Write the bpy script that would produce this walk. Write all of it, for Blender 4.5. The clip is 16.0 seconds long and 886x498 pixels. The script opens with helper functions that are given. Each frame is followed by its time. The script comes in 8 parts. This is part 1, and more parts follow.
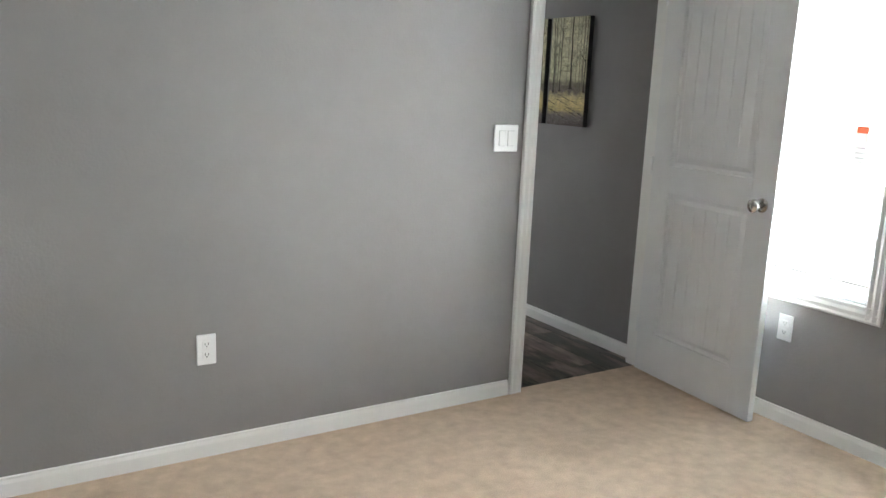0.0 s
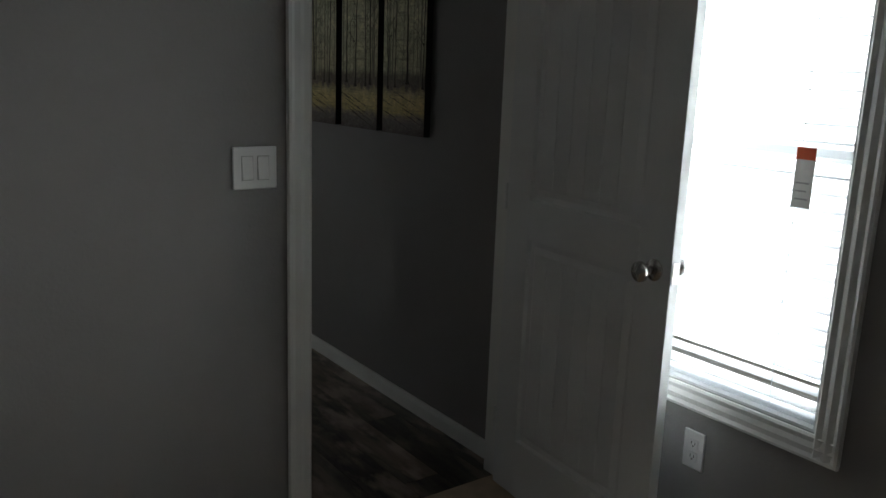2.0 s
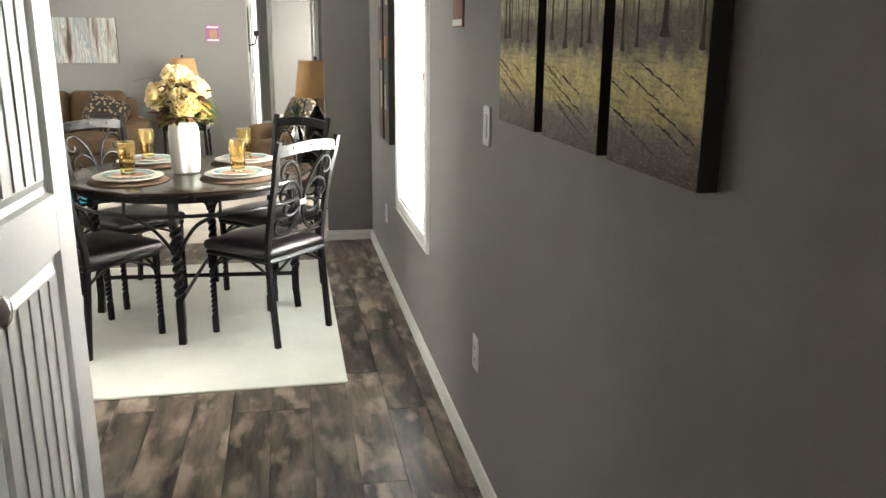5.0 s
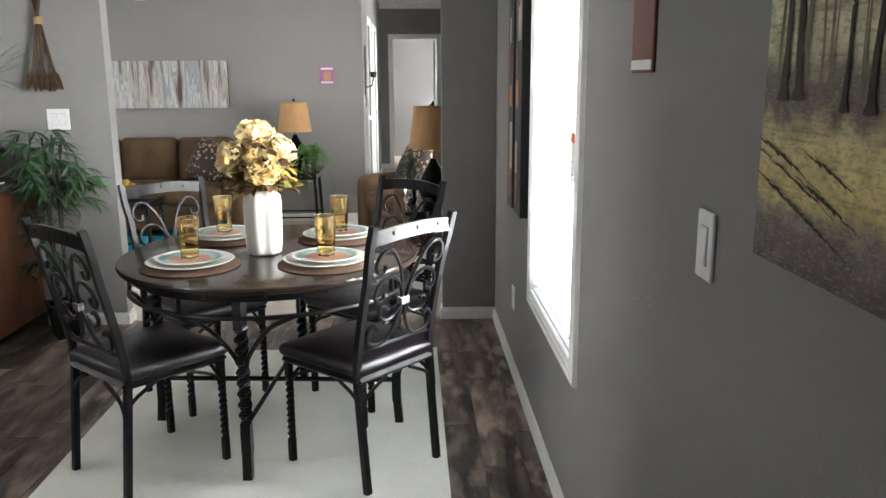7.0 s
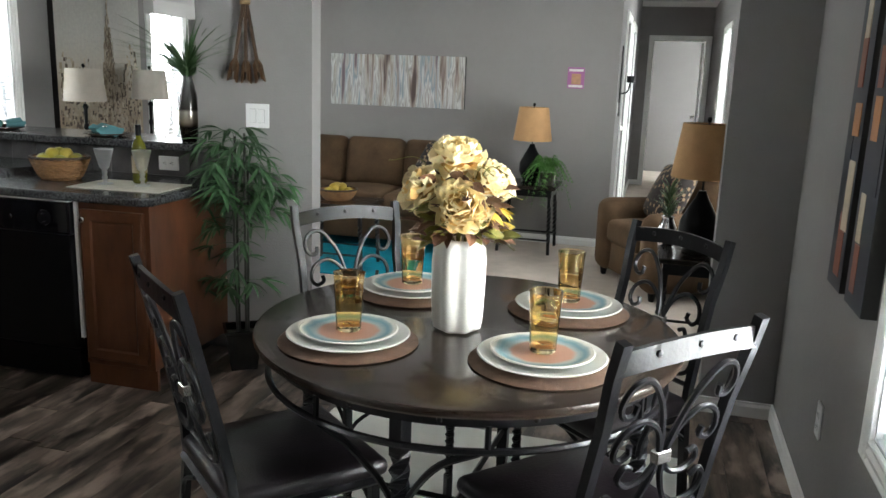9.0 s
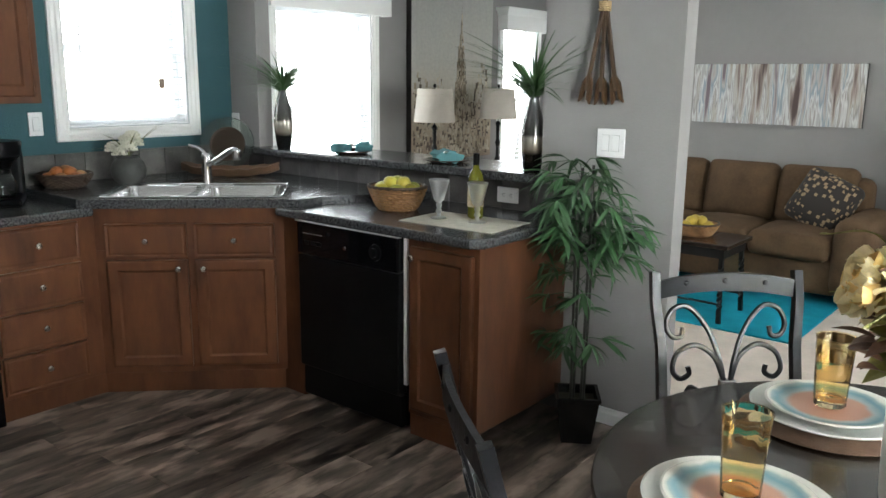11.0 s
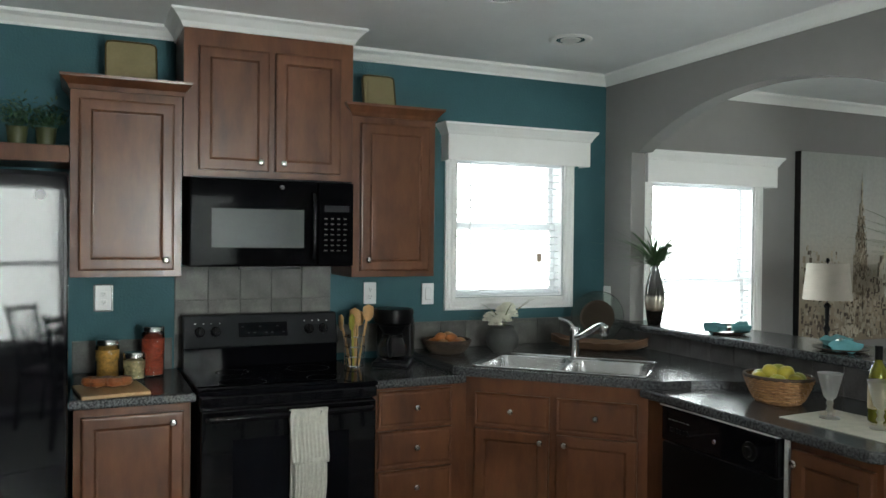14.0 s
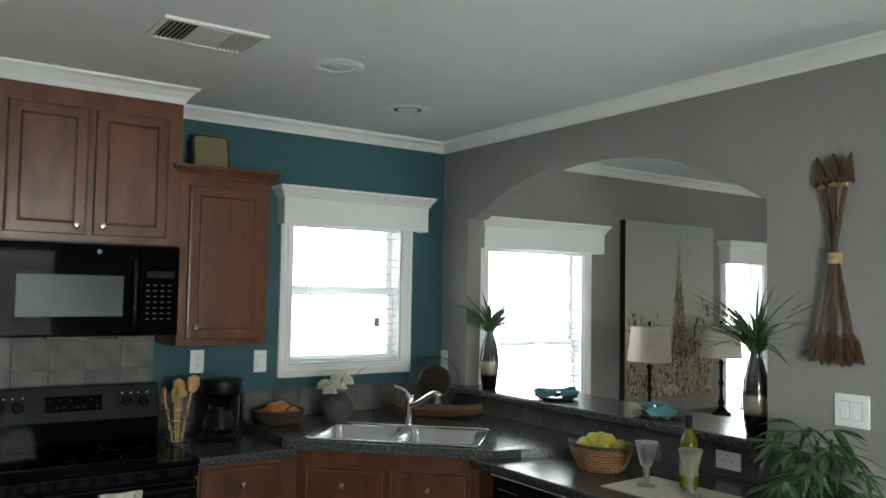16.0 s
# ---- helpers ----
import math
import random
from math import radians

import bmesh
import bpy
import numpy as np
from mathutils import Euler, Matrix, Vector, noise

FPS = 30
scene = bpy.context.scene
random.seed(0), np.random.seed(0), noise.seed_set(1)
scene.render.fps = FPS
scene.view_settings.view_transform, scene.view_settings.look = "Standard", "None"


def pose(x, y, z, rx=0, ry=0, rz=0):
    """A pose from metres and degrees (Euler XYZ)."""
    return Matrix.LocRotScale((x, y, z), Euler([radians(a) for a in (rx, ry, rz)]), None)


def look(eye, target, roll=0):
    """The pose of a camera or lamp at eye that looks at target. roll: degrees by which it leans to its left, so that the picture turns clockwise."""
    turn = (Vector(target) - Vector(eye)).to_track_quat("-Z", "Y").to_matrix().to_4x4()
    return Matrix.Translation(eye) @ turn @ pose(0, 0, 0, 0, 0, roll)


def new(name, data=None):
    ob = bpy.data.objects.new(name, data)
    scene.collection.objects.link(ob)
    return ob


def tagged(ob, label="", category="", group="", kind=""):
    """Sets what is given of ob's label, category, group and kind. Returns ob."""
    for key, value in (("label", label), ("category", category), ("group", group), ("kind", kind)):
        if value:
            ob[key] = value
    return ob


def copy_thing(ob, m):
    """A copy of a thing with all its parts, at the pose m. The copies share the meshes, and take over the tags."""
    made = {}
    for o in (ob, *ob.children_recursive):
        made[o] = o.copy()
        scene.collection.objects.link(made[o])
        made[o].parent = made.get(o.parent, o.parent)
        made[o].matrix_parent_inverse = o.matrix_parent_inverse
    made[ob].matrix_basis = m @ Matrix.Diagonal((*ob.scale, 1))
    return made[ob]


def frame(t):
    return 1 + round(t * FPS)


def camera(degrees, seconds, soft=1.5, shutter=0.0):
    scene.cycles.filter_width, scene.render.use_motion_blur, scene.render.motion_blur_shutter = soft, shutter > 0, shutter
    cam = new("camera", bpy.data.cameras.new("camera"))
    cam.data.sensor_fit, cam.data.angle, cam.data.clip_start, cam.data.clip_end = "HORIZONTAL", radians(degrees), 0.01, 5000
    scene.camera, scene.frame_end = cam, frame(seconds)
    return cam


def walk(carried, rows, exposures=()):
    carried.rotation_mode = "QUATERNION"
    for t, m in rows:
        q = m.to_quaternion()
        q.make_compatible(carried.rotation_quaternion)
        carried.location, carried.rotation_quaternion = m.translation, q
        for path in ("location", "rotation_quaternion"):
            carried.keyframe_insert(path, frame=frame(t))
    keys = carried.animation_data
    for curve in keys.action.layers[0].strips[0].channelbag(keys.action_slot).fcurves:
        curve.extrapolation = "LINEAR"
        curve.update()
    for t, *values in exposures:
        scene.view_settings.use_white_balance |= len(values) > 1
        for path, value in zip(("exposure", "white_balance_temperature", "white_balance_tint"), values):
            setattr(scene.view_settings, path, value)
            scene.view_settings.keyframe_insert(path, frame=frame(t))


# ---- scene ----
cam = camera(58.1, 16.0)
PATH = [
    (0, (0.385, 1.002, 1.423), (1.429, 2.66, 1.022), 2.4),
    (0.5, (0.64, 1.216, 1.457), (1.737, 2.825, 1.002), 1.2),
    (1, (0.932, 1.429, 1.464), (2.07, 3.019, 1.042), 1.1),
    (1.5, (1.274, 1.607, 1.462), (2.473, 3.155, 1.054), -0.3),
    (2, (1.617, 1.773, 1.478), (2.769, 3.351, 1.051), 2.1),
    (2.5, (1.922, 2.008, 1.492), (2.979, 3.644, 1.039), 1.9),
    (3, (2.241, 2.275, 1.469), (3.178, 3.989, 1.043), 1.0),
    (3.5, (2.524, 2.57, 1.442), (3.137, 4.419, 0.988), 1.5),
    (3.7, (2.566, 2.702, 1.425), (3.214, 4.54, 0.979), 1.6),
    (5.8, (3.088, 3.903, 1.429), (3.284, 5.82, 0.897), 0.9),
    (6, (3.101, 4.009, 1.432), (3.286, 5.94, 0.945), 1.5),
    (6.5, (3.078, 4.243, 1.438), (3.183, 6.186, 0.973), 1.9),
    (7, (3.002, 4.485, 1.462), (3.077, 6.438, 1.038), -0.3),
    (7.5, (2.985, 4.739, 1.444), (2.995, 6.695, 1.028), 0.5),
    (8, (3.01, 5.018, 1.45), (2.84, 6.965, 1.027), 1.4),
    (10.3, (2.637, 6.068, 1.475), (1.687, 7.778, 1.061), 1.2),
    (10.5, (2.604, 6.098, 1.494), (1.567, 7.757, 1.079), 0.9),
    (11, (2.549, 6.184, 1.481), (1.311, 7.699, 1.065), 0.6),
    (11.5, (2.525, 6.291, 1.469), (1.04, 7.571, 1.074), 0.8),
    (12, (2.5, 6.329, 1.453), (0.865, 7.403, 1.035), 0.2),
    (12.5, (2.478, 6.316, 1.456), (0.728, 7.241, 1.172), 0.1),
    (13, (2.46, 6.295, 1.485), (0.649, 7.113, 1.259), -0.3),
    (13.5, (2.471, 6.283, 1.516), (0.647, 7.095, 1.392), 0.4),
    (14, (2.495, 6.274, 1.544), (0.67, 7.091, 1.52), 0.6),
    (14.5, (2.52, 6.274, 1.566), (0.701, 7.106, 1.587), 0.7),
    (15, (2.529, 6.286, 1.596), (0.717, 7.128, 1.683), 1.1),
    (15.5, (2.535, 6.313, 1.598), (0.758, 7.224, 1.712), 0.7),
    (15.9, (2.53, 6.361, 1.624), (0.845, 7.433, 1.725), 0.1),
    (16, (2.499, 6.354, 1.629), (0.859, 7.493, 1.736), 1.0),
]
EXPOSURES = [(0, 1.55, 6400, 8), (0.5, 0.75, 6400, 8), (1, 0.1, 6450, 6), (1.5, -0.55, 6450, 5), (2, -1.35, 6450, 6), (2.5, -2.15, 6450, 6),
             (3, -2.33, 6800, 4), (3.5, -0.3, 8000, -1), (6, 1.15, 6850, 12), (7, 0.5, 6700, 11), (8, -0.06, 6550, 9), (10.5, 0.54, 6650, 6),
             (11.5, 0.4, 6450, 6), (12.5, 0.7, 6450, 6), (13.5, 0.2, 6500, 1), (14.5, -0.2, 6600, 1), (16, -0.28, 6650, 2)]
walk(cam, [(t, look(eye, target, roll)) for t, eye, target, roll in PATH], EXPOSURES)

# ---- plan, in metres ----
XE, XW = 3.50, -1.60          # inner faces of the long outer walls
YB0, YB1 = 3.86, 3.94         # bedroom wall with the door
YA0, YA1 = 9.20, 9.30         # wall with the arch
YL, YH, XH = 12.72, 17.50, 2.52  # living room end wall, hall end wall, hall side wall
YS, XBW = -0.6, -1.60         # bedroom's far walls
CEIL = 2.56
T = 0.14                      # outer wall thickness

# ---- world and daylight ----
world = bpy.data.worlds.new("sky")
scene.world = world
world.use_nodes = True
wn = world.node_tree
sky = wn.nodes.new("ShaderNodeTexSky")
sky.sky_type, sky.sun_disc, sky.sun_elevation, sky.sun_rotation = 'NISHITA', False, radians(52), radians(200)
wn.links.new(sky.outputs[0], wn.nodes["Background"].inputs[0])
wn.nodes["Background"].inputs[1].default_value = 0.12
sun_data = bpy.data.lights.new("sun", 'SUN')
sun_data.energy, sun_data.angle, sun_data.color = 2.5, radians(0.5), (1.0, 0.95, 0.88)
sun = new("sun", sun_data)
sun.matrix_world = look((0, 0, 20), (6.0, 14.0, 0))


def window_light(name, x, y0, y1, z0, z1, inward, watts):
    """The sky's light in a window's opening."""
    d = bpy.data.lights.new(name, 'AREA')
    grown = (y1 - y0 + 0.24) * (z1 - z0 + 0.3) / ((y1 - y0) * (z1 - z0))
    y0, y1, z1 = y0 - 0.12, y1 + 0.12, z1 + 0.3
    d.shape, d.size, d.size_y, d.energy, d.color = 'RECTANGLE', y1 - y0, z1 - z0, watts * grown, (0.95, 0.98, 1.0)
    o = new(name, d)
    o.matrix_world = look((x, (y0 + y1) / 2, (z0 + z1) / 2), (x + inward, (y0 + y1) / 2, (z0 + z1) / 2 - 0.15))
    return o


# ---- materials ----
def material(name, colour, rough=0.6, metal=0.0, vary=0.12, scale=6.0, bump=0.0, bump_scale=80.0, spec=0.5, random_tint=0.0, coat=0.0):
    """A paint, plastic, metal or cloth: base colour with patches and grain, and a fine relief."""
    m = bpy.data.materials.new(name)
    m.use_nodes = True
    n, l = m.node_tree.nodes, m.node_tree.links
    b = n["Principled BSDF"]
    b.inputs["Roughness"].default_value, b.inputs["Metallic"].default_value = rough, metal
    b.inputs["Specular IOR Level"].default_value, b.inputs["Coat Weight"].default_value = spec, coat
    tc = n.new("ShaderNodeTexCoord")
    big, fine = n.new("ShaderNodeTexNoise"), n.new("ShaderNodeTexNoise")
    big.inputs["Scale"].default_value, fine.inputs["Scale"].default_value = scale, scale * 12
    big.inputs["Detail"].default_value = 4
    mix = n.new("ShaderNodeMath")
    mix.operation = 'MULTIPLY_ADD'
    mix.inputs[1].default_value = 0.35
    ramp = n.new("ShaderNodeMapRange")
    ramp.inputs[1].default_value, ramp.inputs[2].default_value = 0.4, 0.95
    ramp.inputs[3].default_value, ramp.inputs[4].default_value = 1 - vary, 1 + vary
    hsv = n.new("ShaderNodeHueSaturation")
    hsv.inputs["Color"].default_value = (*colour, 1)
    for node in (big, fine):
        l.new(tc.outputs["Object"], node.inputs["Vector"])
    l.new(fine.outputs[0], mix.inputs[0])
    l.new(big.outputs[0], mix.inputs[2])
    l.new(mix.outputs[0], ramp.inputs[0])
    out = ramp.outputs[0]
    if random_tint:
        info, r2, mul = n.new("ShaderNodeObjectInfo"), n.new("ShaderNodeMapRange"), n.new("ShaderNodeMath")
        r2.inputs[3].default_value, r2.inputs[4].default_value = 1 - random_tint, 1 + random_tint
        mul.operation = 'MULTIPLY'
        l.new(info.outputs["Random"], r2.inputs[0])
        l.new(r2.outputs[0], mul.inputs[0])
        l.new(out, mul.inputs[1])
        out = mul.outputs[0]
    l.new(out, hsv.inputs["Value"])
    l.new(hsv.outputs[0], b.inputs["Base Color"])
    if bump:
        bt, bn = n.new("ShaderNodeTexNoise"), n.new("ShaderNodeBump")
        bt.inputs["Scale"].default_value, bt.inputs["Detail"].default_value = bump_scale, 3
        bn.inputs["Strength"].default_value, bn.inputs["Distance"].default_value = bump, 0.004
        l.new(tc.outputs["Object"], bt.inputs["Vector"])
        l.new(bt.outputs[0], bn.inputs["Height"])
        l.new(bn.outputs[0], b.inputs["Normal"])
    return m


def wood(name, dark, light, along=(1, 12, 12), scale=3.0, rough=0.35, random_tint=0.0, contrast=1.0, coat=0.0, patch=0.0):
    """Stained wood with grain; along stretches the grain, small along its run. patch adds worn pale blotches."""
    m = bpy.data.materials.new(name)
    m.use_nodes = True
    n, l = m.node_tree.nodes, m.node_tree.links
    b = n["Principled BSDF"]
    b.inputs["Roughness"].default_value, b.inputs["Coat Weight"].default_value = rough, coat
    tc, mp, no, ra = n.new("ShaderNodeTexCoord"), n.new("ShaderNodeMapping"), n.new("ShaderNodeTexNoise"), n.new("ShaderNodeValToRGB")
    info, add = n.new("ShaderNodeObjectInfo"), n.new("ShaderNodeVectorMath")
    sc = n.new("ShaderNodeVectorMath")
    sc.operation = 'SCALE'
    sc.inputs[0].default_value, add.operation = (31.0, 17.0, 23.0), 'ADD'
    l.new(info.outputs["Random"], sc.inputs["Scale"])
    l.new(tc.outputs["Object"], add.inputs[0])
    l.new(sc.outputs[0], add.inputs[1])
    mp.inputs["Scale"].default_value = along
    no.inputs["Scale"].default_value, no.inputs["Detail"].default_value, no.inputs["Roughness"].default_value = scale, 7, 0.62
    e = ra.color_ramp.elements
    e[0].position, e[0].color = 0.5 - 0.22 / contrast, (*dark, 1)
    e[1].position, e[1].color = 0.5 + 0.25 / contrast, (*light, 1)
    l.new(add.outputs[0], mp.inputs[0])
    l.new(mp.outputs[0], no.inputs["Vector"])
    l.new(no.outputs[0], ra.inputs[0])
    colour = ra.outputs[0]
    if patch:
        p, pr, mx = n.new("ShaderNodeTexNoise"), n.new("ShaderNodeMapRange"), n.new("ShaderNodeMix")
        p.inputs["Scale"].default_value, p.inputs["Detail"].default_value = 5.0, 6
        pm = n.new("ShaderNodeMapping")
        pm.inputs["Scale"].default_value = tuple(0.6 + 0.25 * a for a in along)
        l.new(add.outputs[0], pm.inputs[0])
        l.new(pm.outputs[0], p.inputs["Vector"])
        pr.inputs[1].default_value, pr.inputs[2].default_value, pr.inputs[4].default_value = 0.50, 0.64, patch
        mx.data_type = 'RGBA'
        mx.inputs["B"].default_value = (light[0] * 1.7, light[1] * 1.7, light[2] * 1.7, 1)
        l.new(p.outputs[0], pr.inputs[0])
        l.new(pr.outputs[0], mx.inputs["Factor"])
        l.new(colour, mx.inputs["A"])
        colour = mx.outputs["Result"]
    hsv, mr = n.new("ShaderNodeHueSaturation"), n.new("ShaderNodeMapRange")
    mr.inputs[3].default_value, mr.inputs[4].default_value = 1 - random_tint, 1 + random_tint
    l.new(info.outputs["Random"], mr.inputs[0])
    l.new(mr.outputs[0], hsv.inputs["Value"])
    l.new(colour, hsv.inputs["Color"])
    l.new(hsv.outputs[0], b.inputs["Base Color"])
    bn = n.new("ShaderNodeBump")
    bn.inputs["Strength"].default_value, bn.inputs["Distance"].default_value = 0.12, 0.003
    l.new(no.outputs[0], bn.inputs["Height"])
    l.new(bn.outputs[0], b.inputs["Normal"])
    return m


def speckled(name, dark, light, scale=120.0, rough=0.3, spread=0.12):
    """Laminate that looks like granite."""
    m = material(name, dark, rough)
    n, l = m.node_tree.nodes, m.node_tree.links
    tc, a, ra = n.new("ShaderNodeTexCoord"), n.new("ShaderNodeTexNoise"), n.new("ShaderNodeValToRGB")
    a.inputs["Scale"].default_value, a.inputs["Detail"].default_value = scale, 3
    e = ra.color_ramp.elements
    e[0].position, e[0].color = 0.5 - spread, (*dark, 1)
    e[1].position, e[1].color = 0.5 + spread, (*light, 1)
    l.new(tc.outputs["Object"], a.inputs["Vector"])
    l.new(a.outputs[0], ra.inputs[0])
    l.new(ra.outputs[0], n["Principled BSDF"].inputs["Base Color"])
    return m


def glass(name, colour=(1, 1, 1), rough=0.0, ior=1.45):
    m = bpy.data.materials.new(name)
    m.use_nodes = True
    b = m.node_tree.nodes["Principled BSDF"]
    b.inputs["Base Color"].default_value = (*colour, 1)
    b.inputs["Transmission Weight"].default_value, b.inputs["Roughness"].default_value, b.inputs["IOR"].default_value = 1, rough, ior
    return m


WALL_GREY = material("grey_wall_paint", (0.255, 0.245, 0.24), 0.75, vary=0.05, scale=1.5, bump=0.32, bump_scale=95, spec=0.3)
WALL_TEAL = material("teal_wall_paint", (0.037, 0.098, 0.113), 0.7, vary=0.07, scale=1.5, bump=0.5, bump_scale=95, spec=0.3)
CEILING = material("ceiling_paint", (0.84, 0.85, 0.85), 0.85, vary=0.03, bump=0.25, bump_scale=120)
WHITE = material("white_trim_paint", (0.83, 0.83, 0.81), 0.4, vary=0.03, scale=3, bump=0.05, bump_scale=60)
VINYL = material("white_vinyl", (0.8, 0.81, 0.82), 0.35, vary=0.02)
DOOR_PAINT = material("door_paint", (0.79, 0.80, 0.80), 0.45, vary=0.03, bump=0.06, bump_scale=70)
PLASTIC_WHITE = material("white_plastic", (0.8, 0.8, 0.8), 0.3, vary=0.01)
CARPET = material("beige_carpet", (0.58, 0.45, 0.335), 0.95, vary=0.16, scale=16, bump=1.0, bump_scale=170, spec=0.1)
CARPET_PALE = material("pale_carpet", (0.60, 0.53, 0.46), 0.95, vary=0.15, scale=5, bump=1.0, bump_scale=240, spec=0.1)
PLANK = wood("dark_vinyl_plank", (0.012, 0.009, 0.008), (0.20, 0.155, 0.125), (7, 1.1, 7), 2.0, 0.33, 0.5, 1.6, patch=1.0)
CAB = wood("cherry_stained_maple", (0.058, 0.0208, 0.0095), (0.146, 0.0555, 0.0245), (4, 4, 1.2), 2.2, 0.33, 0.06, 1.1, coat=0.08)
CAB.node_tree.nodes["Principled BSDF"].inputs["Specular IOR Level"].default_value = 0.36
COUNTER = speckled("granite_laminate", (0.018, 0.018, 0.020), (0.105, 0.108, 0.112), 120, 0.2, 0.15)
TILE = material("slate_tile", (0.105, 0.101, 0.092), 0.6, vary=0.42, scale=11, bump=0.3, bump_scale=40, random_tint=0.28)
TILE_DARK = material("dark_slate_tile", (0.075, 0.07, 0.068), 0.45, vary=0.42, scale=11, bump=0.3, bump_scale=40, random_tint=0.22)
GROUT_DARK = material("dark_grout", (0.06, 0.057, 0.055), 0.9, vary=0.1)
GROUT = material("grout", (0.105, 0.10, 0.094), 0.9, vary=0.1)
BLACK_GLOSS = material("black_enamel", (0.004, 0.004, 0.005), 0.045, vary=0.02, spec=0.24)
BLACK_SATIN = material("black_plastic", (0.004, 0.004, 0.0045), 0.28, vary=0.05, spec=0.14)
BLACK_GLASS = material("black_ceramic_glass", (0.003, 0.003, 0.004), 0.03, vary=0.02, spec=0.05)
GREY_PANEL = material("grey_control_panel", (0.020, 0.021, 0.023), 0.22, spec=0.1)
NICKEL = material("brushed_nickel", (0.55, 0.53, 0.5), 0.25, 1.0)
CHROME = material("chrome", (0.75, 0.75, 0.76), 0.1, 1.0)
STEEL = material("stainless_steel", (0.72, 0.72, 0.72), 0.2, 1.0)
KNOB = material("satin_nickel_knob", (0.78, 0.76, 0.72), 0.2, 1.0)
IRON = material("black_wrought_iron", (0.007, 0.007, 0.008), 0.28, 0.1, vary=0.25, scale=20, bump=0.15, bump_scale=120, spec=0.32)
LEATHER = material("black_leather", (0.010, 0.0075, 0.009), 0.3, vary=0.2, bump=0.3, bump_scale=180)
GLASS = glass("window_glass")
RUG_WHITE = material("cream_rug_weave", (0.86, 0.86, 0.79), 0.95, vary=0.06, scale=4, bump=0.9, bump_scale=220, spec=0.1)
RUG_TEAL = material("turquoise_rug_pile", (0.012, 0.27, 0.37), 0.95, vary=0.2, scale=8, bump=1.0, bump_scale=180, spec=0.1)
SOFA = material("brown_microfibre", (0.10, 0.062, 0.035), 0.9, vary=0.3, scale=5, bump=0.5, bump_scale=160, spec=0.2)


# ---- mesh tools ----
def thing(name, m, label, category, group="", kind=""):
    """The Empty at a thing's base that carries its parts."""
    o = new(name)
    o.empty_display_size = 0.1
    o.matrix_world = m
    return tagged(o, label, category, group, kind)


def mesh(name, bm, mat, smooth=False):
    me = bpy.data.meshes.new(name)
    bmesh.ops.recalc_face_normals(bm, faces=bm.faces)
    bm.to_mesh(me)
    bm.free()
    for x in (mat if isinstance(mat, (list, tuple)) else [mat]):
        me.materials.append(x)
    if smooth:
        me.shade_smooth()
        me.set_sharp_from_angle(angle=radians(40))
    return me


def part(name, bm, mat, parent, label="", smooth=False, m=None):
    o = new(name, mesh(name, bm, mat, smooth))
    o.parent = parent
    if m is not None:
        o.matrix_local = m
    return tagged(o, label)


def solid(name, bm, mat, label, category, kind="structure", smooth=False, m=None, group=""):
    """A thing or a piece of the setting that is one mesh."""
    o = new(name, mesh(name, bm, mat, smooth))
    if m is not None:
        o.matrix_world = m
    return tagged(o, label, category, group, kind)


def box(x0, x1, y0, y1, z0, z1, bevel=0.0, bm=None, seg=1):
    b = bm or bmesh.new()
    r = bmesh.ops.create_cube(b, size=1)
    bmesh.ops.transform(b, matrix=Matrix.Translation(((x0 + x1) / 2, (y0 + y1) / 2, (z0 + z1) / 2)) @ Matrix.Diagonal((x1 - x0, y1 - y0, z1 - z0, 1)), verts=r["verts"])
    if bevel:
        edges = {e for v in r["verts"] for e in v.link_edges}
        bmesh.ops.bevel(b, geom=list(edges), offset=bevel, segments=seg, profile=0.5, affect='EDGES')
    return b


def lathe(profile, seg=24, bm=None, at=(0, 0, 0), lobes=0, depth=0.0):
    """Turn (radius, height) pairs about z. lobes: ribs round the form."""
    b = bm or bmesh.new()
    rings = []
    for r, z in profile:
        ring = []
        for i in range(seg):
            a = 2 * math.pi * i / seg
            k = r * (1 + depth * math.cos(lobes * a)) if lobes else r
            ring.append(b.verts.new((at[0] + k * math.cos(a), at[1] + k * math.sin(a), at[2] + z)))
        rings.append(ring)
    for p, q in zip(rings, rings[1:]):
        for i in range(seg):
            b.faces.new((p[i], p[(i + 1) % seg], q[(i + 1) % seg], q[i]))
    for ring, r in ((rings[0], profile[0][0]), (rings[-1], profile[-1][0])):
        if r > 1e-5:
            b.faces.new(ring)
    return b


def spline(points, n=6):
    """Catmull-Rom through points."""
    p = [Vector(q) for q in points]
    p = [p[0] * 2 - p[1], *p, p[-1] * 2 - p[-2]]
    out = []
    for a, b, c, d in zip(p, p[1:], p[2:], p[3:]):
        for i in range(n):
            t = i / n
            out.append(0.5 * (2 * b + (c - a) * t + (2 * a - 5 * b + 4 * c - d) * t * t + (3 * b - a - 3 * c + d) * t ** 3))
    return out + [p[-2]]


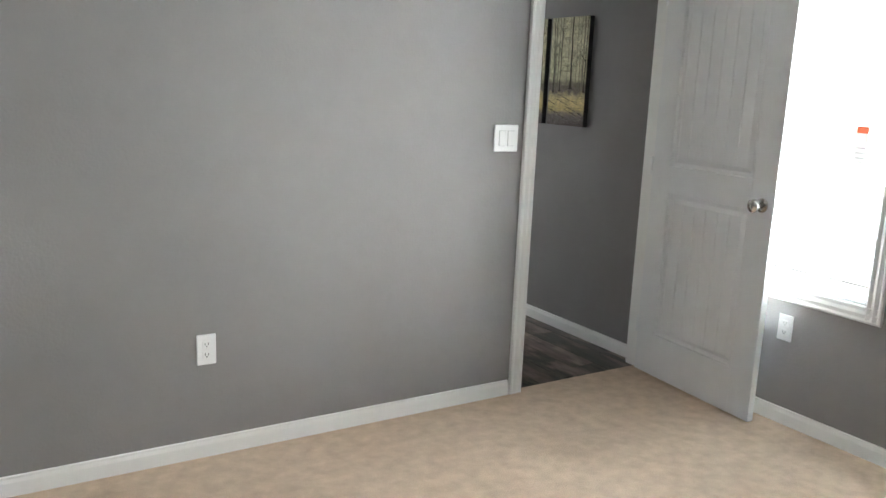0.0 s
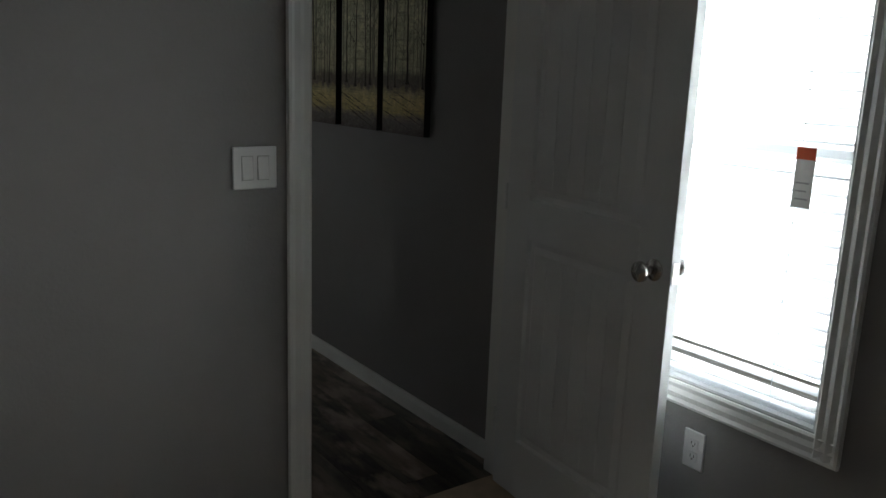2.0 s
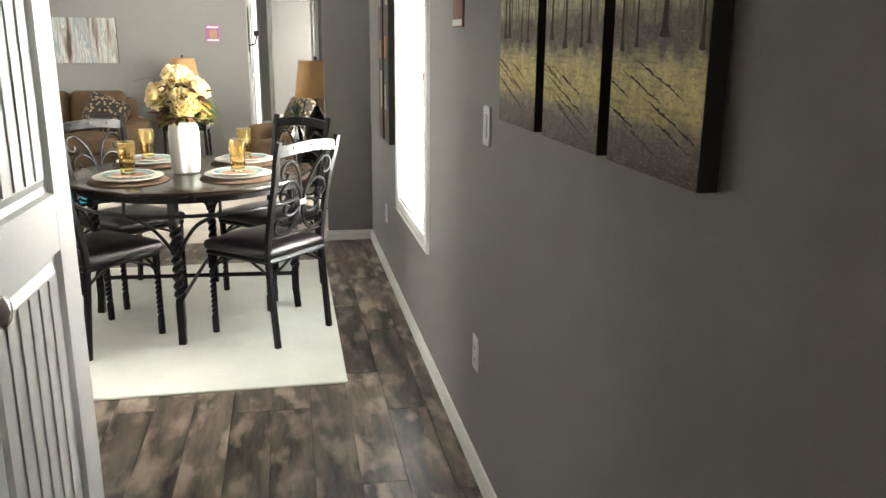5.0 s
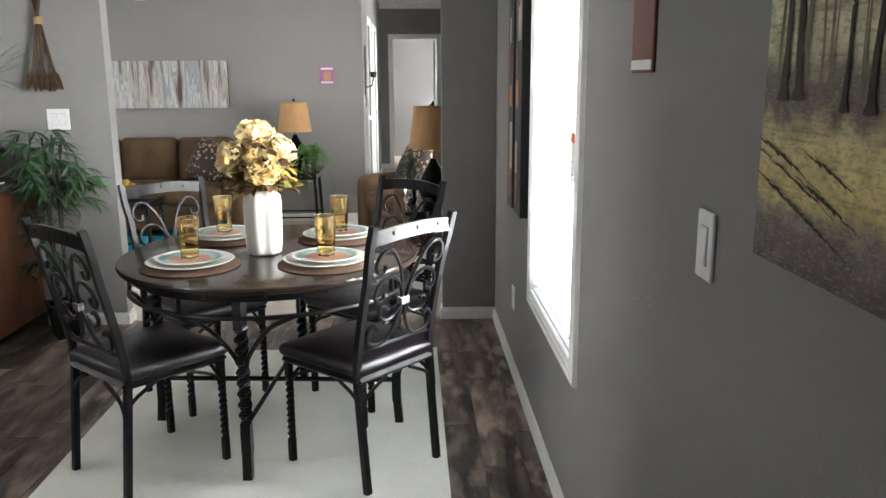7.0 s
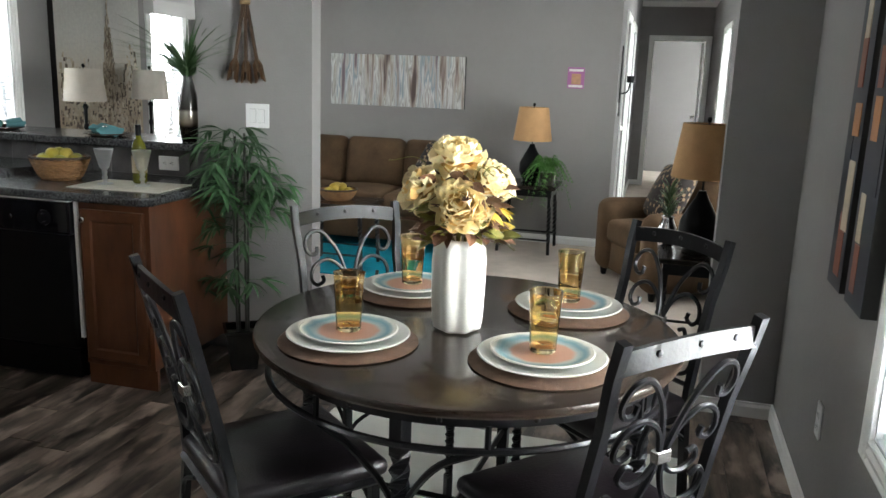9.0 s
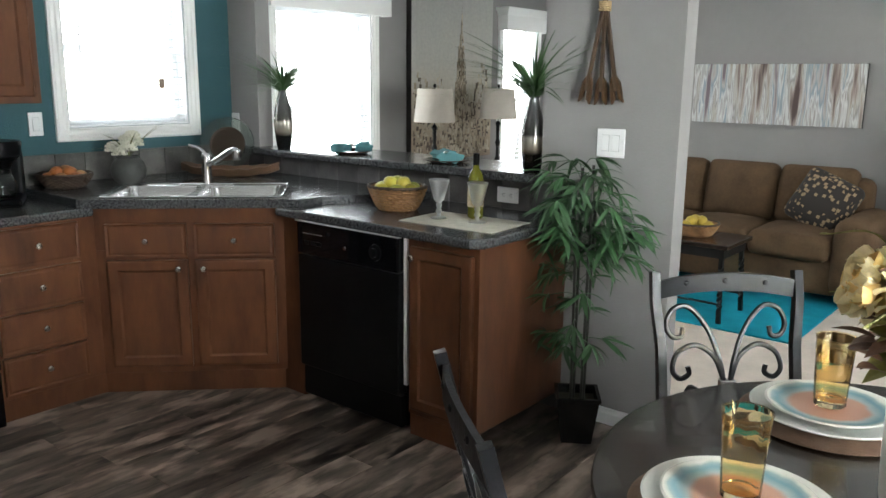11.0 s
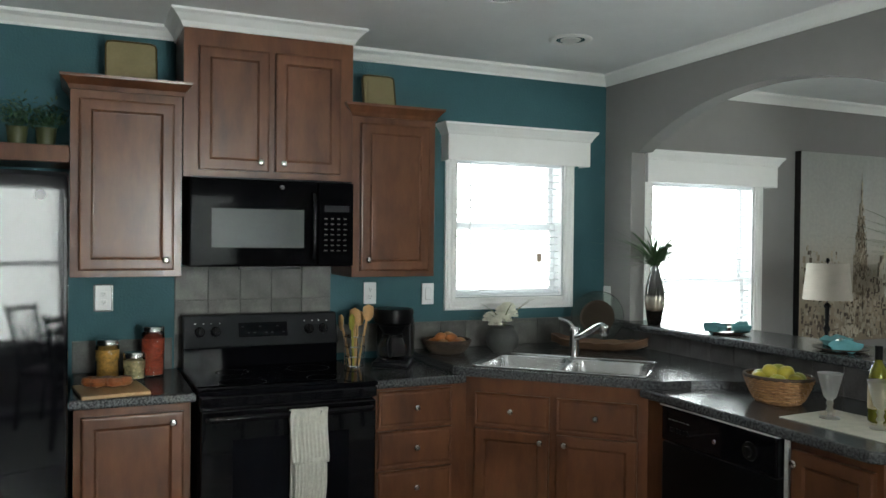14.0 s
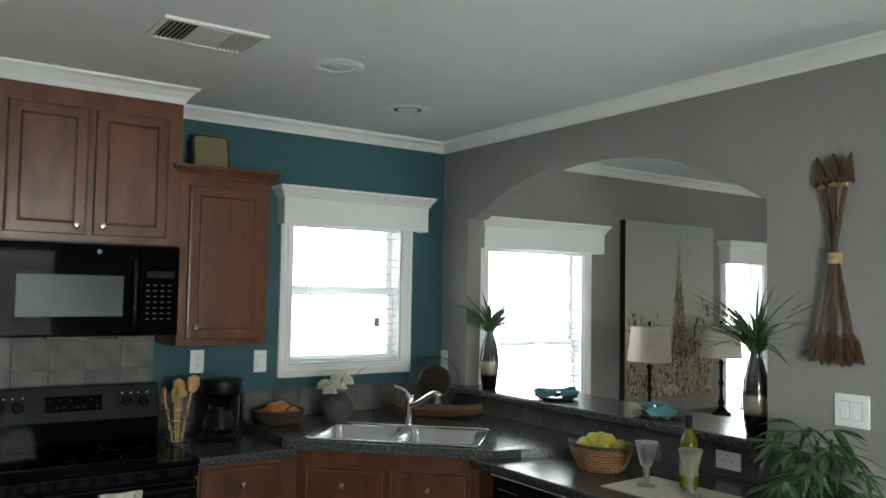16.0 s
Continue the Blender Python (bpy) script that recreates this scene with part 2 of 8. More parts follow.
def tube(points, r, seg=6, bm=None, twist=0.0, square=False, taper=None):
    """A bar swept along points; twist in turns over its length; square gives a four-sided bar."""
    b = bm or bmesh.new()
    p = [Vector(q) for q in points]
    seg = 4 if square else seg
    rings, up = [], None
    for i, q in enumerate(p):
        d = (p[min(i + 1, len(p) - 1)] - p[max(i - 1, 0)]).normalized()
        if up is None:
            up = d.orthogonal().normalized()
            if abs(d.z) > 0.9:
                up = Vector((1, 0, 0))
        up = (up - d * up.dot(d)).normalized()
        side = d.cross(up)
        ph = 2 * math.pi * twist * i / (len(p) - 1) + (math.pi / 4 if square else 0)
        rr = r * (taper(i / (len(p) - 1)) if taper else 1)
        rings.append([b.verts.new(q + (up * math.cos(ph + 2 * math.pi * k / seg) + side * math.sin(ph + 2 * math.pi * k / seg)) * rr) for k in range(seg)])
    for u, v in zip(rings, rings[1:]):
        for k in range(seg):
            b.faces.new((u[k], u[(k + 1) % seg], v[(k + 1) % seg], v[k]))
    b.faces.new(rings[0])
    b.faces.new(rings[-1])
    return b


def prism(outline, z0, z1, bm=None, bevel=0.0):
    """A flat outline in x, y made a slab."""
    b = bm or bmesh.new()
    f = b.faces.new([b.verts.new((x, y, z0)) for x, y in outline])
    r = bmesh.ops.extrude_face_region(b, geom=[f])
    vs = [v for v in r["geom"] if isinstance(v, bmesh.types.BMVert)]
    bmesh.ops.translate(b, verts=vs, vec=(0, 0, z1 - z0))
    if bevel:
        bmesh.ops.bevel(b, geom=[e for e in b.edges if abs(e.verts[0].co.z - e.verts[1].co.z) < 1e-6], offset=bevel, segments=3, profile=0.5, affect='EDGES')
    return b


def profile_run(profile, a, c, inward, bm=None):
    """A moulding: (out, up) pairs swept straight from a to c; inward is the way out of the wall."""
    b = bm or bmesh.new()
    o = Vector(inward)
    rings = [[b.verts.new(Vector(e) + o * u + Vector((0, 0, v))) for u, v in profile] for e in (a, c)]
    k = len(profile)
    for i in range(k):
        b.faces.new((rings[0][i], rings[0][(i + 1) % k], rings[1][(i + 1) % k], rings[1][i]))
    b.faces.new(rings[0])
    b.faces.new(rings[1])
    return b


def panelled(w, h, t, rings, bm=None, both=False):
    """A slab, x 0..w, z 0..h, front at y=0; rings of (inset, depth) shape its front."""
    b = bm or bmesh.new()

    def face_side(y, sign):
        loops = [[b.verts.new(v) for v in ((0, y, 0), (w, y, 0), (w, y, h), (0, y, h))]]
        for inset, d in rings:
            loops.append([b.verts.new(v) for v in ((inset, y + sign * d, inset), (w - inset, y + sign * d, inset), (w - inset, y + sign * d, h - inset), (inset, y + sign * d, h - inset))])
        for p, q in zip(loops, loops[1:]):
            for i in range(4):
                b.faces.new((p[i], p[(i + 1) % 4], q[(i + 1) % 4], q[i]))
        b.faces.new(loops[-1])
        return loops[0]
    front = face_side(0, 1)
    back = face_side(t, -1) if both else [b.verts.new(v) for v in ((0, t, 0), (w, t, 0), (w, t, h), (0, t, h))]
    for i in range(4):
        b.faces.new((front[i], front[(i + 1) % 4], back[(i + 1) % 4], back[i]))
    if not both:
        b.faces.new(back)
    return b


# ---- walls, floors and ceilings ----
def wall_with_holes(name, axis, at, thick, u0, u1, z1, holes, mat, label):
    """A wall along x or y from u0 to u1, its face at `at`, thickness to at+thick; holes are (u0, u1, z0, z1)."""
    b = bmesh.new()
    us = sorted({u0, u1, *[h[0] for h in holes], *[h[1] for h in holes]})
    zs = sorted({0.0, z1, *[h[2] for h in holes], *[h[3] for h in holes]})
    lo, hi = min(at, at + thick), max(at, at + thick)

    def filled(i, j):
        if not (0 <= i < len(us) - 1 and 0 <= j < len(zs) - 1):
            return False
        u, z = (us[i] + us[i + 1]) / 2, (zs[j] + zs[j + 1]) / 2
        return not any(h[0] < u < h[1] and h[2] < z < h[3] for h in holes)
    cache = {}

    def vert(i, j, k):
        key = (i, j, k)
        if key not in cache:
            c = (us[i], (lo, hi)[k], zs[j])
            cache[key] = b.verts.new(c if axis == 'x' else (c[1], c[0], c[2]))
        return cache[key]
    for i in range(len(us) - 1):
        for j in range(len(zs) - 1):
            if not filled(i, j):
                continue
            for k in (0, 1):
                b.faces.new([vert(i, j, k), vert(i + 1, j, k), vert(i + 1, j + 1, k), vert(i, j + 1, k)])
            for di, dj, p, q in ((-1, 0, (i, j), (i, j + 1)), (1, 0, (i + 1, j), (i + 1, j + 1)), (0, -1, (i, j), (i + 1, j)), (0, 1, (i, j + 1), (i + 1, j + 1))):
                if not filled(i + di, j + dj):
                    b.faces.new([vert(*p, 0), vert(*q, 0), vert(*q, 1), vert(*p, 1)])
    return solid(name, b, mat, label, "wall")


WB = (2.725, 3.60, 0.625, 2.0)      # bedroom window opening: y0, y1, z0, z1
WD = (6.85, 7.69, 0.59, 2.0)      # dining window
WK = (8.185, 8.895, 1.215, 2.03)     # kitchen window
WL = (9.56, 10.42, 0.62, 1.95)    # living room window
WM = (12.06, 12.58, 0.62, 1.98)   # second living room window
WE = (10.7, 11.7, 0.6, 2.0)        # living room window behind the short wall, unseen, inferred from the bright carpet
WH = (14.0, 15.0, 0.6, 2.0)        # hall window, unseen, added to brighten the hall
WU = (4.2, 5.1, 0.6, 2.0)          # utility corner window, unseen, added to light the kitchen from the west
WS = (-0.4, 0.6, 0.6, 2.0)          # second bedroom window, unseen, added to light the open door's face
WF = (18.0, 19.0, 0.6, 2.0)        # far bedroom window, unseen, added to light the room past the hall
DOOR = (2.647, 3.445, 2.04)         # bedroom door opening: x0, x1, head

wall_with_holes("wall_east", 'y', XE, T, YS - 0.1, YH + 0.1, CEIL, [WB, WD, WE, WH], WALL_GREY, "warm grey painted outer wall with two windows")
wall_with_holes("wall_west", 'y', XW, -T, YA0 + 0.05, YL + 0.1, CEIL, [WL, WM], WALL_GREY, "warm grey painted living room outer wall")
wall_with_holes("wall_west_kitchen", 'y', XW, -T, YB1, YA0 + 0.05, CEIL, [WK, WU], WALL_TEAL, "dark teal painted kitchen wall behind the cabinets")
wall_with_holes("wall_bedroom", 'x', YB0, YB1 - YB0, XW - T, XE, CEIL, [(DOOR[0], DOOR[1], 0.0, DOOR[2])], WALL_GREY, "warm grey painted wall with bedroom doorway")
wall_with_holes("wall_bedroom_west", 'y', XBW, -T, YS, YB0, CEIL, [WS], WALL_GREY, "plain warm grey bedroom wall")
wall_with_holes("wall_bedroom_south", 'x', YS, -T, XBW - T, XE, CEIL, [], WALL_GREY, "plain warm grey bedroom wall")
wall_with_holes("wall_living_north", 'x', YL, 0.1, XW - T, XH, CEIL, [], WALL_GREY, "warm grey painted living room end wall")
wall_with_holes("wall_hall_side", 'y', XH, -0.1, YL + 0.1, YH, CEIL, [(13.55, 14.30, 0.0, 2.04), (15.0, 15.75, 0.0, 2.04)], WALL_GREY, "grey painted hall wall with doorways")
wall_with_holes("wall_hall_end", 'x', YH, 0.1, XH - 0.1, XE, CEIL, [(2.72, 3.42, 0.0, 2.04)], WALL_GREY, "grey painted hall end wall with doorway")
wall_with_holes("wall_far_room", 'x', 19.5, 0.1, 1.0, 4.5, CEIL, [], WALL_GREY, "grey painted wall of the far bedroom")
wall_with_holes("wall_far_room_side", 'y', 4.4, 0.1, 17.6, 19.5, CEIL, [WF], WALL_GREY, "grey painted side wall of the far bedroom")
wall_with_holes("wall_far_room_west", 'y', 1.1, -0.1, 12.82, 19.5, CEIL, [], WALL_GREY, "grey painted wall beyond the hall doors")

# the arch wall: pier, header with a shallow arch, half wall under the bar, wall with the wide opening
ARCH = (-1.34, -1.275, 0.645, 2.31)   # pier edge, spring, jamb, crown height
OPEN = (1.27, 3.18)


def arch_wall():
    b = bmesh.new()
    box(XW, ARCH[0], YA0, YA1, 0, CEIL, bm=b)
    box(ARCH[0], ARCH[2], YA0, YA1, 0, 1.035, bm=b)
    box(ARCH[2], OPEN[0], YA0, YA1, 0, CEIL, bm=b)
    mid, rad, n = -0.36, 1.85, 28
    spring = ARCH[3] - rad + math.sqrt(rad * rad - (ARCH[1] - mid) ** 2)
    curve = [(ARCH[0], spring), (ARCH[1], spring)]
    for i in range(1, n + 1):
        x = ARCH[1] + (ARCH[2] - ARCH[1]) * i / n
        curve.append((x, ARCH[3] - rad + math.sqrt(rad * rad - (x - mid) ** 2)))
    for (xa, za), (xb, zb) in zip(curve, curve[1:]):
        v = [[b.verts.new((x, y, z)) for x, z in ((xa, za), (xb, zb), (xb, CEIL), (xa, CEIL))] for y in (YA0, YA1)]
        b.faces.new(v[0])
        b.faces.new(v[1])
        b.faces.new((v[0][0], v[0][1], v[1][1], v[1][0]))
    bmesh.ops.remove_doubles(b, verts=b.verts, dist=1e-5)
    return solid("wall_arch", b, WALL_GREY, "warm grey painted wall with arched pass-through", "wall")


arch_wall()
solid("wall_stub", box(OPEN[1], XE, YA0, YA1, 0, CEIL), WALL_GREY, "short warm grey wall beside the living room opening", "wall")

for nm, q, lab in (("ceiling_kitchen", (XW, XE, YB1, YA0), "white textured kitchen and dining ceiling"), ("ceiling_living", (XW, XE, YA1, YL), "white living room ceiling"),
                   ("ceiling_bedroom", (XBW, XE, YS, YB0), "white bedroom ceiling"), ("ceiling_hall", (1.0, 4.5, YL + 0.1, 19.6), "white hall ceiling")):
    solid(nm, box(q[0] - 0.15, q[1] + 0.15, q[2] - 0.05, q[3] + 0.05, CEIL, CEIL + 0.08), CEILING, lab, "ceiling")

solid("floor_bedroom", box(XBW, XE, YS, YB0 + 0.03, -0.08, 0.0), CARPET, "beige cut-pile bedroom carpet", "carpet")
solid("floor", box(XW, XE, YB0 + 0.03, YA0 + 0.06, -0.08, -0.006), BLACK_SATIN, "dark wood-look plank kitchen and dining floor", "floor")
solid("floor_living", box(XW, XE, YA0 + 0.06, YL, -0.08, 0.0), CARPET_PALE, "pale beige living room carpet", "carpet")
solid("floor_hall", box(1.0, 4.5, YL, 19.6, -0.08, 0.0), CARPET_PALE, "pale beige hall carpet", "carpet")
solid("ground", box(-60, 60, -60, 80, -0.5, -0.42), material("dry_lawn", (0.3, 0.29, 0.24), 0.95, vary=0.2), "pale dry ground outside the windows", "ground")
solid("roof", box(XW - 0.6, XE + 0.6, YS - 0.7, 20.2, CEIL + 0.1, CEIL + 0.2), WHITE, "flat roof slab with eaves", "roof")

# ---- trim: baseboards, crown mouldings, casings ----
BASE = [(0, 0), (0.014, 0), (0.014, 0.05), (0.009, 0.062), (0.009, 0.07), (0, 0.072)]
CROWN = [(0, 0), (0, -0.066), (0.010, -0.066), (0.013, -0.055), (0.032, -0.028), (0.05, -0.014), (0.053, 0)]


def baseboard(a, c, inward):
    solid("baseboard", profile_run(BASE, (*a, 0.0), (*c, 0.0), (*inward, 0)), WHITE, "white painted baseboard", "baseboard")


for a, c, i in (((XBW, YB0), (DOOR[0] - 0.075, YB0), (0, -1)), ((XE, YS), (XE, YB0), (-1, 0)), ((XE, YB1), (XE, YA0), (-1, 0)), ((OPEN[1], YA0), (XE, YA0), (0, -1)),
                ((0.80, YA0), (OPEN[0], YA0), (0, -1)), ((OPEN[0], YA0 - 0.014), (OPEN[0], YA1), (1, 0)), ((OPEN[1], YA0 - 0.014), (OPEN[1], YA1), (-1, 0)),
                ((XW, YL), (XH, YL), (0, -1)), ((XE, YA1), (XE, YH), (-1, 0)), ((XH, YL), (XH, 13.48), (1, 0)), ((XH, 14.37), (XH, 14.93), (1, 0)), ((XH, 15.82), (XH, YH), (1, 0)), ((XH, YH), (2.65, YH), (0, -1))):
    baseboard(a, c, i)


def crown(a, c, inward):
    solid("trim", profile_run(CROWN, (*a, CEIL), (*c, CEIL), (*inward, 0)), WHITE, "white crown moulding under the ceiling", "crown moulding")


for a, c, i in (((XW, YB1), (XW, 6.66), (1, 0)), ((XW, 7.475), (XW, YA0), (1, 0)), ((XW, YA0), (XE, YA0), (0, -1)), ((XE, YB1), (XE, YA0), (-1, 0)),
                ((XW, YA1), (XW, YL), (1, 0)), ((XW, YL), (XH, YL), (0, -1)), ((XE, YA1), (XE, YH), (-1, 0)), ((XH, YH), (XE, YH), (0, -1))):
    crown(a, c, i)

CASE = [(0, 0), (0.012, 0.0), (0.016, 0.006), (0.012, 0.02), (0.017, 0.034), (0.013, 0.05), (0.018, 0.06), (0.016, 0.068), (0, 0.07)]


def casing(name, parent, a, c, out, wide, mat=WHITE):
    """A fluted casing strip from a to c; out is away from the wall, wide the way the strip's width runs."""
    b = bmesh.new()
    o, w = Vector(out), Vector(wide)
    rings = [[b.verts.new(Vector(e) + o * u + w * v) for u, v in CASE] for e in (a, c)]
    k = len(CASE)
    for i in range(k):
        b.faces.new((rings[0][i], rings[0][(i + 1) % k], rings[1][(i + 1) % k], rings[1][i]))
    b.faces.new(rings[0])
    b.faces.new(rings[1])
    return part(name, b, mat, parent)


# ---- bedroom doorway and its open door ----
door_frame = thing("door_frame", pose(DOOR[0], YB0, 0), "white painted door frame with fluted casing", "door frame", kind="structure")
w0, hd = DOOR[1] - DOOR[0], DOOR[2]
for y, o in ((-0.001, -1), (YB1 - YB0 + 0.001, 1)):
    casing("casing", door_frame, (0.004, y, 0), (0.004, y, hd + 0.06), (0, o, 0), (-1, 0, 0))
    casing("casing", door_frame, (w0 - 0.004, y, 0), (w0 - 0.004, y, hd + 0.06), (0, o, 0), (1, 0, 0))
    casing("casing", door_frame, (-0.066, y, hd), (w0 + 0.066, y, hd), (0, o, 0), (0, 0, 1))
part("jamb", box(0.0, 0.012, -0.003, YB1 - YB0 + 0.003, 0, hd), WHITE, door_frame)
part("jamb", box(w0 - 0.012, w0, -0.003, YB1 - YB0 + 0.003, 0, hd), WHITE, door_frame)
part("head_jamb", box(0.012, w0 - 0.012, -0.003, YB1 - YB0 + 0.003, hd - 0.012, hd), WHITE, door_frame)
part("door_stop", box(0.012, 0.022, 0.045, 0.075, 0, hd - 0.012), WHITE, door_frame)
part("strike_plate", box(0.0121, 0.0145, 0.012, 0.042, 0.90, 0.97, 0.0008), NICKEL, door_frame, "nickel strike plate")


def panel_door(name, m, w, h, label, vent=False, knob_at=None):
    """A moulded two-panel door, hinge edge at x=0, face towards -y."""
    d = thing(name, m, label, "door", kind="structure")
    t, sx = 0.035, 0.125
    split, z0 = (0.94, 1.07), 0.21
    b = bmesh.new()
    box(0, sx, 0, t, 0.0, h, 0.0015, b)
    box(w - sx, w, 0, t, 0.0, h, 0.0015, b)
    box(sx, w - sx, 0, t, 0.0, z0, 0, b)
    box(sx, w - sx, 0, t, split[0], split[1], 0, b)
    box(sx, w - sx, 0, t, h - 0.13, h, 0, b)
    part("leaf_frame", b, DOOR_PAINT, d)
    for a, c in ((z0, split[0]), (split[1], h - 0.13)):
        b = bmesh.new()
        panelled(w - 2 * sx, c - a, t, [(0.005, 0.013), (0.022, 0.015), (0.042, 0.004), (0.044, 0.004)], b, both=True)
        bmesh.ops.translate(b, verts=b.verts, vec=(sx, 0, a))
        o = part("panel", b, DOOR_PAINT, d)
        n = 6
        for i in range(1, n):
            x = sx + 0.034 + (w - 2 * sx - 0.068) * i / n
            part("bead_groove", box(x - 0.003, x + 0.003, 0.0002, 0.0045, a + 0.046, c - 0.046, 0.0012), DOOR_PAINT, o)
    if vent:
        v = part("vent_grille", box(sx + 0.02, w - sx - 0.02, -0.008, 0.0, 0.03, 0.19, 0.002), WHITE, d, "white louvred vent grille")
        for i in range(14):
            x = sx + 0.05 + i * (w - 2 * sx - 0.11) / 13
            part("slot", box(x, x + 0.012, -0.0095, -0.0082, 0.06, 0.16), BLACK_SATIN, v)
    for y, s in ((0.0, -1), (t, 1)):
        k = bmesh.new()
        lathe([(0.0, 0.0), (0.031, 0.0), (0.031, 0.004), (0.022, 0.010), (0.011, 0.012), (0.010, 0.034), (0.022, 0.040), (0.0285, 0.050), (0.028, 0.060), (0.019, 0.067), (0.0, 0.069)], 24, k)
        bmesh.ops.transform(k, matrix=pose(knob_at or w - 0.06, y, 0.965, 90 if s < 0 else -90), verts=k.verts)
        part("door_knob", k, NICKEL, d, "brushed nickel door knob", smooth=True)
    part("latch_plate", box(w - 0.0005, w + 0.002, 0.006, 0.029, 0.935, 0.995), NICKEL, d)
    for z in (0.2, 1.02, 1.83):
        part("hinge", lathe([(0.006, 0), (0.006, 0.09)], 10, at=(-0.006, 0.0, z)), DOOR_PAINT, d)
    return d


panel_door("door_1", pose(3.428, 3.838, 0.012, rz=-94.5) @ pose(0, -0.035, 0), 0.755, 2.015, "white moulded two-panel bedroom door standing open")
# utility closet beside the passage, its vented door ajar
solid("wall_closet_east", box(2.26, 2.36, YB1, 4.86, 0, CEIL), WALL_GREY, "short grey closet wall", "wall")
solid("wall_closet_head", box(2.26, 2.36, 4.86, 5.62, 2.05, CEIL), WALL_GREY, "grey wall over the closet door", "wall")
solid("wall_closet_north", box(1.2, 2.26, 5.52, 5.62, 0, CEIL), WALL_GREY, "grey painted closet wall", "wall")
solid("wall_closet_west", box(1.2, 1.3, YB1, 5.52, 0, CEIL), WALL_GREY, "grey painted closet wall", "wall")
panel_door("door_2", pose(2.375, 4.80, 0.012, rz=88.5), 0.71, 2.02, "white two-panel utility closet door with floor vent", vent=True, knob_at=0.06)

# hall doorways
def hall_trim(axis, at, u0, u1, out, label):
    f = thing("door_frame", pose(0, 0, 0), label, "door frame", kind="structure")
    for u, s in ((u0, -1), (u1, 1)):
        p = (at, u) if axis == 'y' else (u, at)
        casing("casing", f, (*p, 0), (*p, 2.10), (*out, 0), (0, s, 0) if axis == 'y' else (s, 0, 0))
    p, q = ((at, u0 - 0.07), (at, u1 + 0.07)) if axis == 'y' else ((u0 - 0.07, at), (u1 + 0.07, at))
    casing("casing", f, (*p, 2.04), (*q, 2.04), (*out, 0), (0, 0, 1))


hall_trim('y', XH + 0.001, 13.55, 14.30, (1, 0), "white casing round a hall doorway")
hall_trim('y', XH + 0.001, 15.0, 15.75, (1, 0), "white casing round a hall doorway")
hall_trim('x', YH - 0.001, 2.72, 3.42, (0, -1), "white casing round the hall end doorway")
panel_door("door_3", pose(3.40, YH + 0.1, 0.012, rz=88), 0.68, 2.01, "white two-panel door standing open into the far room")
panel_door("door_4", pose(XH - 0.06, 13.56, 0.012, rz=90), 0.73, 2.01, "white two-panel hall door, closed")
panel_door("door_5", pose(XH - 0.06, 15.01, 0.012, rz=90), 0.73, 2.01, "white two-panel hall door, closed")


# ---- windows ----
SLAT = material("white_blind_slat", (0.78, 0.8, 0.82), 0.4, vary=0.02)
_n, _l = SLAT.node_tree.nodes, SLAT.node_tree.links
_tr, _mx = _n.new("ShaderNodeBsdfTranslucent"), _n.new("ShaderNodeMixShader")
_tr.inputs[0].default_value, _mx.inputs[0].default_value = (0.8, 0.82, 0.84, 1), 0.45
_l.new(_n["Principled BSDF"].outputs[0], _mx.inputs[1])
_l.new(_tr.outputs[0], _mx.inputs[2])
_l.new(_mx.outputs[0], _n["Material Output"].inputs["Surface"])
TAG_RED = material("orange_warning_label", (0.6, 0.09, 0.02), 0.5)
PAPER = material("white_paper", (0.75, 0.75, 0.73), 0.8)
TAG_PRINT = material("faded_print", (0.42, 0.42, 0.42), 0.8)
CARD = material("tan_paper_tag", (0.35, 0.28, 0.22), 0.85)
INK = material("grey_print", (0.2, 0.2, 0.2), 0.8)


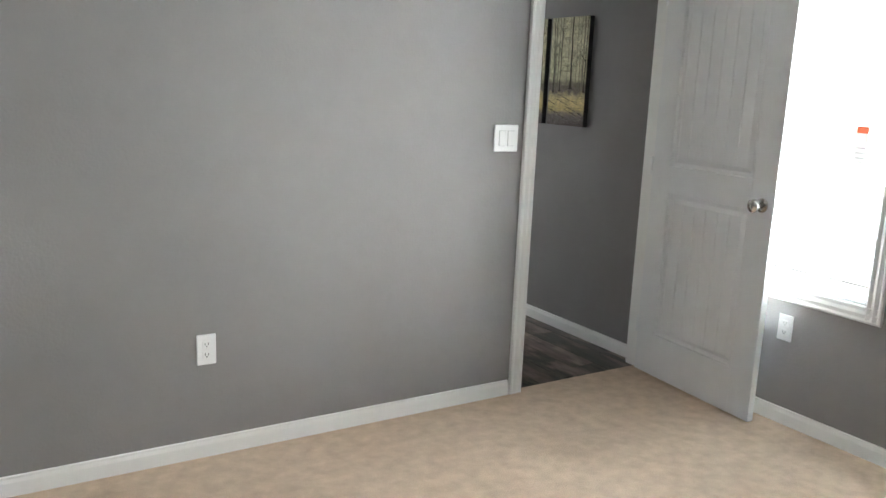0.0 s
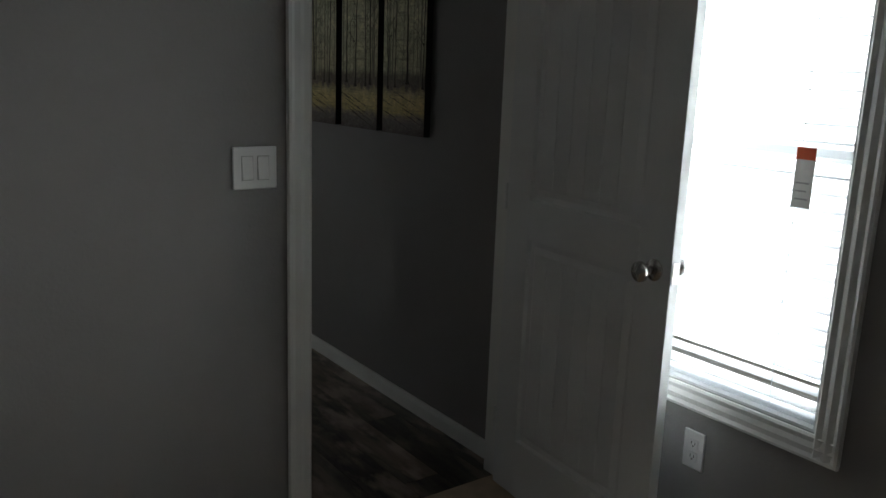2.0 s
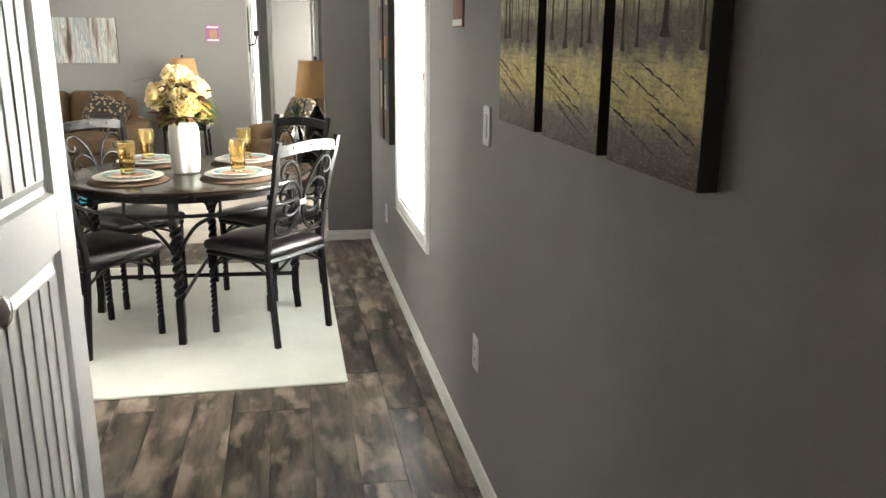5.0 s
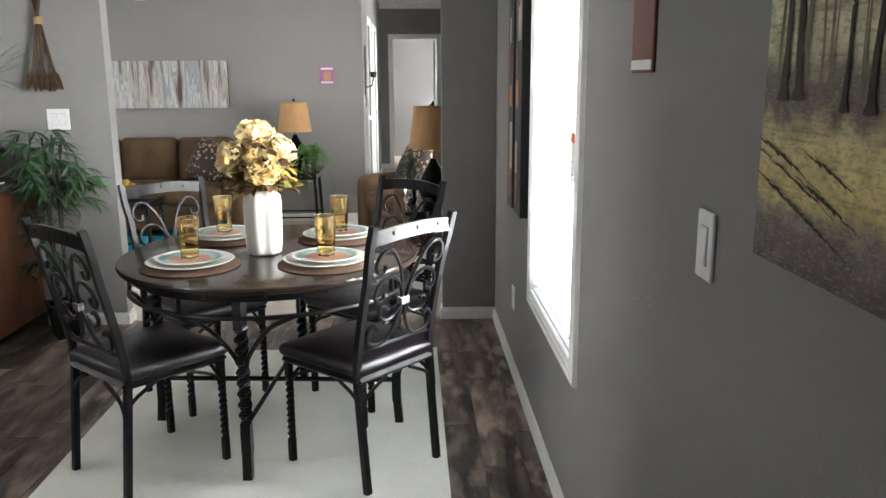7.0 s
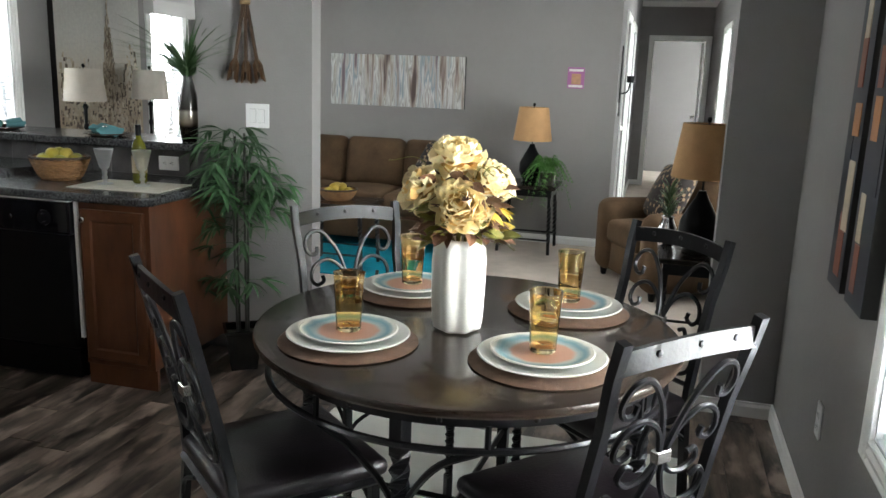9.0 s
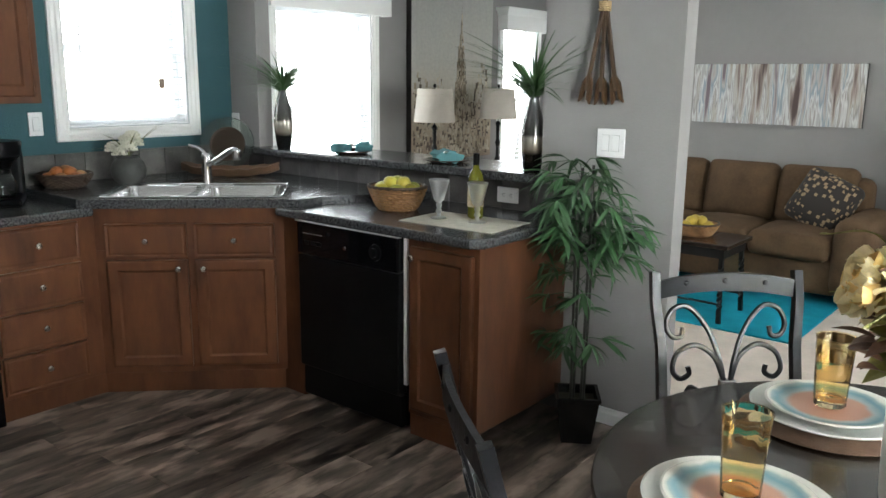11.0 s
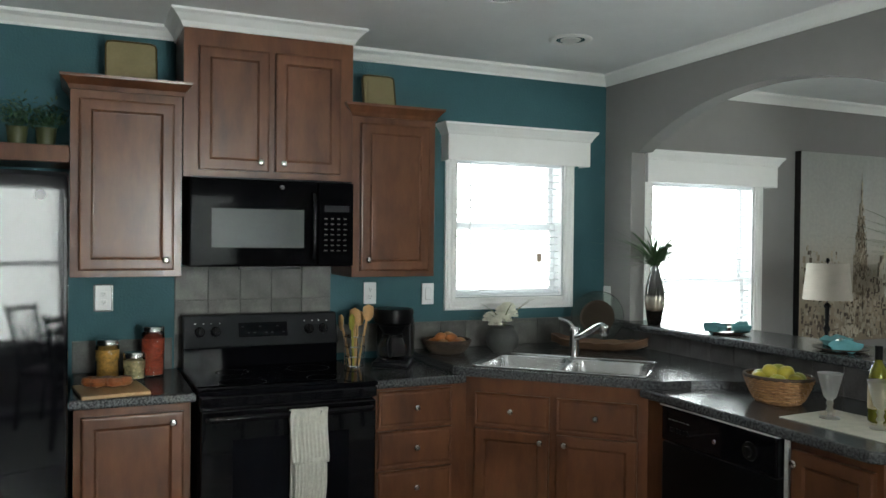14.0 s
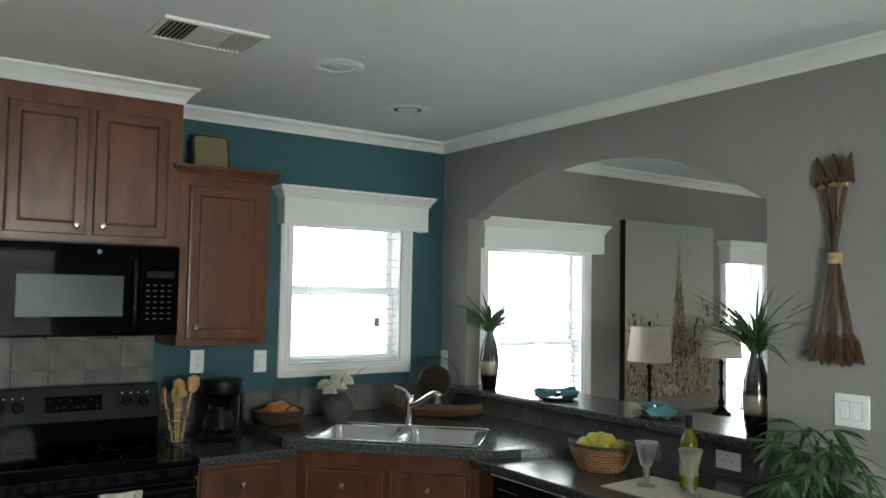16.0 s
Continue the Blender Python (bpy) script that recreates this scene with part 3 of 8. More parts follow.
def window(name, x, side, hole, label, valance=None, trim=0.055, slats=True, tag=None, note=None):
    """A single-hung vinyl window with casing, blind and pane. side: +1 where the room lies towards +x."""
    y0, y1, z0, z1 = hole
    w, h = y1 - y0, z1 - z0
    # local: x along the wall, -y into the room, z up
    rz = 90 if side > 0 else -90
    o = thing(name, pose(x, y0 if side > 0 else y1, z0, rz=rz), label, "window", kind="structure")
    sill_t = 0.02
    casing("casing", o, (-0.002, 0.001, -trim - 0.01), (-0.002, 0.001, h + trim), (0, -1, 0), (-1, 0, 0))
    casing("casing", o, (w + 0.002, 0.001, -trim - 0.01), (w + 0.002, 0.001, h + trim), (0, -1, 0), (1, 0, 0))
    casing("casing", o, (-0.07, 0.002, -0.002), (w + 0.07, 0.002, -0.002), (0, -1, 0), (0, 0, -1))
    casing("casing", o, (-0.07, 0.002, h + 0.002), (w + 0.07, 0.002, h + 0.002), (0, -1, 0), (0, 0, 1))
    # jamb lining and sashes
    for a, c in (((0, 0.008), (0, h)), ((w - 0.008, w), (0, h)), ((0.008, w - 0.008), (0, 0.008)), ((0.008, w - 0.008), (h - 0.008, h))):
        part("lining", box(a[0], a[1], 0, T, c[0], c[1]), VINYL, o)
    mid = h * 0.5
    for nm, za, zb, yy in (("lower_sash", 0.008, mid + 0.02, 0.075), ("upper_sash", mid - 0.02, h - 0.008, 0.105)):
        s = bmesh.new()
        f = 0.032
        box(0.008, 0.008 + f, yy, yy + 0.028, za, zb, 0.003, s)
        box(w - 0.008 - f, w - 0.008, yy, yy + 0.028, za, zb, 0.003, s)
        box(0.008 + f, w - 0.008 - f, yy, yy + 0.028, za, za + f, 0.003, s)
        box(0.008 + f, w - 0.008 - f, yy, yy + 0.028, zb - f, zb, 0.003, s)
        sash = part(nm, s, VINYL, o)
        p = part("pane", box(0.008 + f, w - 0.008 - f, yy + 0.012, yy + 0.016, za + f, zb - f), GLASS, sash)
        p.visible_shadow = False
    if slats:
        part("blind_headrail", box(0.012, w - 0.012, 0.012, 0.055, h - 0.05, h - 0.01, 0.003), SLAT, o)
        part("blind_bottom_rail", box(0.014, w - 0.014, 0.014, 0.05, 0.012, 0.028, 0.003), SLAT, o)
        n = int((h - 0.09) / 0.042)
        sm = None
        for i in range(n):
            if sm is None:
                b = bmesh.new()
                prev = None
                for k in range(5):
                    u = k / 4 - 0.5
                    row = [b.verts.new((xx, u * 0.046, 0.0035 * (1 - 4 * u * u) + tz)) for tz in (0, 0.0022) for xx in (0.016, w - 0.016)]
                    if prev:
                        b.faces.new((prev[0], prev[1], row[1], row[0]))
                        b.faces.new((prev[2], prev[3], row[3], row[2]))
                    prev = row
                sm = mesh("blind_slat", b, SLAT, True)
            s = new("blind_slat", sm)
            s.parent = o
            s.matrix_local = pose(0, 0.034, 0.05 + i * 0.042, rx=2 + 2.0 * math.sin(i * 1.7))
        for xx in (w * 0.16, w * 0.84):
            part("blind_cord", tube([(xx, 0.008, 0.02), (xx, 0.008, h - 0.02)], 0.0012, 4), SLAT, o)
    if slats:
        part("blind_wand", tube([(w * 0.13, 0.002, h - 0.05), (w * 0.128, -0.002, h * 0.33)], 0.004, 6), VINYL, o)
    if tag:
        t = part("warning_tag", box(tag[0], tag[0] + 0.05, -0.004, -0.002, tag[1], tag[1] + 0.15), PAPER, o, "paper warning tag hanging from the blind cord")
        part("tag_band", box(tag[0], tag[0] + 0.05, -0.0052, -0.0042, tag[1] + 0.12, tag[1] + 0.15), TAG_RED, t)
        for i in range(3):
            part("print_line", box(tag[0] + 0.008, tag[0] + 0.042 - 0.006 * (i % 2), -0.0052, -0.0042, tag[1] + 0.02 + 0.02 * i, tag[1] + 0.024 + 0.02 * i), TAG_PRINT, t)
    if note:
        part("paper_tag", box(note[0], note[0] + 0.035, -0.004, -0.002, note[1], note[1] + 0.055), CARD, o, "small paper tag on the blind cord")
    if valance:
        va, vb, za, zb = valance
        v = thing("valance", pose(x, va if side > 0 else vb, za, rz=rz), "white painted box valance over the window", "valance", "window valances")
        ww, hh = vb - va, zb - za
        part("front_board", box(0, ww, -0.10, -0.085, 0, hh - 0.02), WHITE, v)
        for xa in (0, ww - 0.015):
            part("end_board", box(xa, xa + 0.015, -0.085, 0, 0, hh - 0.02), WHITE, v)
        part("top_board", box(-0.0, ww, -0.10, 0, hh - 0.02, hh - 0.005), WHITE, v)
        cp = [(0.0, -0.062), (0.006, -0.06), (0.012, -0.045), (0.03, -0.018), (0.036, -0.012), (0.036, 0.0), (0.0, 0.0)]
        b = profile_run(cp, (-0.036, -0.1, hh), (ww + 0.036, -0.1, hh), (0, -1, 0))
        for v2 in b.verts:
            if v2.co.x < 0:
                v2.co.x = -(-0.1 - v2.co.y)
            else:
                v2.co.x = ww + (-0.1 - v2.co.y)
        part("crown_strip", b, WHITE, v)
        for s2, xx in ((-1, 0.0), (1, ww)):
            b = profile_run(cp, (xx, -0.1, hh), (xx, 0, hh), (s2, 0, 0))
            for v2 in b.verts:
                if v2.co.y < -0.05:
                    v2.co.y = -0.1 - abs(v2.co.x - xx)
            part("crown_return", b, WHITE, v)
    return o


window("window_1", XE, -1, WB, "white vinyl window with lowered horizontal blind", tag=(0.73, 0.56))
window("window_2", XE, -1, WD, "white vinyl window with lowered horizontal blind", tag=(0.74, 0.55))
window("window_3", XW, 1, WK, "white vinyl kitchen window with blind behind a box valance", valance=(8.09, 9.02, 1.985, 2.19), note=(0.53, 0.2))
window("window_4", XW, 1, WL, "tall white vinyl window with blind and box valance", valance=(9.45, 10.53, 1.915, 2.115))
window("window_5", XW, 1, WM, "tall white vinyl window with blind and box valance", valance=(11.98, 12.68, 1.90, 2.09))
window_light("daylight_bedroom", XE + T + 0.05, *WB, -1, 200)
window_light("daylight_dining", XE + T + 0.05, *WD, -1, 145)
window_light("daylight_kitchen", XW - T - 0.05, *WK, 1, 13)
window_light("daylight_living", XW - T - 0.05, *WL, 1, 38)
window_light("daylight_living_second", XW - T - 0.05, *WM, 1, 32)
window("window_6", XE, -1, WE, "unseen white vinyl living room window, inferred from the bright carpet", slats=False)
window("added_window_7", XW, 1, WU, "unseen white vinyl utility window, added to light the kitchen", slats=False)
window("added_window_8", XBW, 1, WS, "unseen white vinyl bedroom window, added to light the open door", slats=False)
window("added_window_9", 4.4, -1, WF, "unseen white vinyl far bedroom window, added to light the room", slats=False)
# daylight through the unseen, inferred east window
window_light("daylight_living_east", XE + T + 0.05, *WE, -1, 38)
# added fill that enters by the unseen utility window
window_light("added_fill_utility", XW - T - 0.05, *WU, 1, 55)
# weak added fill from the bedroom's unseen west side
window_light("added_fill_bedroom_west", XBW - T - 0.05, *WS, 1, 3)
# hall window and lamp stand out of view, added because the hall was dark
window("added_window_10", XE, -1, WH, "unseen white vinyl hall window, added to brighten the hall", slats=False)
window_light("added_fill_hall", XE + T + 0.05, *WH, -1, 45)
# added fill for the far room, from its unseen side window
window_light("added_fill_far_bedroom", 4.4 + T + 0.05, *WF, -1, 60)


# ---- switches and outlets ----
PLATE_GAP = material("grey_plate_gap", (0.42, 0.42, 0.42), 0.6)


def plate(kind, m, label, gang=1, tall=0.118, decora=True):
    """A wall plate, its face towards -y, centred on the origin."""
    w = 0.072 if gang == 1 else 0.128
    o = thing(kind, m, label, "switch" if kind == "light_switch" else "outlet", "wall plates")
    part("cover_plate", box(-w / 2, w / 2, -0.007, 0.0, -tall / 2, tall / 2, 0.003), PLASTIC_WHITE, o)
    for g in range(gang):
        x = 0 if gang == 1 else (-0.023, 0.023)[g]
        if kind == "light_switch":
            part("rocker_frame", box(x - 0.0168, x + 0.0168, -0.0082, -0.0065, -0.0338, 0.0338), PLATE_GAP, o)
            b = box(x - 0.0155, x + 0.0155, -0.012, -0.0075, -0.0325, 0.0325, 0.002)
            for v in b.verts:
                if v.co.y < -0.01:
                    v.co.y += 0.003 * (v.co.z / 0.0325 + 1) / 2
            part("rocker", b, PLASTIC_WHITE, o)
        else:
            for z in (-0.02, 0.02):
                r = part("receptacle", box(x - 0.0165, x + 0.0165, -0.0095, -0.0065, z - 0.014, z + 0.014, 0.002), PLASTIC_WHITE, o)
                for xx in (-0.006, 0.006):
                    part("slot", box(x + xx - 0.001, x + xx + 0.001, -0.0102, -0.0094, z - 0.002, z + 0.007), BLACK_SATIN, r)
                part("ground_hole", box(x - 0.002, x + 0.002, -0.0102, -0.0094, z - 0.009, z - 0.005), BLACK_SATIN, r)
        for z in (-0.048, 0.048):
            part("screw", box(x - 0.003, x + 0.003, -0.0078, -0.0068, z - 0.003, z + 0.003, 0.0005), PLASTIC_WHITE, o)
    return o


plate("light_switch", pose(2.485, YB0, 1.208), "white double rocker switch on grey wall", 2)
plate("outlet", pose(1.16, YB0, 0.425), "white duplex outlet low on grey wall")
plate("outlet", pose(XE, 3.07, 0.435, rz=-90), "white duplex outlet under the bedroom window")
plate("light_switch", pose(XE, 5.785, 1.18, rz=-90), "white rocker switch beside forest canvases")
plate("outlet", pose(XE, 5.87, 0.425, rz=-90), "white duplex outlet low on the passage wall")
plate("outlet", pose(XE, 8.29, 0.385, rz=-90), "white duplex outlet low on the dining wall")
plate("light_switch", pose(0.98, YA0, 1.23), "white double rocker switch on grey wall", 2)
plate("light_switch", pose(-1.56, YA0, 1.21), "white rocker switch beside the arch")
plate("outlet", pose(0.478, YA0 - 0.012, 0.965, ry=90), "white duplex outlet in the bar backsplash")
framed = plate("outlet", pose(XW, 6.35, 1.25, rz=90), "white outlet in chrome frame on teal wall")
edge = bmesh.new()
for sx in (-1, 1):
    box(sx * 0.039 - 0.005, sx * 0.039 + 0.005, -0.010, 0.0, -0.062, 0.062, 0.002, edge)
    box(-0.034, 0.034, -0.010, 0.0, sx * 0.062 - 0.004, sx * 0.062 + 0.004, 0.002, edge)
part("frame", edge, CHROME, framed, "polished chrome frame")
plate("outlet", pose(XW, 7.675, 1.25, rz=90), "white duplex outlet on teal wall")
plate("light_switch", pose(XW, 8.015, 1.24, rz=90), "white rocker switch on teal wall")

# ---- kitchen cabinets ----
DOOR_RINGS = [(0.004, -0.003), (0.010, -0.004), (0.046, -0.004), (0.050, -0.001), (0.055, 0.003), (0.060, 0.0035), (0.062, 0.003)]
DRAWER_RINGS = [(0.003, 0.0), (0.012, 0.0035), (0.02, 0.0015), (0.022, 0.0015)]


def knob(parent, x, y, z):
    b = lathe([(0.0, 0.0), (0.006, 0.0), (0.005, 0.010), (0.013, 0.016), (0.0145, 0.022), (0.010, 0.027), (0.0, 0.028)], 16)
    bmesh.ops.transform(b, matrix=pose(x, y, z, 90), verts=b.verts)
    part("knob", b, KNOB, parent, "satin nickel knob", smooth=True)


def cabinet(m, w, h, d, fronts, label, toe=True, cornice=False, white_top=False, open_top=False):
    """A face-framed cabinet; front plane at y=0, body behind. fronts: (kind, x0, x1, z0, z1, knob x, knob z)."""
    c = thing("cabinet", m, label, "cabinet", "kitchen cabinets")
    z0 = 0.1 if toe else 0.0
    if open_top:
        b = box(0, w, 0.0, d, z0, h - 0.2, 0.001)
        box(0, w, 0.0, 0.02, h - 0.2, h, 0.001, b)
        part("body", b, CAB, c)
    else:
        part("body", box(0, w, 0.0, d, z0, h, 0.001), CAB, c)
    if toe:
        part("toe_board", box(0.0, w, 0.012, 0.03, 0.0, z0), CAB, c)
    for kind, x0, x1, za, zb, kx, kz in fronts:
        b = panelled(x1 - x0, zb - za, 0.019, DOOR_RINGS if kind == "door" else DRAWER_RINGS)
        bmesh.ops.translate(b, verts=b.verts, vec=(x0, -0.0195, za))
        f = part(kind if kind == "door" else "drawer", b, CAB, c)
        if kx is not None:
            knob(f, kx, -0.0195, kz)
    if cornice:
        cp = [(0.0, 0.0), (0.006, 0.002), (0.012, 0.02), (0.034, 0.044), (0.04, 0.05), (0.042, 0.062), (0.0, 0.062)]
        b = profile_run(cp, (0, 0, h - 0.012), (w, 0, h - 0.012), (0, -1, 0))
        for v in b.verts:
            v.co.x += v.co.y if v.co.x < w / 2 else -v.co.y
        for s, xx in ((-1, 0.0), (1, w)):
            profile_run(cp, (xx, 0, h - 0.012), (xx, d, h - 0.012), (s, 0, 0), b)
        for v in b.verts:
            if v.co.y == 0.0 and (v.co.x < -1e-6 or v.co.x > w + 1e-6):
                v.co.y = -min(abs(v.co.x), abs(v.co.x - w)) if v.co.x < 0 else -(v.co.x - w)
        part("cornice", b, CAB, c, "stepped wooden cornice")
        part("top", box(-0.03, w + 0.03, -0.03, d, h + 0.048, h + 0.0505), CAB, c)
    if white_top:
        cp = [(0.0, -0.01), (0.006, -0.008), (0.016, 0.014), (0.042, 0.044), (0.058, 0.055), (0.06, 0.068), (0.0, 0.068)]
        b = profile_run(cp, (0, 0, h), (w, 0, h), (0, -1, 0))
        for v in b.verts:
            v.co.x += v.co.y if v.co.x < w / 2 else -v.co.y
        part("crown_strip", b, WHITE, c, "white crown moulding")
        for s, xx in ((-1, 0.0), (1, w)):
            b = profile_run(cp, (xx, 0, h), (xx, d, h), (s, 0, 0))
            for v in b.verts:
                if v.co.y == 0.0:
                    v.co.y = -abs(v.co.x - xx)
            part("crown_return", b, WHITE, c)
    return c


FX = -0.95      # base cabinet faces on the west wall
UX = -1.25      # wall cabinet faces
cabinet(pose(FX, 6.23, 0, rz=90), 0.445, 0.86, FX - XW, [("door", 0.03, 0.415, 0.14, 0.825, 0.372, 0.785)], "cherry-stained base cabinet with one raised-panel door")
cabinet(pose(FX, 7.475, 0, rz=90), 0.48, 0.86, FX - XW, [("drawer", 0.02, 0.39, 0.122 + 0.185 * i, 0.122 + 0.185 * i + 0.168, 0.205, 0.122 + 0.185 * i + 0.085) for i in range(4)], "cherry-stained base cabinet with four drawers")
cabinet(pose(UX, 6.21, 1.365, rz=90), 0.455, 0.815, UX - XW, [("door", 0.035, 0.42, 0.03, 0.765, 0.385, 0.075)], "cherry-stained wall cabinet with moulded cornice", toe=False, cornice=True)
cabinet(pose(UX, 6.67, 1.815, rz=90), 0.79, 0.68, UX - XW, [("door", 0.065, 0.38, 0.035, 0.59, 0.342, 0.075), ("door", 0.41, 0.725, 0.035, 0.59, 0.448, 0.075)], "tall cherry-stained wall cabinet over the microwave", toe=False, white_top=True)
cabinet(pose(UX, 7.46, 1.355, rz=90), 0.44, 0.80, UX - XW, [("door", 0.04, 0.405, 0.03, 0.755, 0.078, 0.085)], "cherry-stained wall cabinet with moulded cornice", toe=False, cornice=True)
# corner sink cabinet, set across the corner
SK = (-0.95, 7.945)
sw = 0.86
cabinet(pose(SK[0], SK[1], 0, rz=45), sw, 0.895, 0.42, [("drawer", 0.05, 0.412, 0.665, 0.82, 0.231, 0.742), ("drawer", 0.446, 0.81, 0.665, 0.82, 0.628, 0.742),
        ("door", 0.05, 0.412, 0.135, 0.65, 0.372, 0.61), ("door", 0.446, 0.81, 0.135, 0.65, 0.486, 0.61)], "cherry-stained corner sink cabinet, two doors", open_top=True)
PY = 8.545      # peninsula faces
cabinet(pose(0.440, PY, 0), 0.36, 0.86, YA0 - PY - 0.02, [("door", 0.022, 0.338, 0.13, 0.825, 0.045, 0.78)], "cherry-stained end cabinet of the peninsula")
solid("filler_strip", box(0.418, 0.436, PY - 0.006, PY + 0.05, 0.22, 0.858), WHITE, "white filler strip beside the dishwasher", "trim")


# dishwasher
def dishwasher():
    d = thing("dishwasher", pose(-0.215, PY, 0), "black built-in dishwasher under the counter", "dishwasher")
    part("tub", box(0.005, 0.625, 0.03, 0.58, 0.02, 0.855), BLACK_SATIN, d)
    part("door", box(0.005, 0.625, -0.03, 0.028, 0.17, 0.70, 0.006, seg=2), BLACK_SATIN, d, "black satin door panel")
    part("kick_panel", box(0.005, 0.625, -0.01, 0.028, 0.02, 0.16, 0.004), BLACK_SATIN, d)
    c = part("control_panel", box(0.005, 0.625, -0.034, 0.028, 0.705, 0.85, 0.008, seg=2), BLACK_GLOSS, d)
    b = lathe([(0, 0), (0.036, 0), (0.034, 0.006), (0.02, 0.008), (0.018, 0.018), (0, 0.019)], 24)
    bmesh.ops.transform(b, matrix=pose(0.5, -0.034, 0.775, 90), verts=b.verts)
    part("dial", b, BLACK_SATIN, c, smooth=True)
    b = lathe([(0, 0), (0.010, 0), (0.008, 0.002), (0, 0.002)], 16)
    bmesh.ops.transform(b, matrix=pose(0.315, -0.034, 0.765, 90), verts=b.verts)
    part("badge", b, CHROME, c, "round chrome badge")
    for i in range(6):
        part("print_line", box(0.05 + i * 0.022, 0.064 + i * 0.022, -0.0346, -0.0338, 0.80, 0.803), INK, c)
    for i in range(3):
        part("button", box(0.06 + i * 0.04, 0.09 + i * 0.04, -0.037, -0.0335, 0.752, 0.77, 0.001), BLACK_SATIN, c)
    part("top_rim", box(0.0, 0.63, -0.037, 0.02, 0.852, 0.859), WHITE, d, "thin white strip over the door")


dishwasher()
solid("corner_filler", box(-0.38, -0.222, PY + 0.004, PY + 0.03, 0.0, 0.86), CAB, "cherry-stained filler beside the dishwasher", "cabinet trim")


# worktops
def worktop(outline, z1, label, thick=0.04):
    b = prism(outline, z1 - thick, z1, bevel=0.012)
    return solid("worktop", b, COUNTER, label, "countertop", kind="thing")


worktop([(XW, 6.215), (-0.915, 6.215), (-0.915, 6.692), (XW, 6.692)], 0.90, "short granite-look laminate worktop beside the range")
worktop([(XW, 7.462), (-0.915, 7.462), (-0.915, 7.93), (XW, 7.93)], 0.90, "granite-look laminate worktop over the drawers")
worktop([(-0.33, 8.49), (0.79, 8.49), (0.835, 8.535), (0.835, YA0), (-0.1, YA0), (-0.1, 9.05)], 0.90, "granite-look laminate peninsula worktop")


def sink_top():
    """The raised corner worktop with a hole for the sink."""
    b = bmesh.new()
    d = Vector((0.7071, 0.7071, 0))
    nrm = Vector((-0.7071, 0.7071, 0))
    base = Vector((SK[0], SK[1], 0)) - nrm * 0.04
    p0, p1 = base - d * 0.06, base + d * (sw + 0.06)
    outer = [(XW, 7.90), (p0.x - 0.02, 7.90), (p0.x, p0.y + 0.005), (p1.x, p1.y), (p1.x + 0.02, p1.y + 0.14), (0.02, YA0), (XW, YA0)]
    c = base + d * (sw / 2) + nrm * 0.29
    hole = [c + d * sx * 0.392 + nrm * sy * 0.215 for sx, sy in ((-1, -1), (1, -1), (1, 1), (-1, 1))]
    for z in (0.935, 0.895):
        ov = [b.verts.new((x, y, z)) for x, y in outer]
        hv = [b.verts.new((q.x, q.y, z)) for q in hole]
        es = [b.edges.new((l[i], l[(i + 1) % len(l)])) for l in (ov, hv) for i in range(len(l))]
        bmesh.ops.triangle_fill(b, edges=es, use_beauty=True)
    b.verts.ensure_lookup_table()
    n = len(outer)
    k = n + 4
    for off, cnt in ((0, n), (n, 4)):
        for i in range(cnt):
            j = (i + 1) % cnt
            b.faces.new([b.verts[q] for q in (off + i, off + j, k + off + j, k + off + i)])
    front = [e for e in b.edges if len(e.link_faces) == 2 and abs(e.verts[0].co.z - e.verts[1].co.z) < 1e-6 and e.calc_face_angle(0) > 1.2 and max(v.co.y for v in e.verts) < 9.1 and (Vector((c.x, c.y, 0)) - Vector(((e.verts[0].co.x + e.verts[1].co.x) / 2, (e.verts[0].co.y + e.verts[1].co.y) / 2, 0))).dot(nrm) > 0.3]
    bmesh.ops.bevel(b, geom=front, offset=0.012, segments=3, profile=0.5, affect='EDGES')
    solid("worktop", b, COUNTER, "raised granite-look laminate corner worktop round the sink", "countertop", kind="thing")
    return c, d, nrm


SC, SD, SN = sink_top()


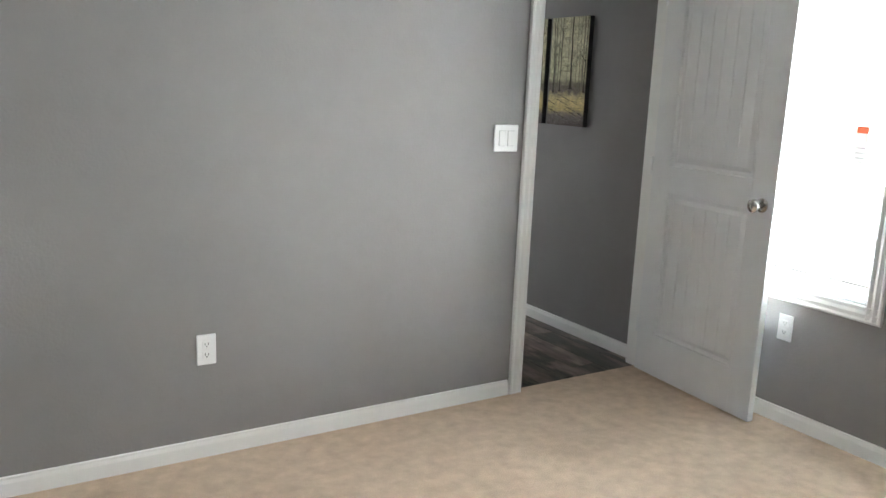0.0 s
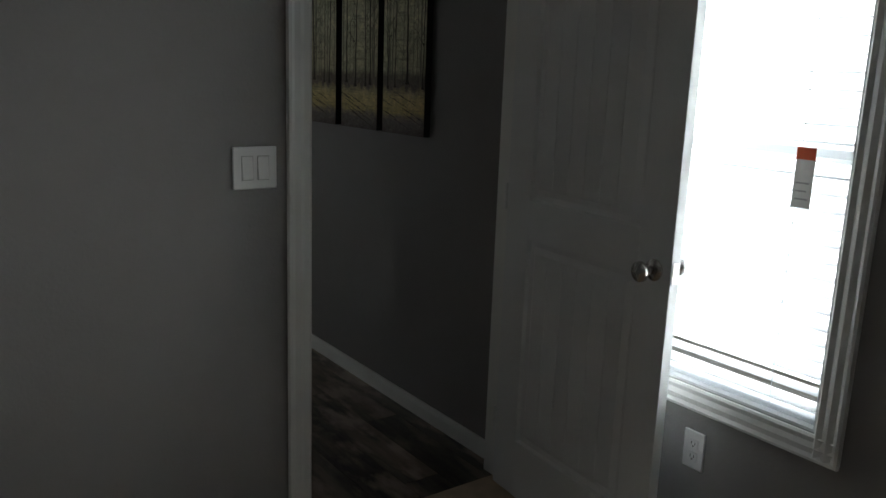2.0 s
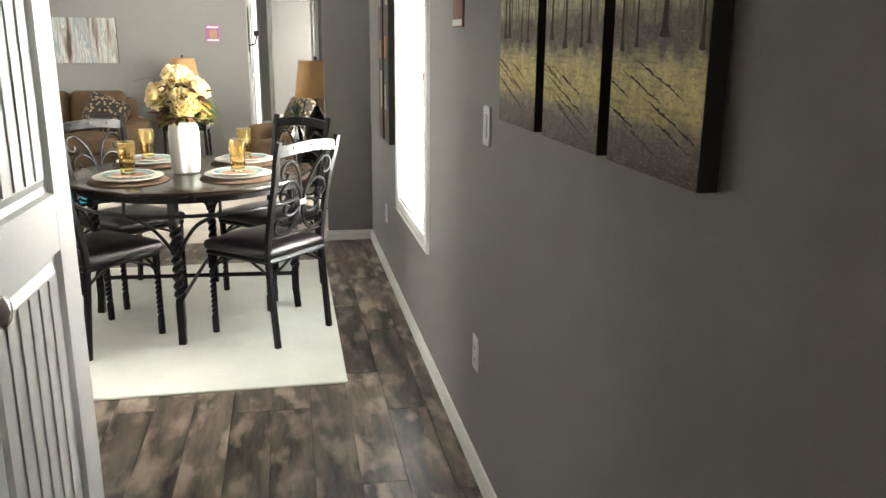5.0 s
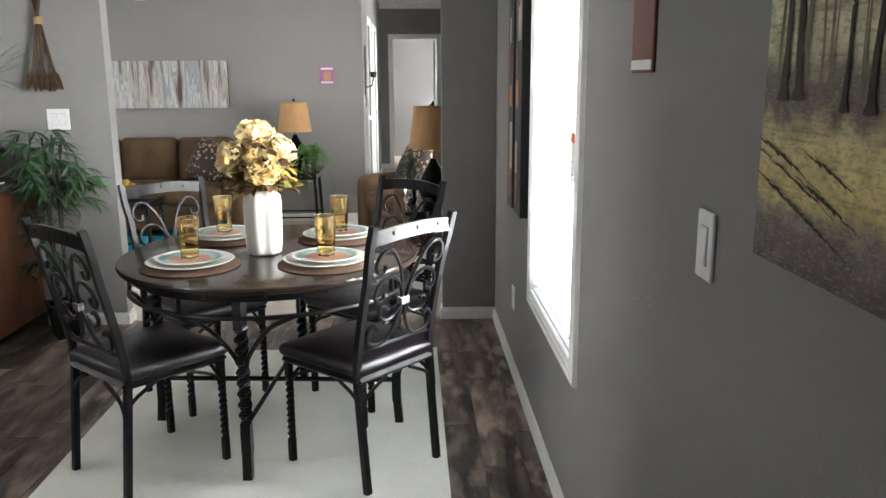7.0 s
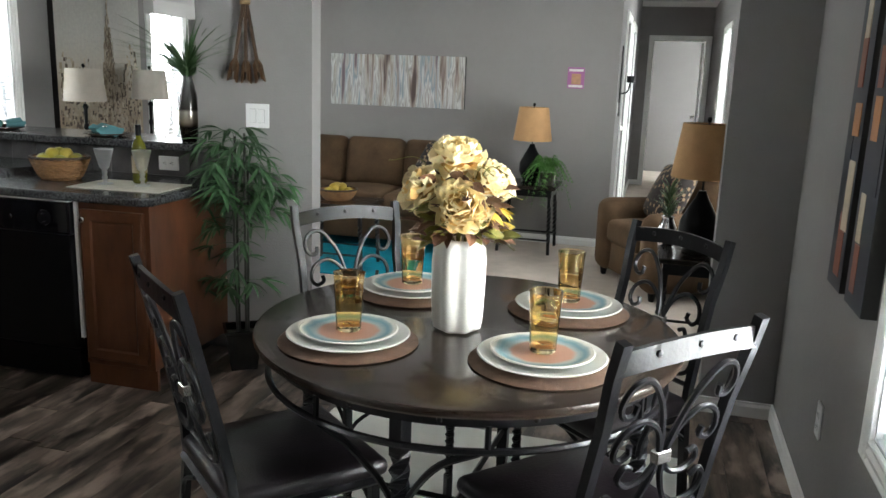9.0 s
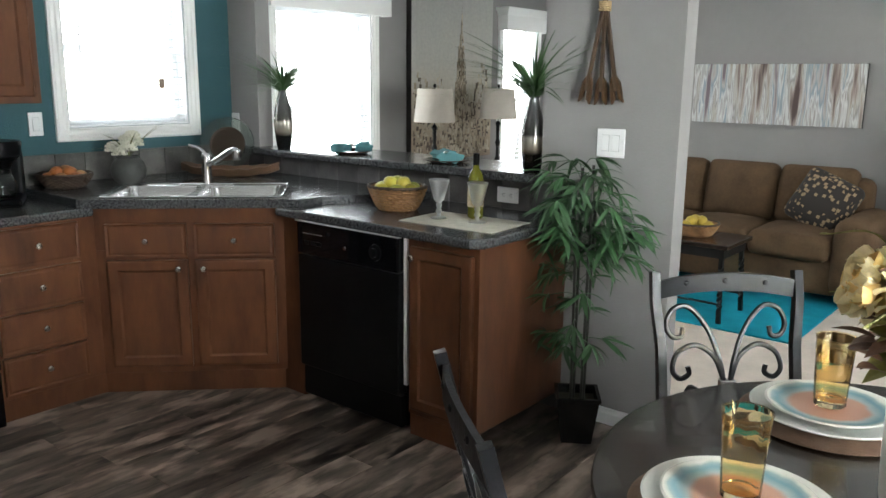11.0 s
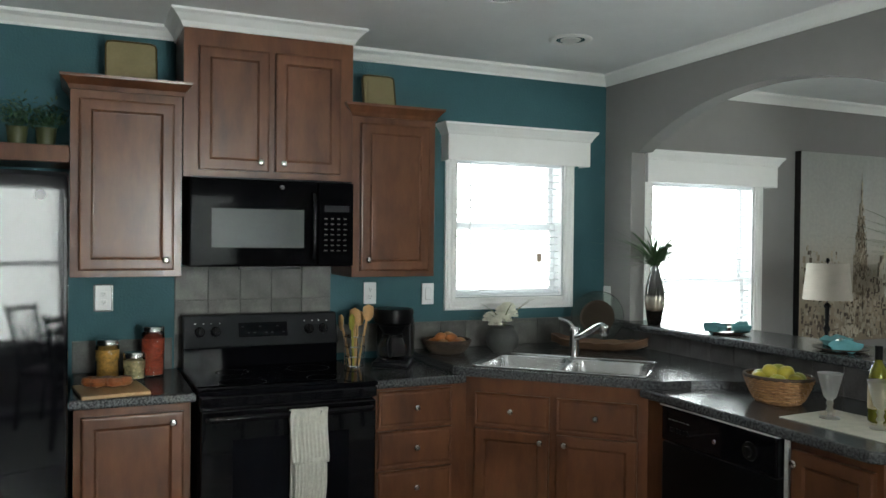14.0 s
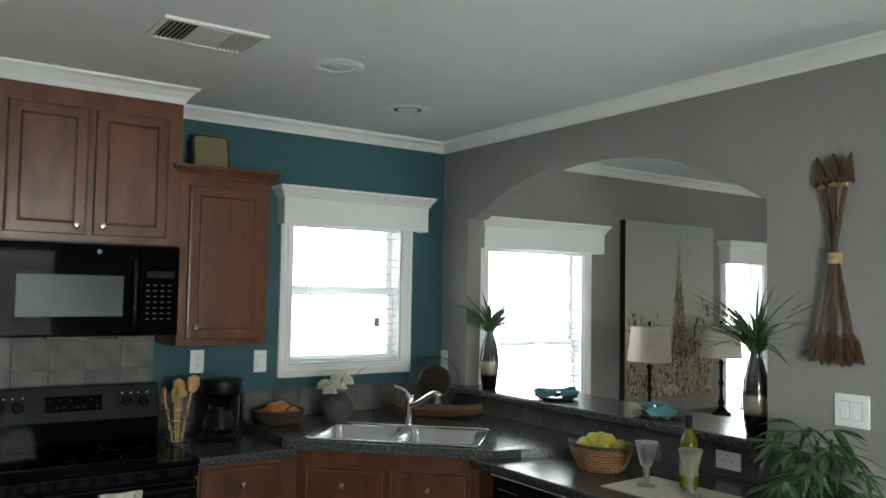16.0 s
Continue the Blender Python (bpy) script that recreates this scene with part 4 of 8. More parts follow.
def sink():
    m = Matrix.Translation((SC.x, SC.y, 0.935)) @ pose(0, 0, 0, rz=45)
    s = thing("sink", m, "stainless steel double-bowl kitchen sink", "sink")
    w, h = 0.41, 0.235

    def rounded(x0, x1, y0, y1, r):
        """Corners of a rounded rectangle."""
        out = []
        for cx, cy, a0 in ((x1 - r, y0 + r, -90), (x1 - r, y1 - r, 0), (x0 + r, y1 - r, 90), (x0 + r, y0 + r, 180)):
            out += [(cx + r * math.cos(radians(a0 + 22.5 * k)), cy + r * math.sin(radians(a0 + 22.5 * k))) for k in range(5)]
        return out
    b = bmesh.new()
    box(-w, w, -h, -h + 0.03, -0.002, 0.006, 0.002, b)
    box(-w, w, h - 0.06, h, -0.002, 0.006, 0.002, b)
    box(-w, -w + 0.03, -h + 0.03, h - 0.06, -0.002, 0.006, 0.002, b)
    box(w - 0.03, w, -h + 0.03, h - 0.06, -0.002, 0.006, 0.002, b)
    box(-0.018, 0.018, -h + 0.03, h - 0.06, -0.002, 0.006, 0.002, b)
    part("rim", b, STEEL, s)
    edge = [(x, y, 0.004) for x, y in rounded(-w - 0.002, w + 0.002, -h - 0.002, h + 0.002, 0.03)]
    part("rolled_edge", tube(edge + edge[:1], 0.006, 8), STEEL, s, smooth=True)
    for x0, x1 in ((-w + 0.03, -0.018), (0.018, w - 0.03)):
        b = bmesh.new()
        rings = []
        for ins, z, r in ((-0.004, 0.0065, 0.03), (0.003, 0.004, 0.035), (0.006, -0.012, 0.04), (0.014, -0.14, 0.05), (0.03, -0.165, 0.06), (0.06, -0.172, 0.06)):
            rings.append([b.verts.new((x, y, z)) for x, y in rounded(x0 + ins, x1 - ins, -h + 0.03 + ins, h - 0.06 - ins, r)])
        for p, q in zip(rings, rings[1:]):
            for i in range(20):
                b.faces.new((p[i], p[(i + 1) % 20], q[(i + 1) % 20], q[i]))
        b.faces.new(rings[-1])
        bowl = part("bowl", b, STEEL, s, smooth=True)
        part("drain", lathe([(0, 0), (0.04, 0), (0.042, 0.003), (0, 0.003)], 20, at=((x0 + x1) / 2, 0, -0.172)), CHROME, bowl)
    f = thing("faucet", Matrix.Translation((SC.x, SC.y, 0.94)) @ pose(0, 0, 0, rz=45) @ pose(0.0, h - 0.03, 0) @ Matrix.Diagonal((1.12, 1.12, 1.12, 1)), "chrome single-lever kitchen faucet", "faucet")
    part("deck_plate", box(-0.12, 0.12, -0.025, 0.025, 0, 0.01, 0.004, seg=2), CHROME, f)
    part("body", lathe([(0.027, 0.008), (0.025, 0.03), (0.022, 0.10), (0.024, 0.13), (0.018, 0.145), (0, 0.148)], 20), CHROME, f, smooth=True)
    part("spout", tube(spline([(0, 0, 0.09), (0.05, -0.05, 0.115), (0.12, -0.11, 0.16), (0.15, -0.135, 0.17), (0.158, -0.14, 0.155)], 6), 0.0135, 12), CHROME, f, smooth=True)
    part("spray_head", lathe([(0, 0), (0.016, 0.002), (0.022, 0.02), (0.02, 0.045), (0.012, 0.05), (0, 0.05)], 16, at=(0.158, -0.14, 0.125)), CHROME, f, smooth=True)
    part("lever", tube(spline([(0, 0, 0.135), (-0.03, 0.0, 0.165), (-0.075, 0.0, 0.18)], 5), 0.009, 10, taper=lambda t: 1.2 - 0.4 * t), CHROME, f, smooth=True)


sink()


# raised bar in the arch
solid("breakfast_bar", prism([(-1.47, 9.12), (0.655, 9.12), (0.655, YA0 - 0.003), (ARCH[2] - 0.003, YA0 - 0.003), (ARCH[2] - 0.003, YA1 + 0.003), (0.655, YA1 + 0.003), (0.655, 9.56), (-1.31, 9.56), (-1.337, 9.35), (-1.337, YA0 - 0.003), (-1.47, YA0 - 0.003)], 1.037, 1.077, bevel=0.010), COUNTER, "raised granite-look laminate bar top in the arch", "bar top", kind="thing")


# range
def cooker():
    r = thing("range", pose(-0.86, 6.698, 0, rz=90), "black electric range with towel on its handle", "stove")
    w, d = 0.757, 0.70
    part("body", box(0.0, w, 0.03, d, 0.02, 0.90, 0.004), BLACK_SATIN, r)
    part("storage_drawer", box(0.004, w - 0.004, -0.012, 0.03, 0.03, 0.27, 0.006, seg=2), BLACK_GLOSS, r)
    dr = part("oven_door", box(0.004, w - 0.004, -0.02, 0.03, 0.28, 0.835, 0.008, seg=2), BLACK_GLOSS, r, "glossy black oven door")
    part("oven_glass", box(0.13, w - 0.13, -0.0225, -0.0195, 0.40, 0.71), BLACK_GLASS, dr)
    b = lathe([(0, 0), (0.011, 0), (0.009, 0.002), (0, 0.002)], 20)
    bmesh.ops.transform(b, matrix=pose(w / 2 + 0.0, -0.0205, 0.335, 90), verts=b.verts)
    part("badge", b, CHROME, dr, "round chrome badge")
    part("handle", tube(spline([(0.03, -0.02, 0.80), (0.04, -0.055, 0.805), (0.10, -0.062, 0.806), (w / 2, -0.064, 0.806), (w - 0.10, -0.062, 0.806), (w - 0.04, -0.055, 0.805), (w - 0.03, -0.02, 0.80)], 5), 0.015, 10), BLACK_GLOSS, dr, smooth=True)
    part("front_rail", box(0.0, w, -0.022, 0.03, 0.845, 0.893, 0.008, seg=2), BLACK_GLOSS, r)
    ct = part("cooktop", box(-0.004, w + 0.004, -0.025, d - 0.09, 0.895, 0.915, 0.006, seg=2), BLACK_GLASS, r, "black ceramic glass cooktop")
    for x, y, q in ((0.2, 0.15, 0.10), (0.56, 0.15, 0.075), (0.2, 0.43, 0.075), (0.56, 0.43, 0.10)):
        part("burner_ring", tube([(x + q * math.cos(t * math.pi / 24), y + q * math.sin(t * math.pi / 24), 0.9152) for t in range(49)], 0.0008, 5), BLACK_SATIN, ct)
    part("riser", box(0.0, w, d - 0.095, d, 0.90, 1.01, 0.004), BLACK_GLASS, r)
    b = box(0.0, w, d - 0.12, d, 1.01, 1.165, 0.008, seg=2)
    for v in b.verts:
        if v.co.y < d - 0.06:
            v.co.y += 0.05 * (v.co.z - 1.01) / 0.155
    bg = part("backguard", b, GREY_PANEL, r, "dark grey control panel")
    tilt = 18

    def on_panel(x, z):
        return pose(x, d - 0.12 + 0.05 * (z - 1.01) / 0.155 - 0.0005, z, 90 - tilt)
    for x in (0.075, 0.15, w - 0.15, w - 0.075):
        b = lathe([(0, 0), (0.025, 0), (0.025, 0.006), (0.019, 0.01), (0.017, 0.024), (0, 0.025)], 20)
        box(-0.004, 0.004, -0.018, 0.018, 0.02, 0.03, 0.001, b)
        bmesh.ops.transform(b, matrix=on_panel(x, 1.085), verts=b.verts)
        part("control_knob", b, BLACK_SATIN, bg, smooth=True)
        for dx in (-0.02, 0.02):
            b = box(-0.003, 0.003, -0.002, 0.002, 0, 0.0006)
            bmesh.ops.transform(b, matrix=on_panel(x + dx, 1.125), verts=b.verts)
            part("print_mark", b, PLASTIC_WHITE, bg)
    b = box(-0.12, 0.12, -0.036, 0.036, 0, 0.0015)
    bmesh.ops.transform(b, matrix=on_panel(w / 2, 1.09), verts=b.verts)
    part("display", b, BLACK_GLASS, bg)
    for i in range(8):
        b = box(-0.006, 0.006, -0.003, 0.003, 0, 0.0022)
        bmesh.ops.transform(b, matrix=on_panel(w / 2 - 0.1 + 0.0286 * i, 1.075 + 0.03 * (i % 3 == 0)), verts=b.verts)
        part("button", b, GREY_PANEL, bg)


cooker()
TOWEL = material("cream_waffle_towel", (0.55, 0.53, 0.47), 0.95, vary=0.1, scale=60, bump=1.0, bump_scale=150, spec=0.1)


def towel():
    """A folded towel over the oven handle."""
    b = bmesh.new()
    path = [(0.052, 0.44), (0.049, 0.6), (0.047, 0.74), (0.045, 0.806), (0.055, 0.822), (0.066, 0.826), (0.079, 0.82), (0.087, 0.80), (0.089, 0.72), (0.091, 0.64), (0.092, 0.60)]
    path2 = [(0.088, 0.62), (0.086, 0.53), (0.087, 0.47), (0.088, 0.415), (0.089, 0.368)]
    for pts, w, ox in ((path, 0.155, 0.0), (path2, 0.135, 0.005)):
        pts = spline([(p[0], 0, p[1]) for p in pts], 3)
        prev = None
        for i, p in enumerate(pts):
            row = []
            for k in range(19):
                u = k / 18 - 0.5
                rib = 0.0022 * math.cos(k * math.pi) + 0.004 * math.sin(u * 7 + i * 0.12)
                row.append(b.verts.new((p.x + rib, ox + u * w + 0.004 * math.sin(i * 0.5), p.z)))
            if prev:
                for k in range(18):
                    b.faces.new((prev[k], prev[k + 1], row[k + 1], row[k]))
            prev = row
    o = solid("dish_towel", b, TOWEL, "cream waffle-weave towel folded over the oven handle", "towel", kind="thing", smooth=True, m=pose(-0.862, 7.135, 0.0))
    s = o.modifiers.new("thick", 'SOLIDIFY')
    s.thickness = 0.006


towel()


BLACK_DOOR = material("black_door_plastic", (0.003, 0.003, 0.0035), 0.05, vary=0.02, spec=0.015)
KEY_PRINT = material("dim_grey_print", (0.07, 0.07, 0.07), 0.7, spec=0.2)


def microwave():
    m = thing("microwave", pose(-1.17, 6.688, 1.398, rz=90), "glossy black over-the-range microwave", "microwave")
    w, h, d = 0.752, 0.412, 0.43
    part("body", box(0, w, 0.02, d, 0.012, h, 0.004), BLACK_SATIN, m)
    dr = part("door", box(0.0, w * 0.765, -0.012, 0.02, 0.015, h - 0.004, 0.008, seg=2), BLACK_DOOR, m)
    part("window", box(0.095, w * 0.68, -0.0145, -0.0115, 0.10, 0.275), material("grey_mesh_glass", (0.038, 0.043, 0.043), 0.3, spec=0.12), dr, "grey mesh door window")
    part("handle", tube(spline([(w * 0.735, -0.012, 0.05), (w * 0.735, -0.045, 0.07), (w * 0.735, -0.05, 0.2), (w * 0.735, -0.045, 0.33), (w * 0.735, -0.012, 0.355)], 5), 0.011, 10), BLACK_GLOSS, dr, smooth=True)
    b = lathe([(0, 0), (0.011, 0), (0.009, 0.002), (0, 0.002)], 20)
    bmesh.ops.transform(b, matrix=pose(w * 0.545, -0.0125, h - 0.035, 90), verts=b.verts)
    part("badge", b, CHROME, dr, "round chrome badge")
    cp = part("control_panel", box(w * 0.77, w, -0.012, 0.02, 0.015, h - 0.004, 0.006, seg=2), BLACK_DOOR, m)
    part("display", box(w * 0.81, w * 0.97, -0.0135, -0.0115, 0.27, 0.30), GREY_PANEL, cp)
    for i in range(4):
        for j in range(7):
            part("key", box(w * 0.81 + i * 0.031, w * 0.81 + i * 0.031 + 0.015, -0.0132, -0.0118, 0.085 + j * 0.025, 0.090 + j * 0.025), KEY_PRINT, cp)
    part("underside_grille", box(0.22, 0.5, 0.0, 0.06, 0.0, 0.013), BLACK_SATIN, m)
    part("top_vent", box(0.01, w - 0.01, -0.008, 0.02, h - 0.003, h + 0.004), BLACK_SATIN, m)


microwave()


def fridge():
    f = thing("refrigerator", pose(-0.90, 6.205, 0, rz=100) @ pose(-0.86, 0, 0), "glossy black refrigerator with two tall doors", "refrigerator")
    w, h, d = 0.86, 1.785, 0.69
    part("body", box(0.0, w, 0.0, d, 0.03, h - 0.005, 0.004), BLACK_SATIN, f)
    for nm, xa, xb, hx in (("freezer_door", 0.0, 0.36, 0.31), ("door", 0.366, w, 0.42)):
        o = part(nm, box(xa, xb, -0.065, -0.004, 0.06, h, 0.018, seg=3), BLACK_GLOSS, f)
        part("handle", tube(spline([(hx, -0.065, 0.70), (hx, -0.105, 0.74), (hx, -0.105, 1.36), (hx, -0.065, 1.40)], 5), 0.013, 8), BLACK_GLOSS, o, smooth=True)
    b = lathe([(0, 0), (0.019, 0), (0.017, 0.004), (0, 0.004)], 24)
    bmesh.ops.transform(b, matrix=pose(w - 0.10, -0.0645, h - 0.09, 90), verts=b.verts)
    part("badge", b, material("dull_badge_metal", (0.2, 0.2, 0.2), 0.45, 0.6), f, "round dull metal badge")
    for xx in (0.05, w - 0.05):
        part("foot", lathe([(0.02, 0), (0.02, 0.03)], 12, at=(xx, 0.05, 0)), BLACK_SATIN, f)


fridge()
solid("shelf", box(XW, -1.235, 5.335, 6.208, 1.852, 1.925, 0.003), CAB, "cherry-stained shelf board over the refrigerator", "shelf", kind="thing")

# ceiling fixtures
def vent():
    v = thing("ceiling_vent", pose(-0.385, 7.28, CEIL - 0.012), "white metal ceiling air vent", "vent")
    w, h = 0.19, 0.135
    b = bmesh.new()
    for a in ((-w, w, -h, -h + 0.02), (-w, w, h - 0.02, h), (-w, -w + 0.02, -h + 0.02, h - 0.02), (w - 0.02, w, -h + 0.02, h - 0.02)):
        box(a[0], a[1], a[2], a[3], 0, 0.012, 0.002, b)
    bmesh.ops.rotate(b, matrix=Matrix.Rotation(radians(90), 3, 'Z'), verts=b.verts)
    part("frame", b, WHITE, v)
    part("backing", box(-h + 0.02, h - 0.02, -w + 0.02, w - 0.02, 0.010, 0.012), BLACK_SATIN, v)
    part("centre_plate", box(-h + 0.03, h - 0.03, -0.065, 0.065, 0.001, 0.006), WHITE, v)
    for s in (-1, 1):
        for i in range(6):
            y = s * (0.08 + i * 0.0165)
            b = box(-h + 0.021, h - 0.021, -0.001, 0.001, 0.0, 0.010)
            bmesh.ops.transform(b, matrix=pose(0, y, 0, rx=s * 35), verts=b.verts)
            part("slat", b, WHITE, v)


vent()
for x, y in ((-0.445, 7.85), (-0.93, 8.50), (-0.36, 6.59)):
    c = thing("recessed_light", pose(x, y, CEIL) @ Matrix.Diagonal((1.2, 1.2, 1.0, 1.0)), "white recessed ceiling light, switched off", "ceiling light", "recessed lights")
    part("trim_ring", lathe([(0.062, 0.0), (0.062, -0.006), (0.075, -0.010), (0.088, -0.006), (0.092, 0.0)], 32), WHITE, c, smooth=True)
    part("reflector", lathe([(0.062, -0.004), (0.058, -0.002), (0.045, -0.001), (0.045, -0.0012)], 32), STEEL, c)
    part("bulb", lathe([(0.04, -0.001), (0.043, -0.006), (0.03, -0.014), (0.0, -0.017)], 24), material("frosted_bulb", (0.7, 0.7, 0.68), 0.4), c, smooth=True)

# ---- dining table, chairs and settings ----
solid("area_rug", box(1.625, 3.125, 6.65, 8.645, 0.0, 0.011, 0.004), RUG_WHITE, "cream woven rug under the dining table", "rug", kind="thing")
TABLE_WOOD = wood("dark_espresso_wood", (0.012, 0.008, 0.006), (0.032, 0.02, 0.014), (1.2, 9, 9), 3.0, 0.24, coat=0.25)
TC = (2.41, 7.745)
RUGZ = 0.011


def twisted(p0, p1, r, turns=3.0, bm=None):
    """A square iron bar, twisted along its middle."""
    a, c = Vector(p0), Vector(p1)
    n = 48
    b = bm or bmesh.new()
    rings = []
    for i in range(n + 1):
        t = i / n
        q = a.lerp(c, t)
        k = min(max((t - 0.2) / 0.6, 0), 1)
        ph = 2 * math.pi * turns * k + math.pi / 4
        rings.append([b.verts.new(q + Vector((math.cos(ph + j * math.pi / 2), math.sin(ph + j * math.pi / 2), 0)) * r) for j in range(4)])
    for u, v in zip(rings, rings[1:]):
        for j in range(4):
            b.faces.new((u[j], u[(j + 1) % 4], v[(j + 1) % 4], v[j]))
    b.faces.new(rings[0])
    b.faces.new(rings[-1])
    return b


def dining_table():
    t = thing("round_table", pose(TC[0] + 0.01, TC[1] - 0.02, RUGZ, rz=-4), "round dark wooden dining table on wrought-iron legs", "table")
    part("tabletop", lathe([(0.0, 0.718), (0.582, 0.718), (0.597, 0.724), (0.602, 0.735), (0.599, 0.746), (0.589, 0.75), (0.0, 0.75)], 72), TABLE_WOOD, t, "dark polished wood top", smooth=True)
    part("apron_band", lathe([(0.553, 0.690), (0.561, 0.690), (0.561, 0.717), (0.553, 0.717)], 72), IRON, t)
    part("lower_ring", tube([(0.562 * math.cos(a * math.pi / 36), 0.562 * math.sin(a * math.pi / 36), 0.632) for a in range(73)], 0.009, 6), IRON, t, smooth=True)
    for i in range(16):
        a = 2 * math.pi * (i + 0.5) / 16
        b = lathe([(0.0075, 0), (0.006, 0.004), (0, 0.006)], 8)
        bmesh.ops.transform(b, matrix=pose(0.561 * math.cos(a), 0.561 * math.sin(a), 0.704, rz=math.degrees(a)) @ pose(0, 0, 0, 0, 90, 0), verts=b.verts)
        part("rivet", b, IRON, t)
    for i in range(8):
        a = 2 * math.pi * (i + 0.5) / 8
        part("spacer", tube([(0.559 * math.cos(a), 0.559 * math.sin(a), 0.63), (0.557 * math.cos(a), 0.557 * math.sin(a), 0.694)], 0.008, 6), IRON, t)
    for i in range(4):
        a = math.pi / 2 * i
        ca, sa = math.cos(a), math.sin(a)
        leg = part("leg", twisted((0.505 * ca, 0.505 * sa, 0.10), (0.505 * ca, 0.505 * sa, 0.70), 0.026, 2.2), IRON, t)
        part("foot", tube([(0.505 * ca, 0.505 * sa, 0.12), (0.515 * ca, 0.515 * sa, 0.0)], 0.024, square=True), IRON, leg)
        for s in (-1, 1):
            pts = [(0.505 * math.cos(a), 0.505 * math.sin(a), 0.42), (0.515 * math.cos(a + s * 0.08), 0.515 * math.sin(a + s * 0.08), 0.50), (0.545 * math.cos(a + s * 0.2), 0.545 * math.sin(a + s * 0.2), 0.585), (0.562 * math.cos(a + s * 0.36), 0.562 * math.sin(a + s * 0.36), 0.63)]
            part("curved_brace", tube(spline(pts, 5), 0.009, 6), IRON, leg, smooth=True)
    for i in range(2):
        a = math.pi / 2 * i
        part("stretcher", tube([(0.495 * math.cos(a), 0.495 * math.sin(a), 0.19 + 0.016 * i), (-0.495 * math.cos(a), -0.495 * math.sin(a), 0.19 + 0.016 * i)], 0.011, square=True), IRON, t)


dining_table()


def dining_chair(m):
    """A wrought-iron chair that faces +y, its middle over the origin."""
    c = thing("dining_chair", m, "black wrought-iron dining chair with dark leather seat", "chair", "chairs round the table")
    hw, fy, by = 0.19, 0.19, -0.20
    def back_y(z):
        return by + 0.02 - 0.02 * abs(z - 0.47) / 0.47 if z < 0.47 else by + 0.02 - 0.12 * ((z - 0.47) / 0.55) ** 1.2
    # seat
    b = box(-0.215, 0.215, -0.20, 0.225, 0.435, 0.485, 0.022, seg=3)
    for v in b.verts:
        k = (1 - (v.co.x / 0.215) ** 2) * (1 - ((v.co.y - 0.012) / 0.215) ** 2)
        if v.co.z > 0.46:
            v.co.z += 0.022 * max(k, 0)
        v.co.x *= 1 - 0.10 * (0.2 - v.co.y) / 0.42
    bmesh.ops.subdivide_edges(b, edges=[e for e in b.edges if e.calc_length() > 0.2], cuts=3, use_grid_fill=True)
    for v in b.verts:
        k = (1 - (v.co.x / 0.215) ** 2) * (1 - ((v.co.y - 0.012) / 0.215) ** 2)
        if v.co.z > 0.484:
            v.co.z = 0.485 + 0.025 * max(k, 0)
    part("seat", b, LEATHER, c, "dark padded leather seat", smooth=True)
    b = bmesh.new()
    for p, q in (((-0.2, 0.2), (0.2, 0.2)), ((-0.185, -0.19), (0.185, -0.19)), ((-0.2, 0.2), (-0.185, -0.19)), ((0.2, 0.2), (0.185, -0.19))):
        tube([(*p, 0.424), (*q, 0.424)], 0.014, bm=b, square=True)
    part("seat_frame", b, IRON, c)
    for s in (-1, 1):
        part("front_leg", twisted((s * hw, fy, 0.0), (s * hw, fy, 0.43), 0.0165, 2.5), IRON, c)
        zs = [0, 0.15, 0.3, 0.43, 0.52, 0.65, 0.8, 0.92, 1.0]
        part("back_leg", tube([(s * (0.185 + 0.012 * (z > 0.9)), back_y(z) - 0.02 * (1 - z / 0.43) * (z < 0.43), z) for z in zs], 0.0165, square=True), IRON, c)
        for (x0, y0), (x1, y1) in (((s * hw, fy), (s * hw * 0.98, fy - 0.15)), ((s * hw, fy), (s * (hw - 0.15), fy)), ((s * hw, by), (s * hw * 0.98, by + 0.13)), ((s * hw * 0.97, by), (s * (hw - 0.13), by))):
            part("curved_brace", tube(spline([(x0, y0, 0.29), (x0 * 0.8 + x1 * 0.2, y0 * 0.8 + y1 * 0.2, 0.36), (x1, y1, 0.415)], 4), 0.007, 6), IRON, c, smooth=True)
    # curved top rail
    def rail(z0, z1, sag, th):
        b = bmesh.new()
        prev = None
        for i in range(13):
            u = i / 12 * 2 - 1
            x, y = 0.20 * u, back_y((z0 + z1) / 2) - sag * (1 - u * u)
            rise = 0.018 * (1 - u * u)
            row = [b.verts.new((x, y + dy, z + rise)) for dy, z in ((-th, z0), (th, z0), (th, z1), (-th, z1))]
            if prev:
                for k in range(4):
                    b.faces.new((prev[k], prev[(k + 1) % 4], row[(k + 1) % 4], row[k]))
            else:
                b.faces.new(row)
            prev = row
        b.faces.new(prev)
        return b
    top = part("top_rail", rail(0.925, 0.975, 0.02, 0.006), IRON, c)
    for u in (-0.55, 0.0, 0.55):
        b = lathe([(0, -0.011), (0.007, -0.009), (0.009, 0), (0.007, 0.009), (0, 0.011)], 10)
        bmesh.ops.transform(b, matrix=pose(0.20 * u, back_y(0.95) - 0.02 * (1 - u * u), 0.957 + 0.015 * (1 - u * u), 90), verts=b.verts)
        part("rivet", b, IRON, top)
    part("lower_rail", tube([(-0.185, back_y(0.53), 0.53), (0.185, back_y(0.53), 0.53)], 0.009, square=True), IRON, c)
    # scrolls: across from the middle, and height
    z0, dz = 0.53, 0.40
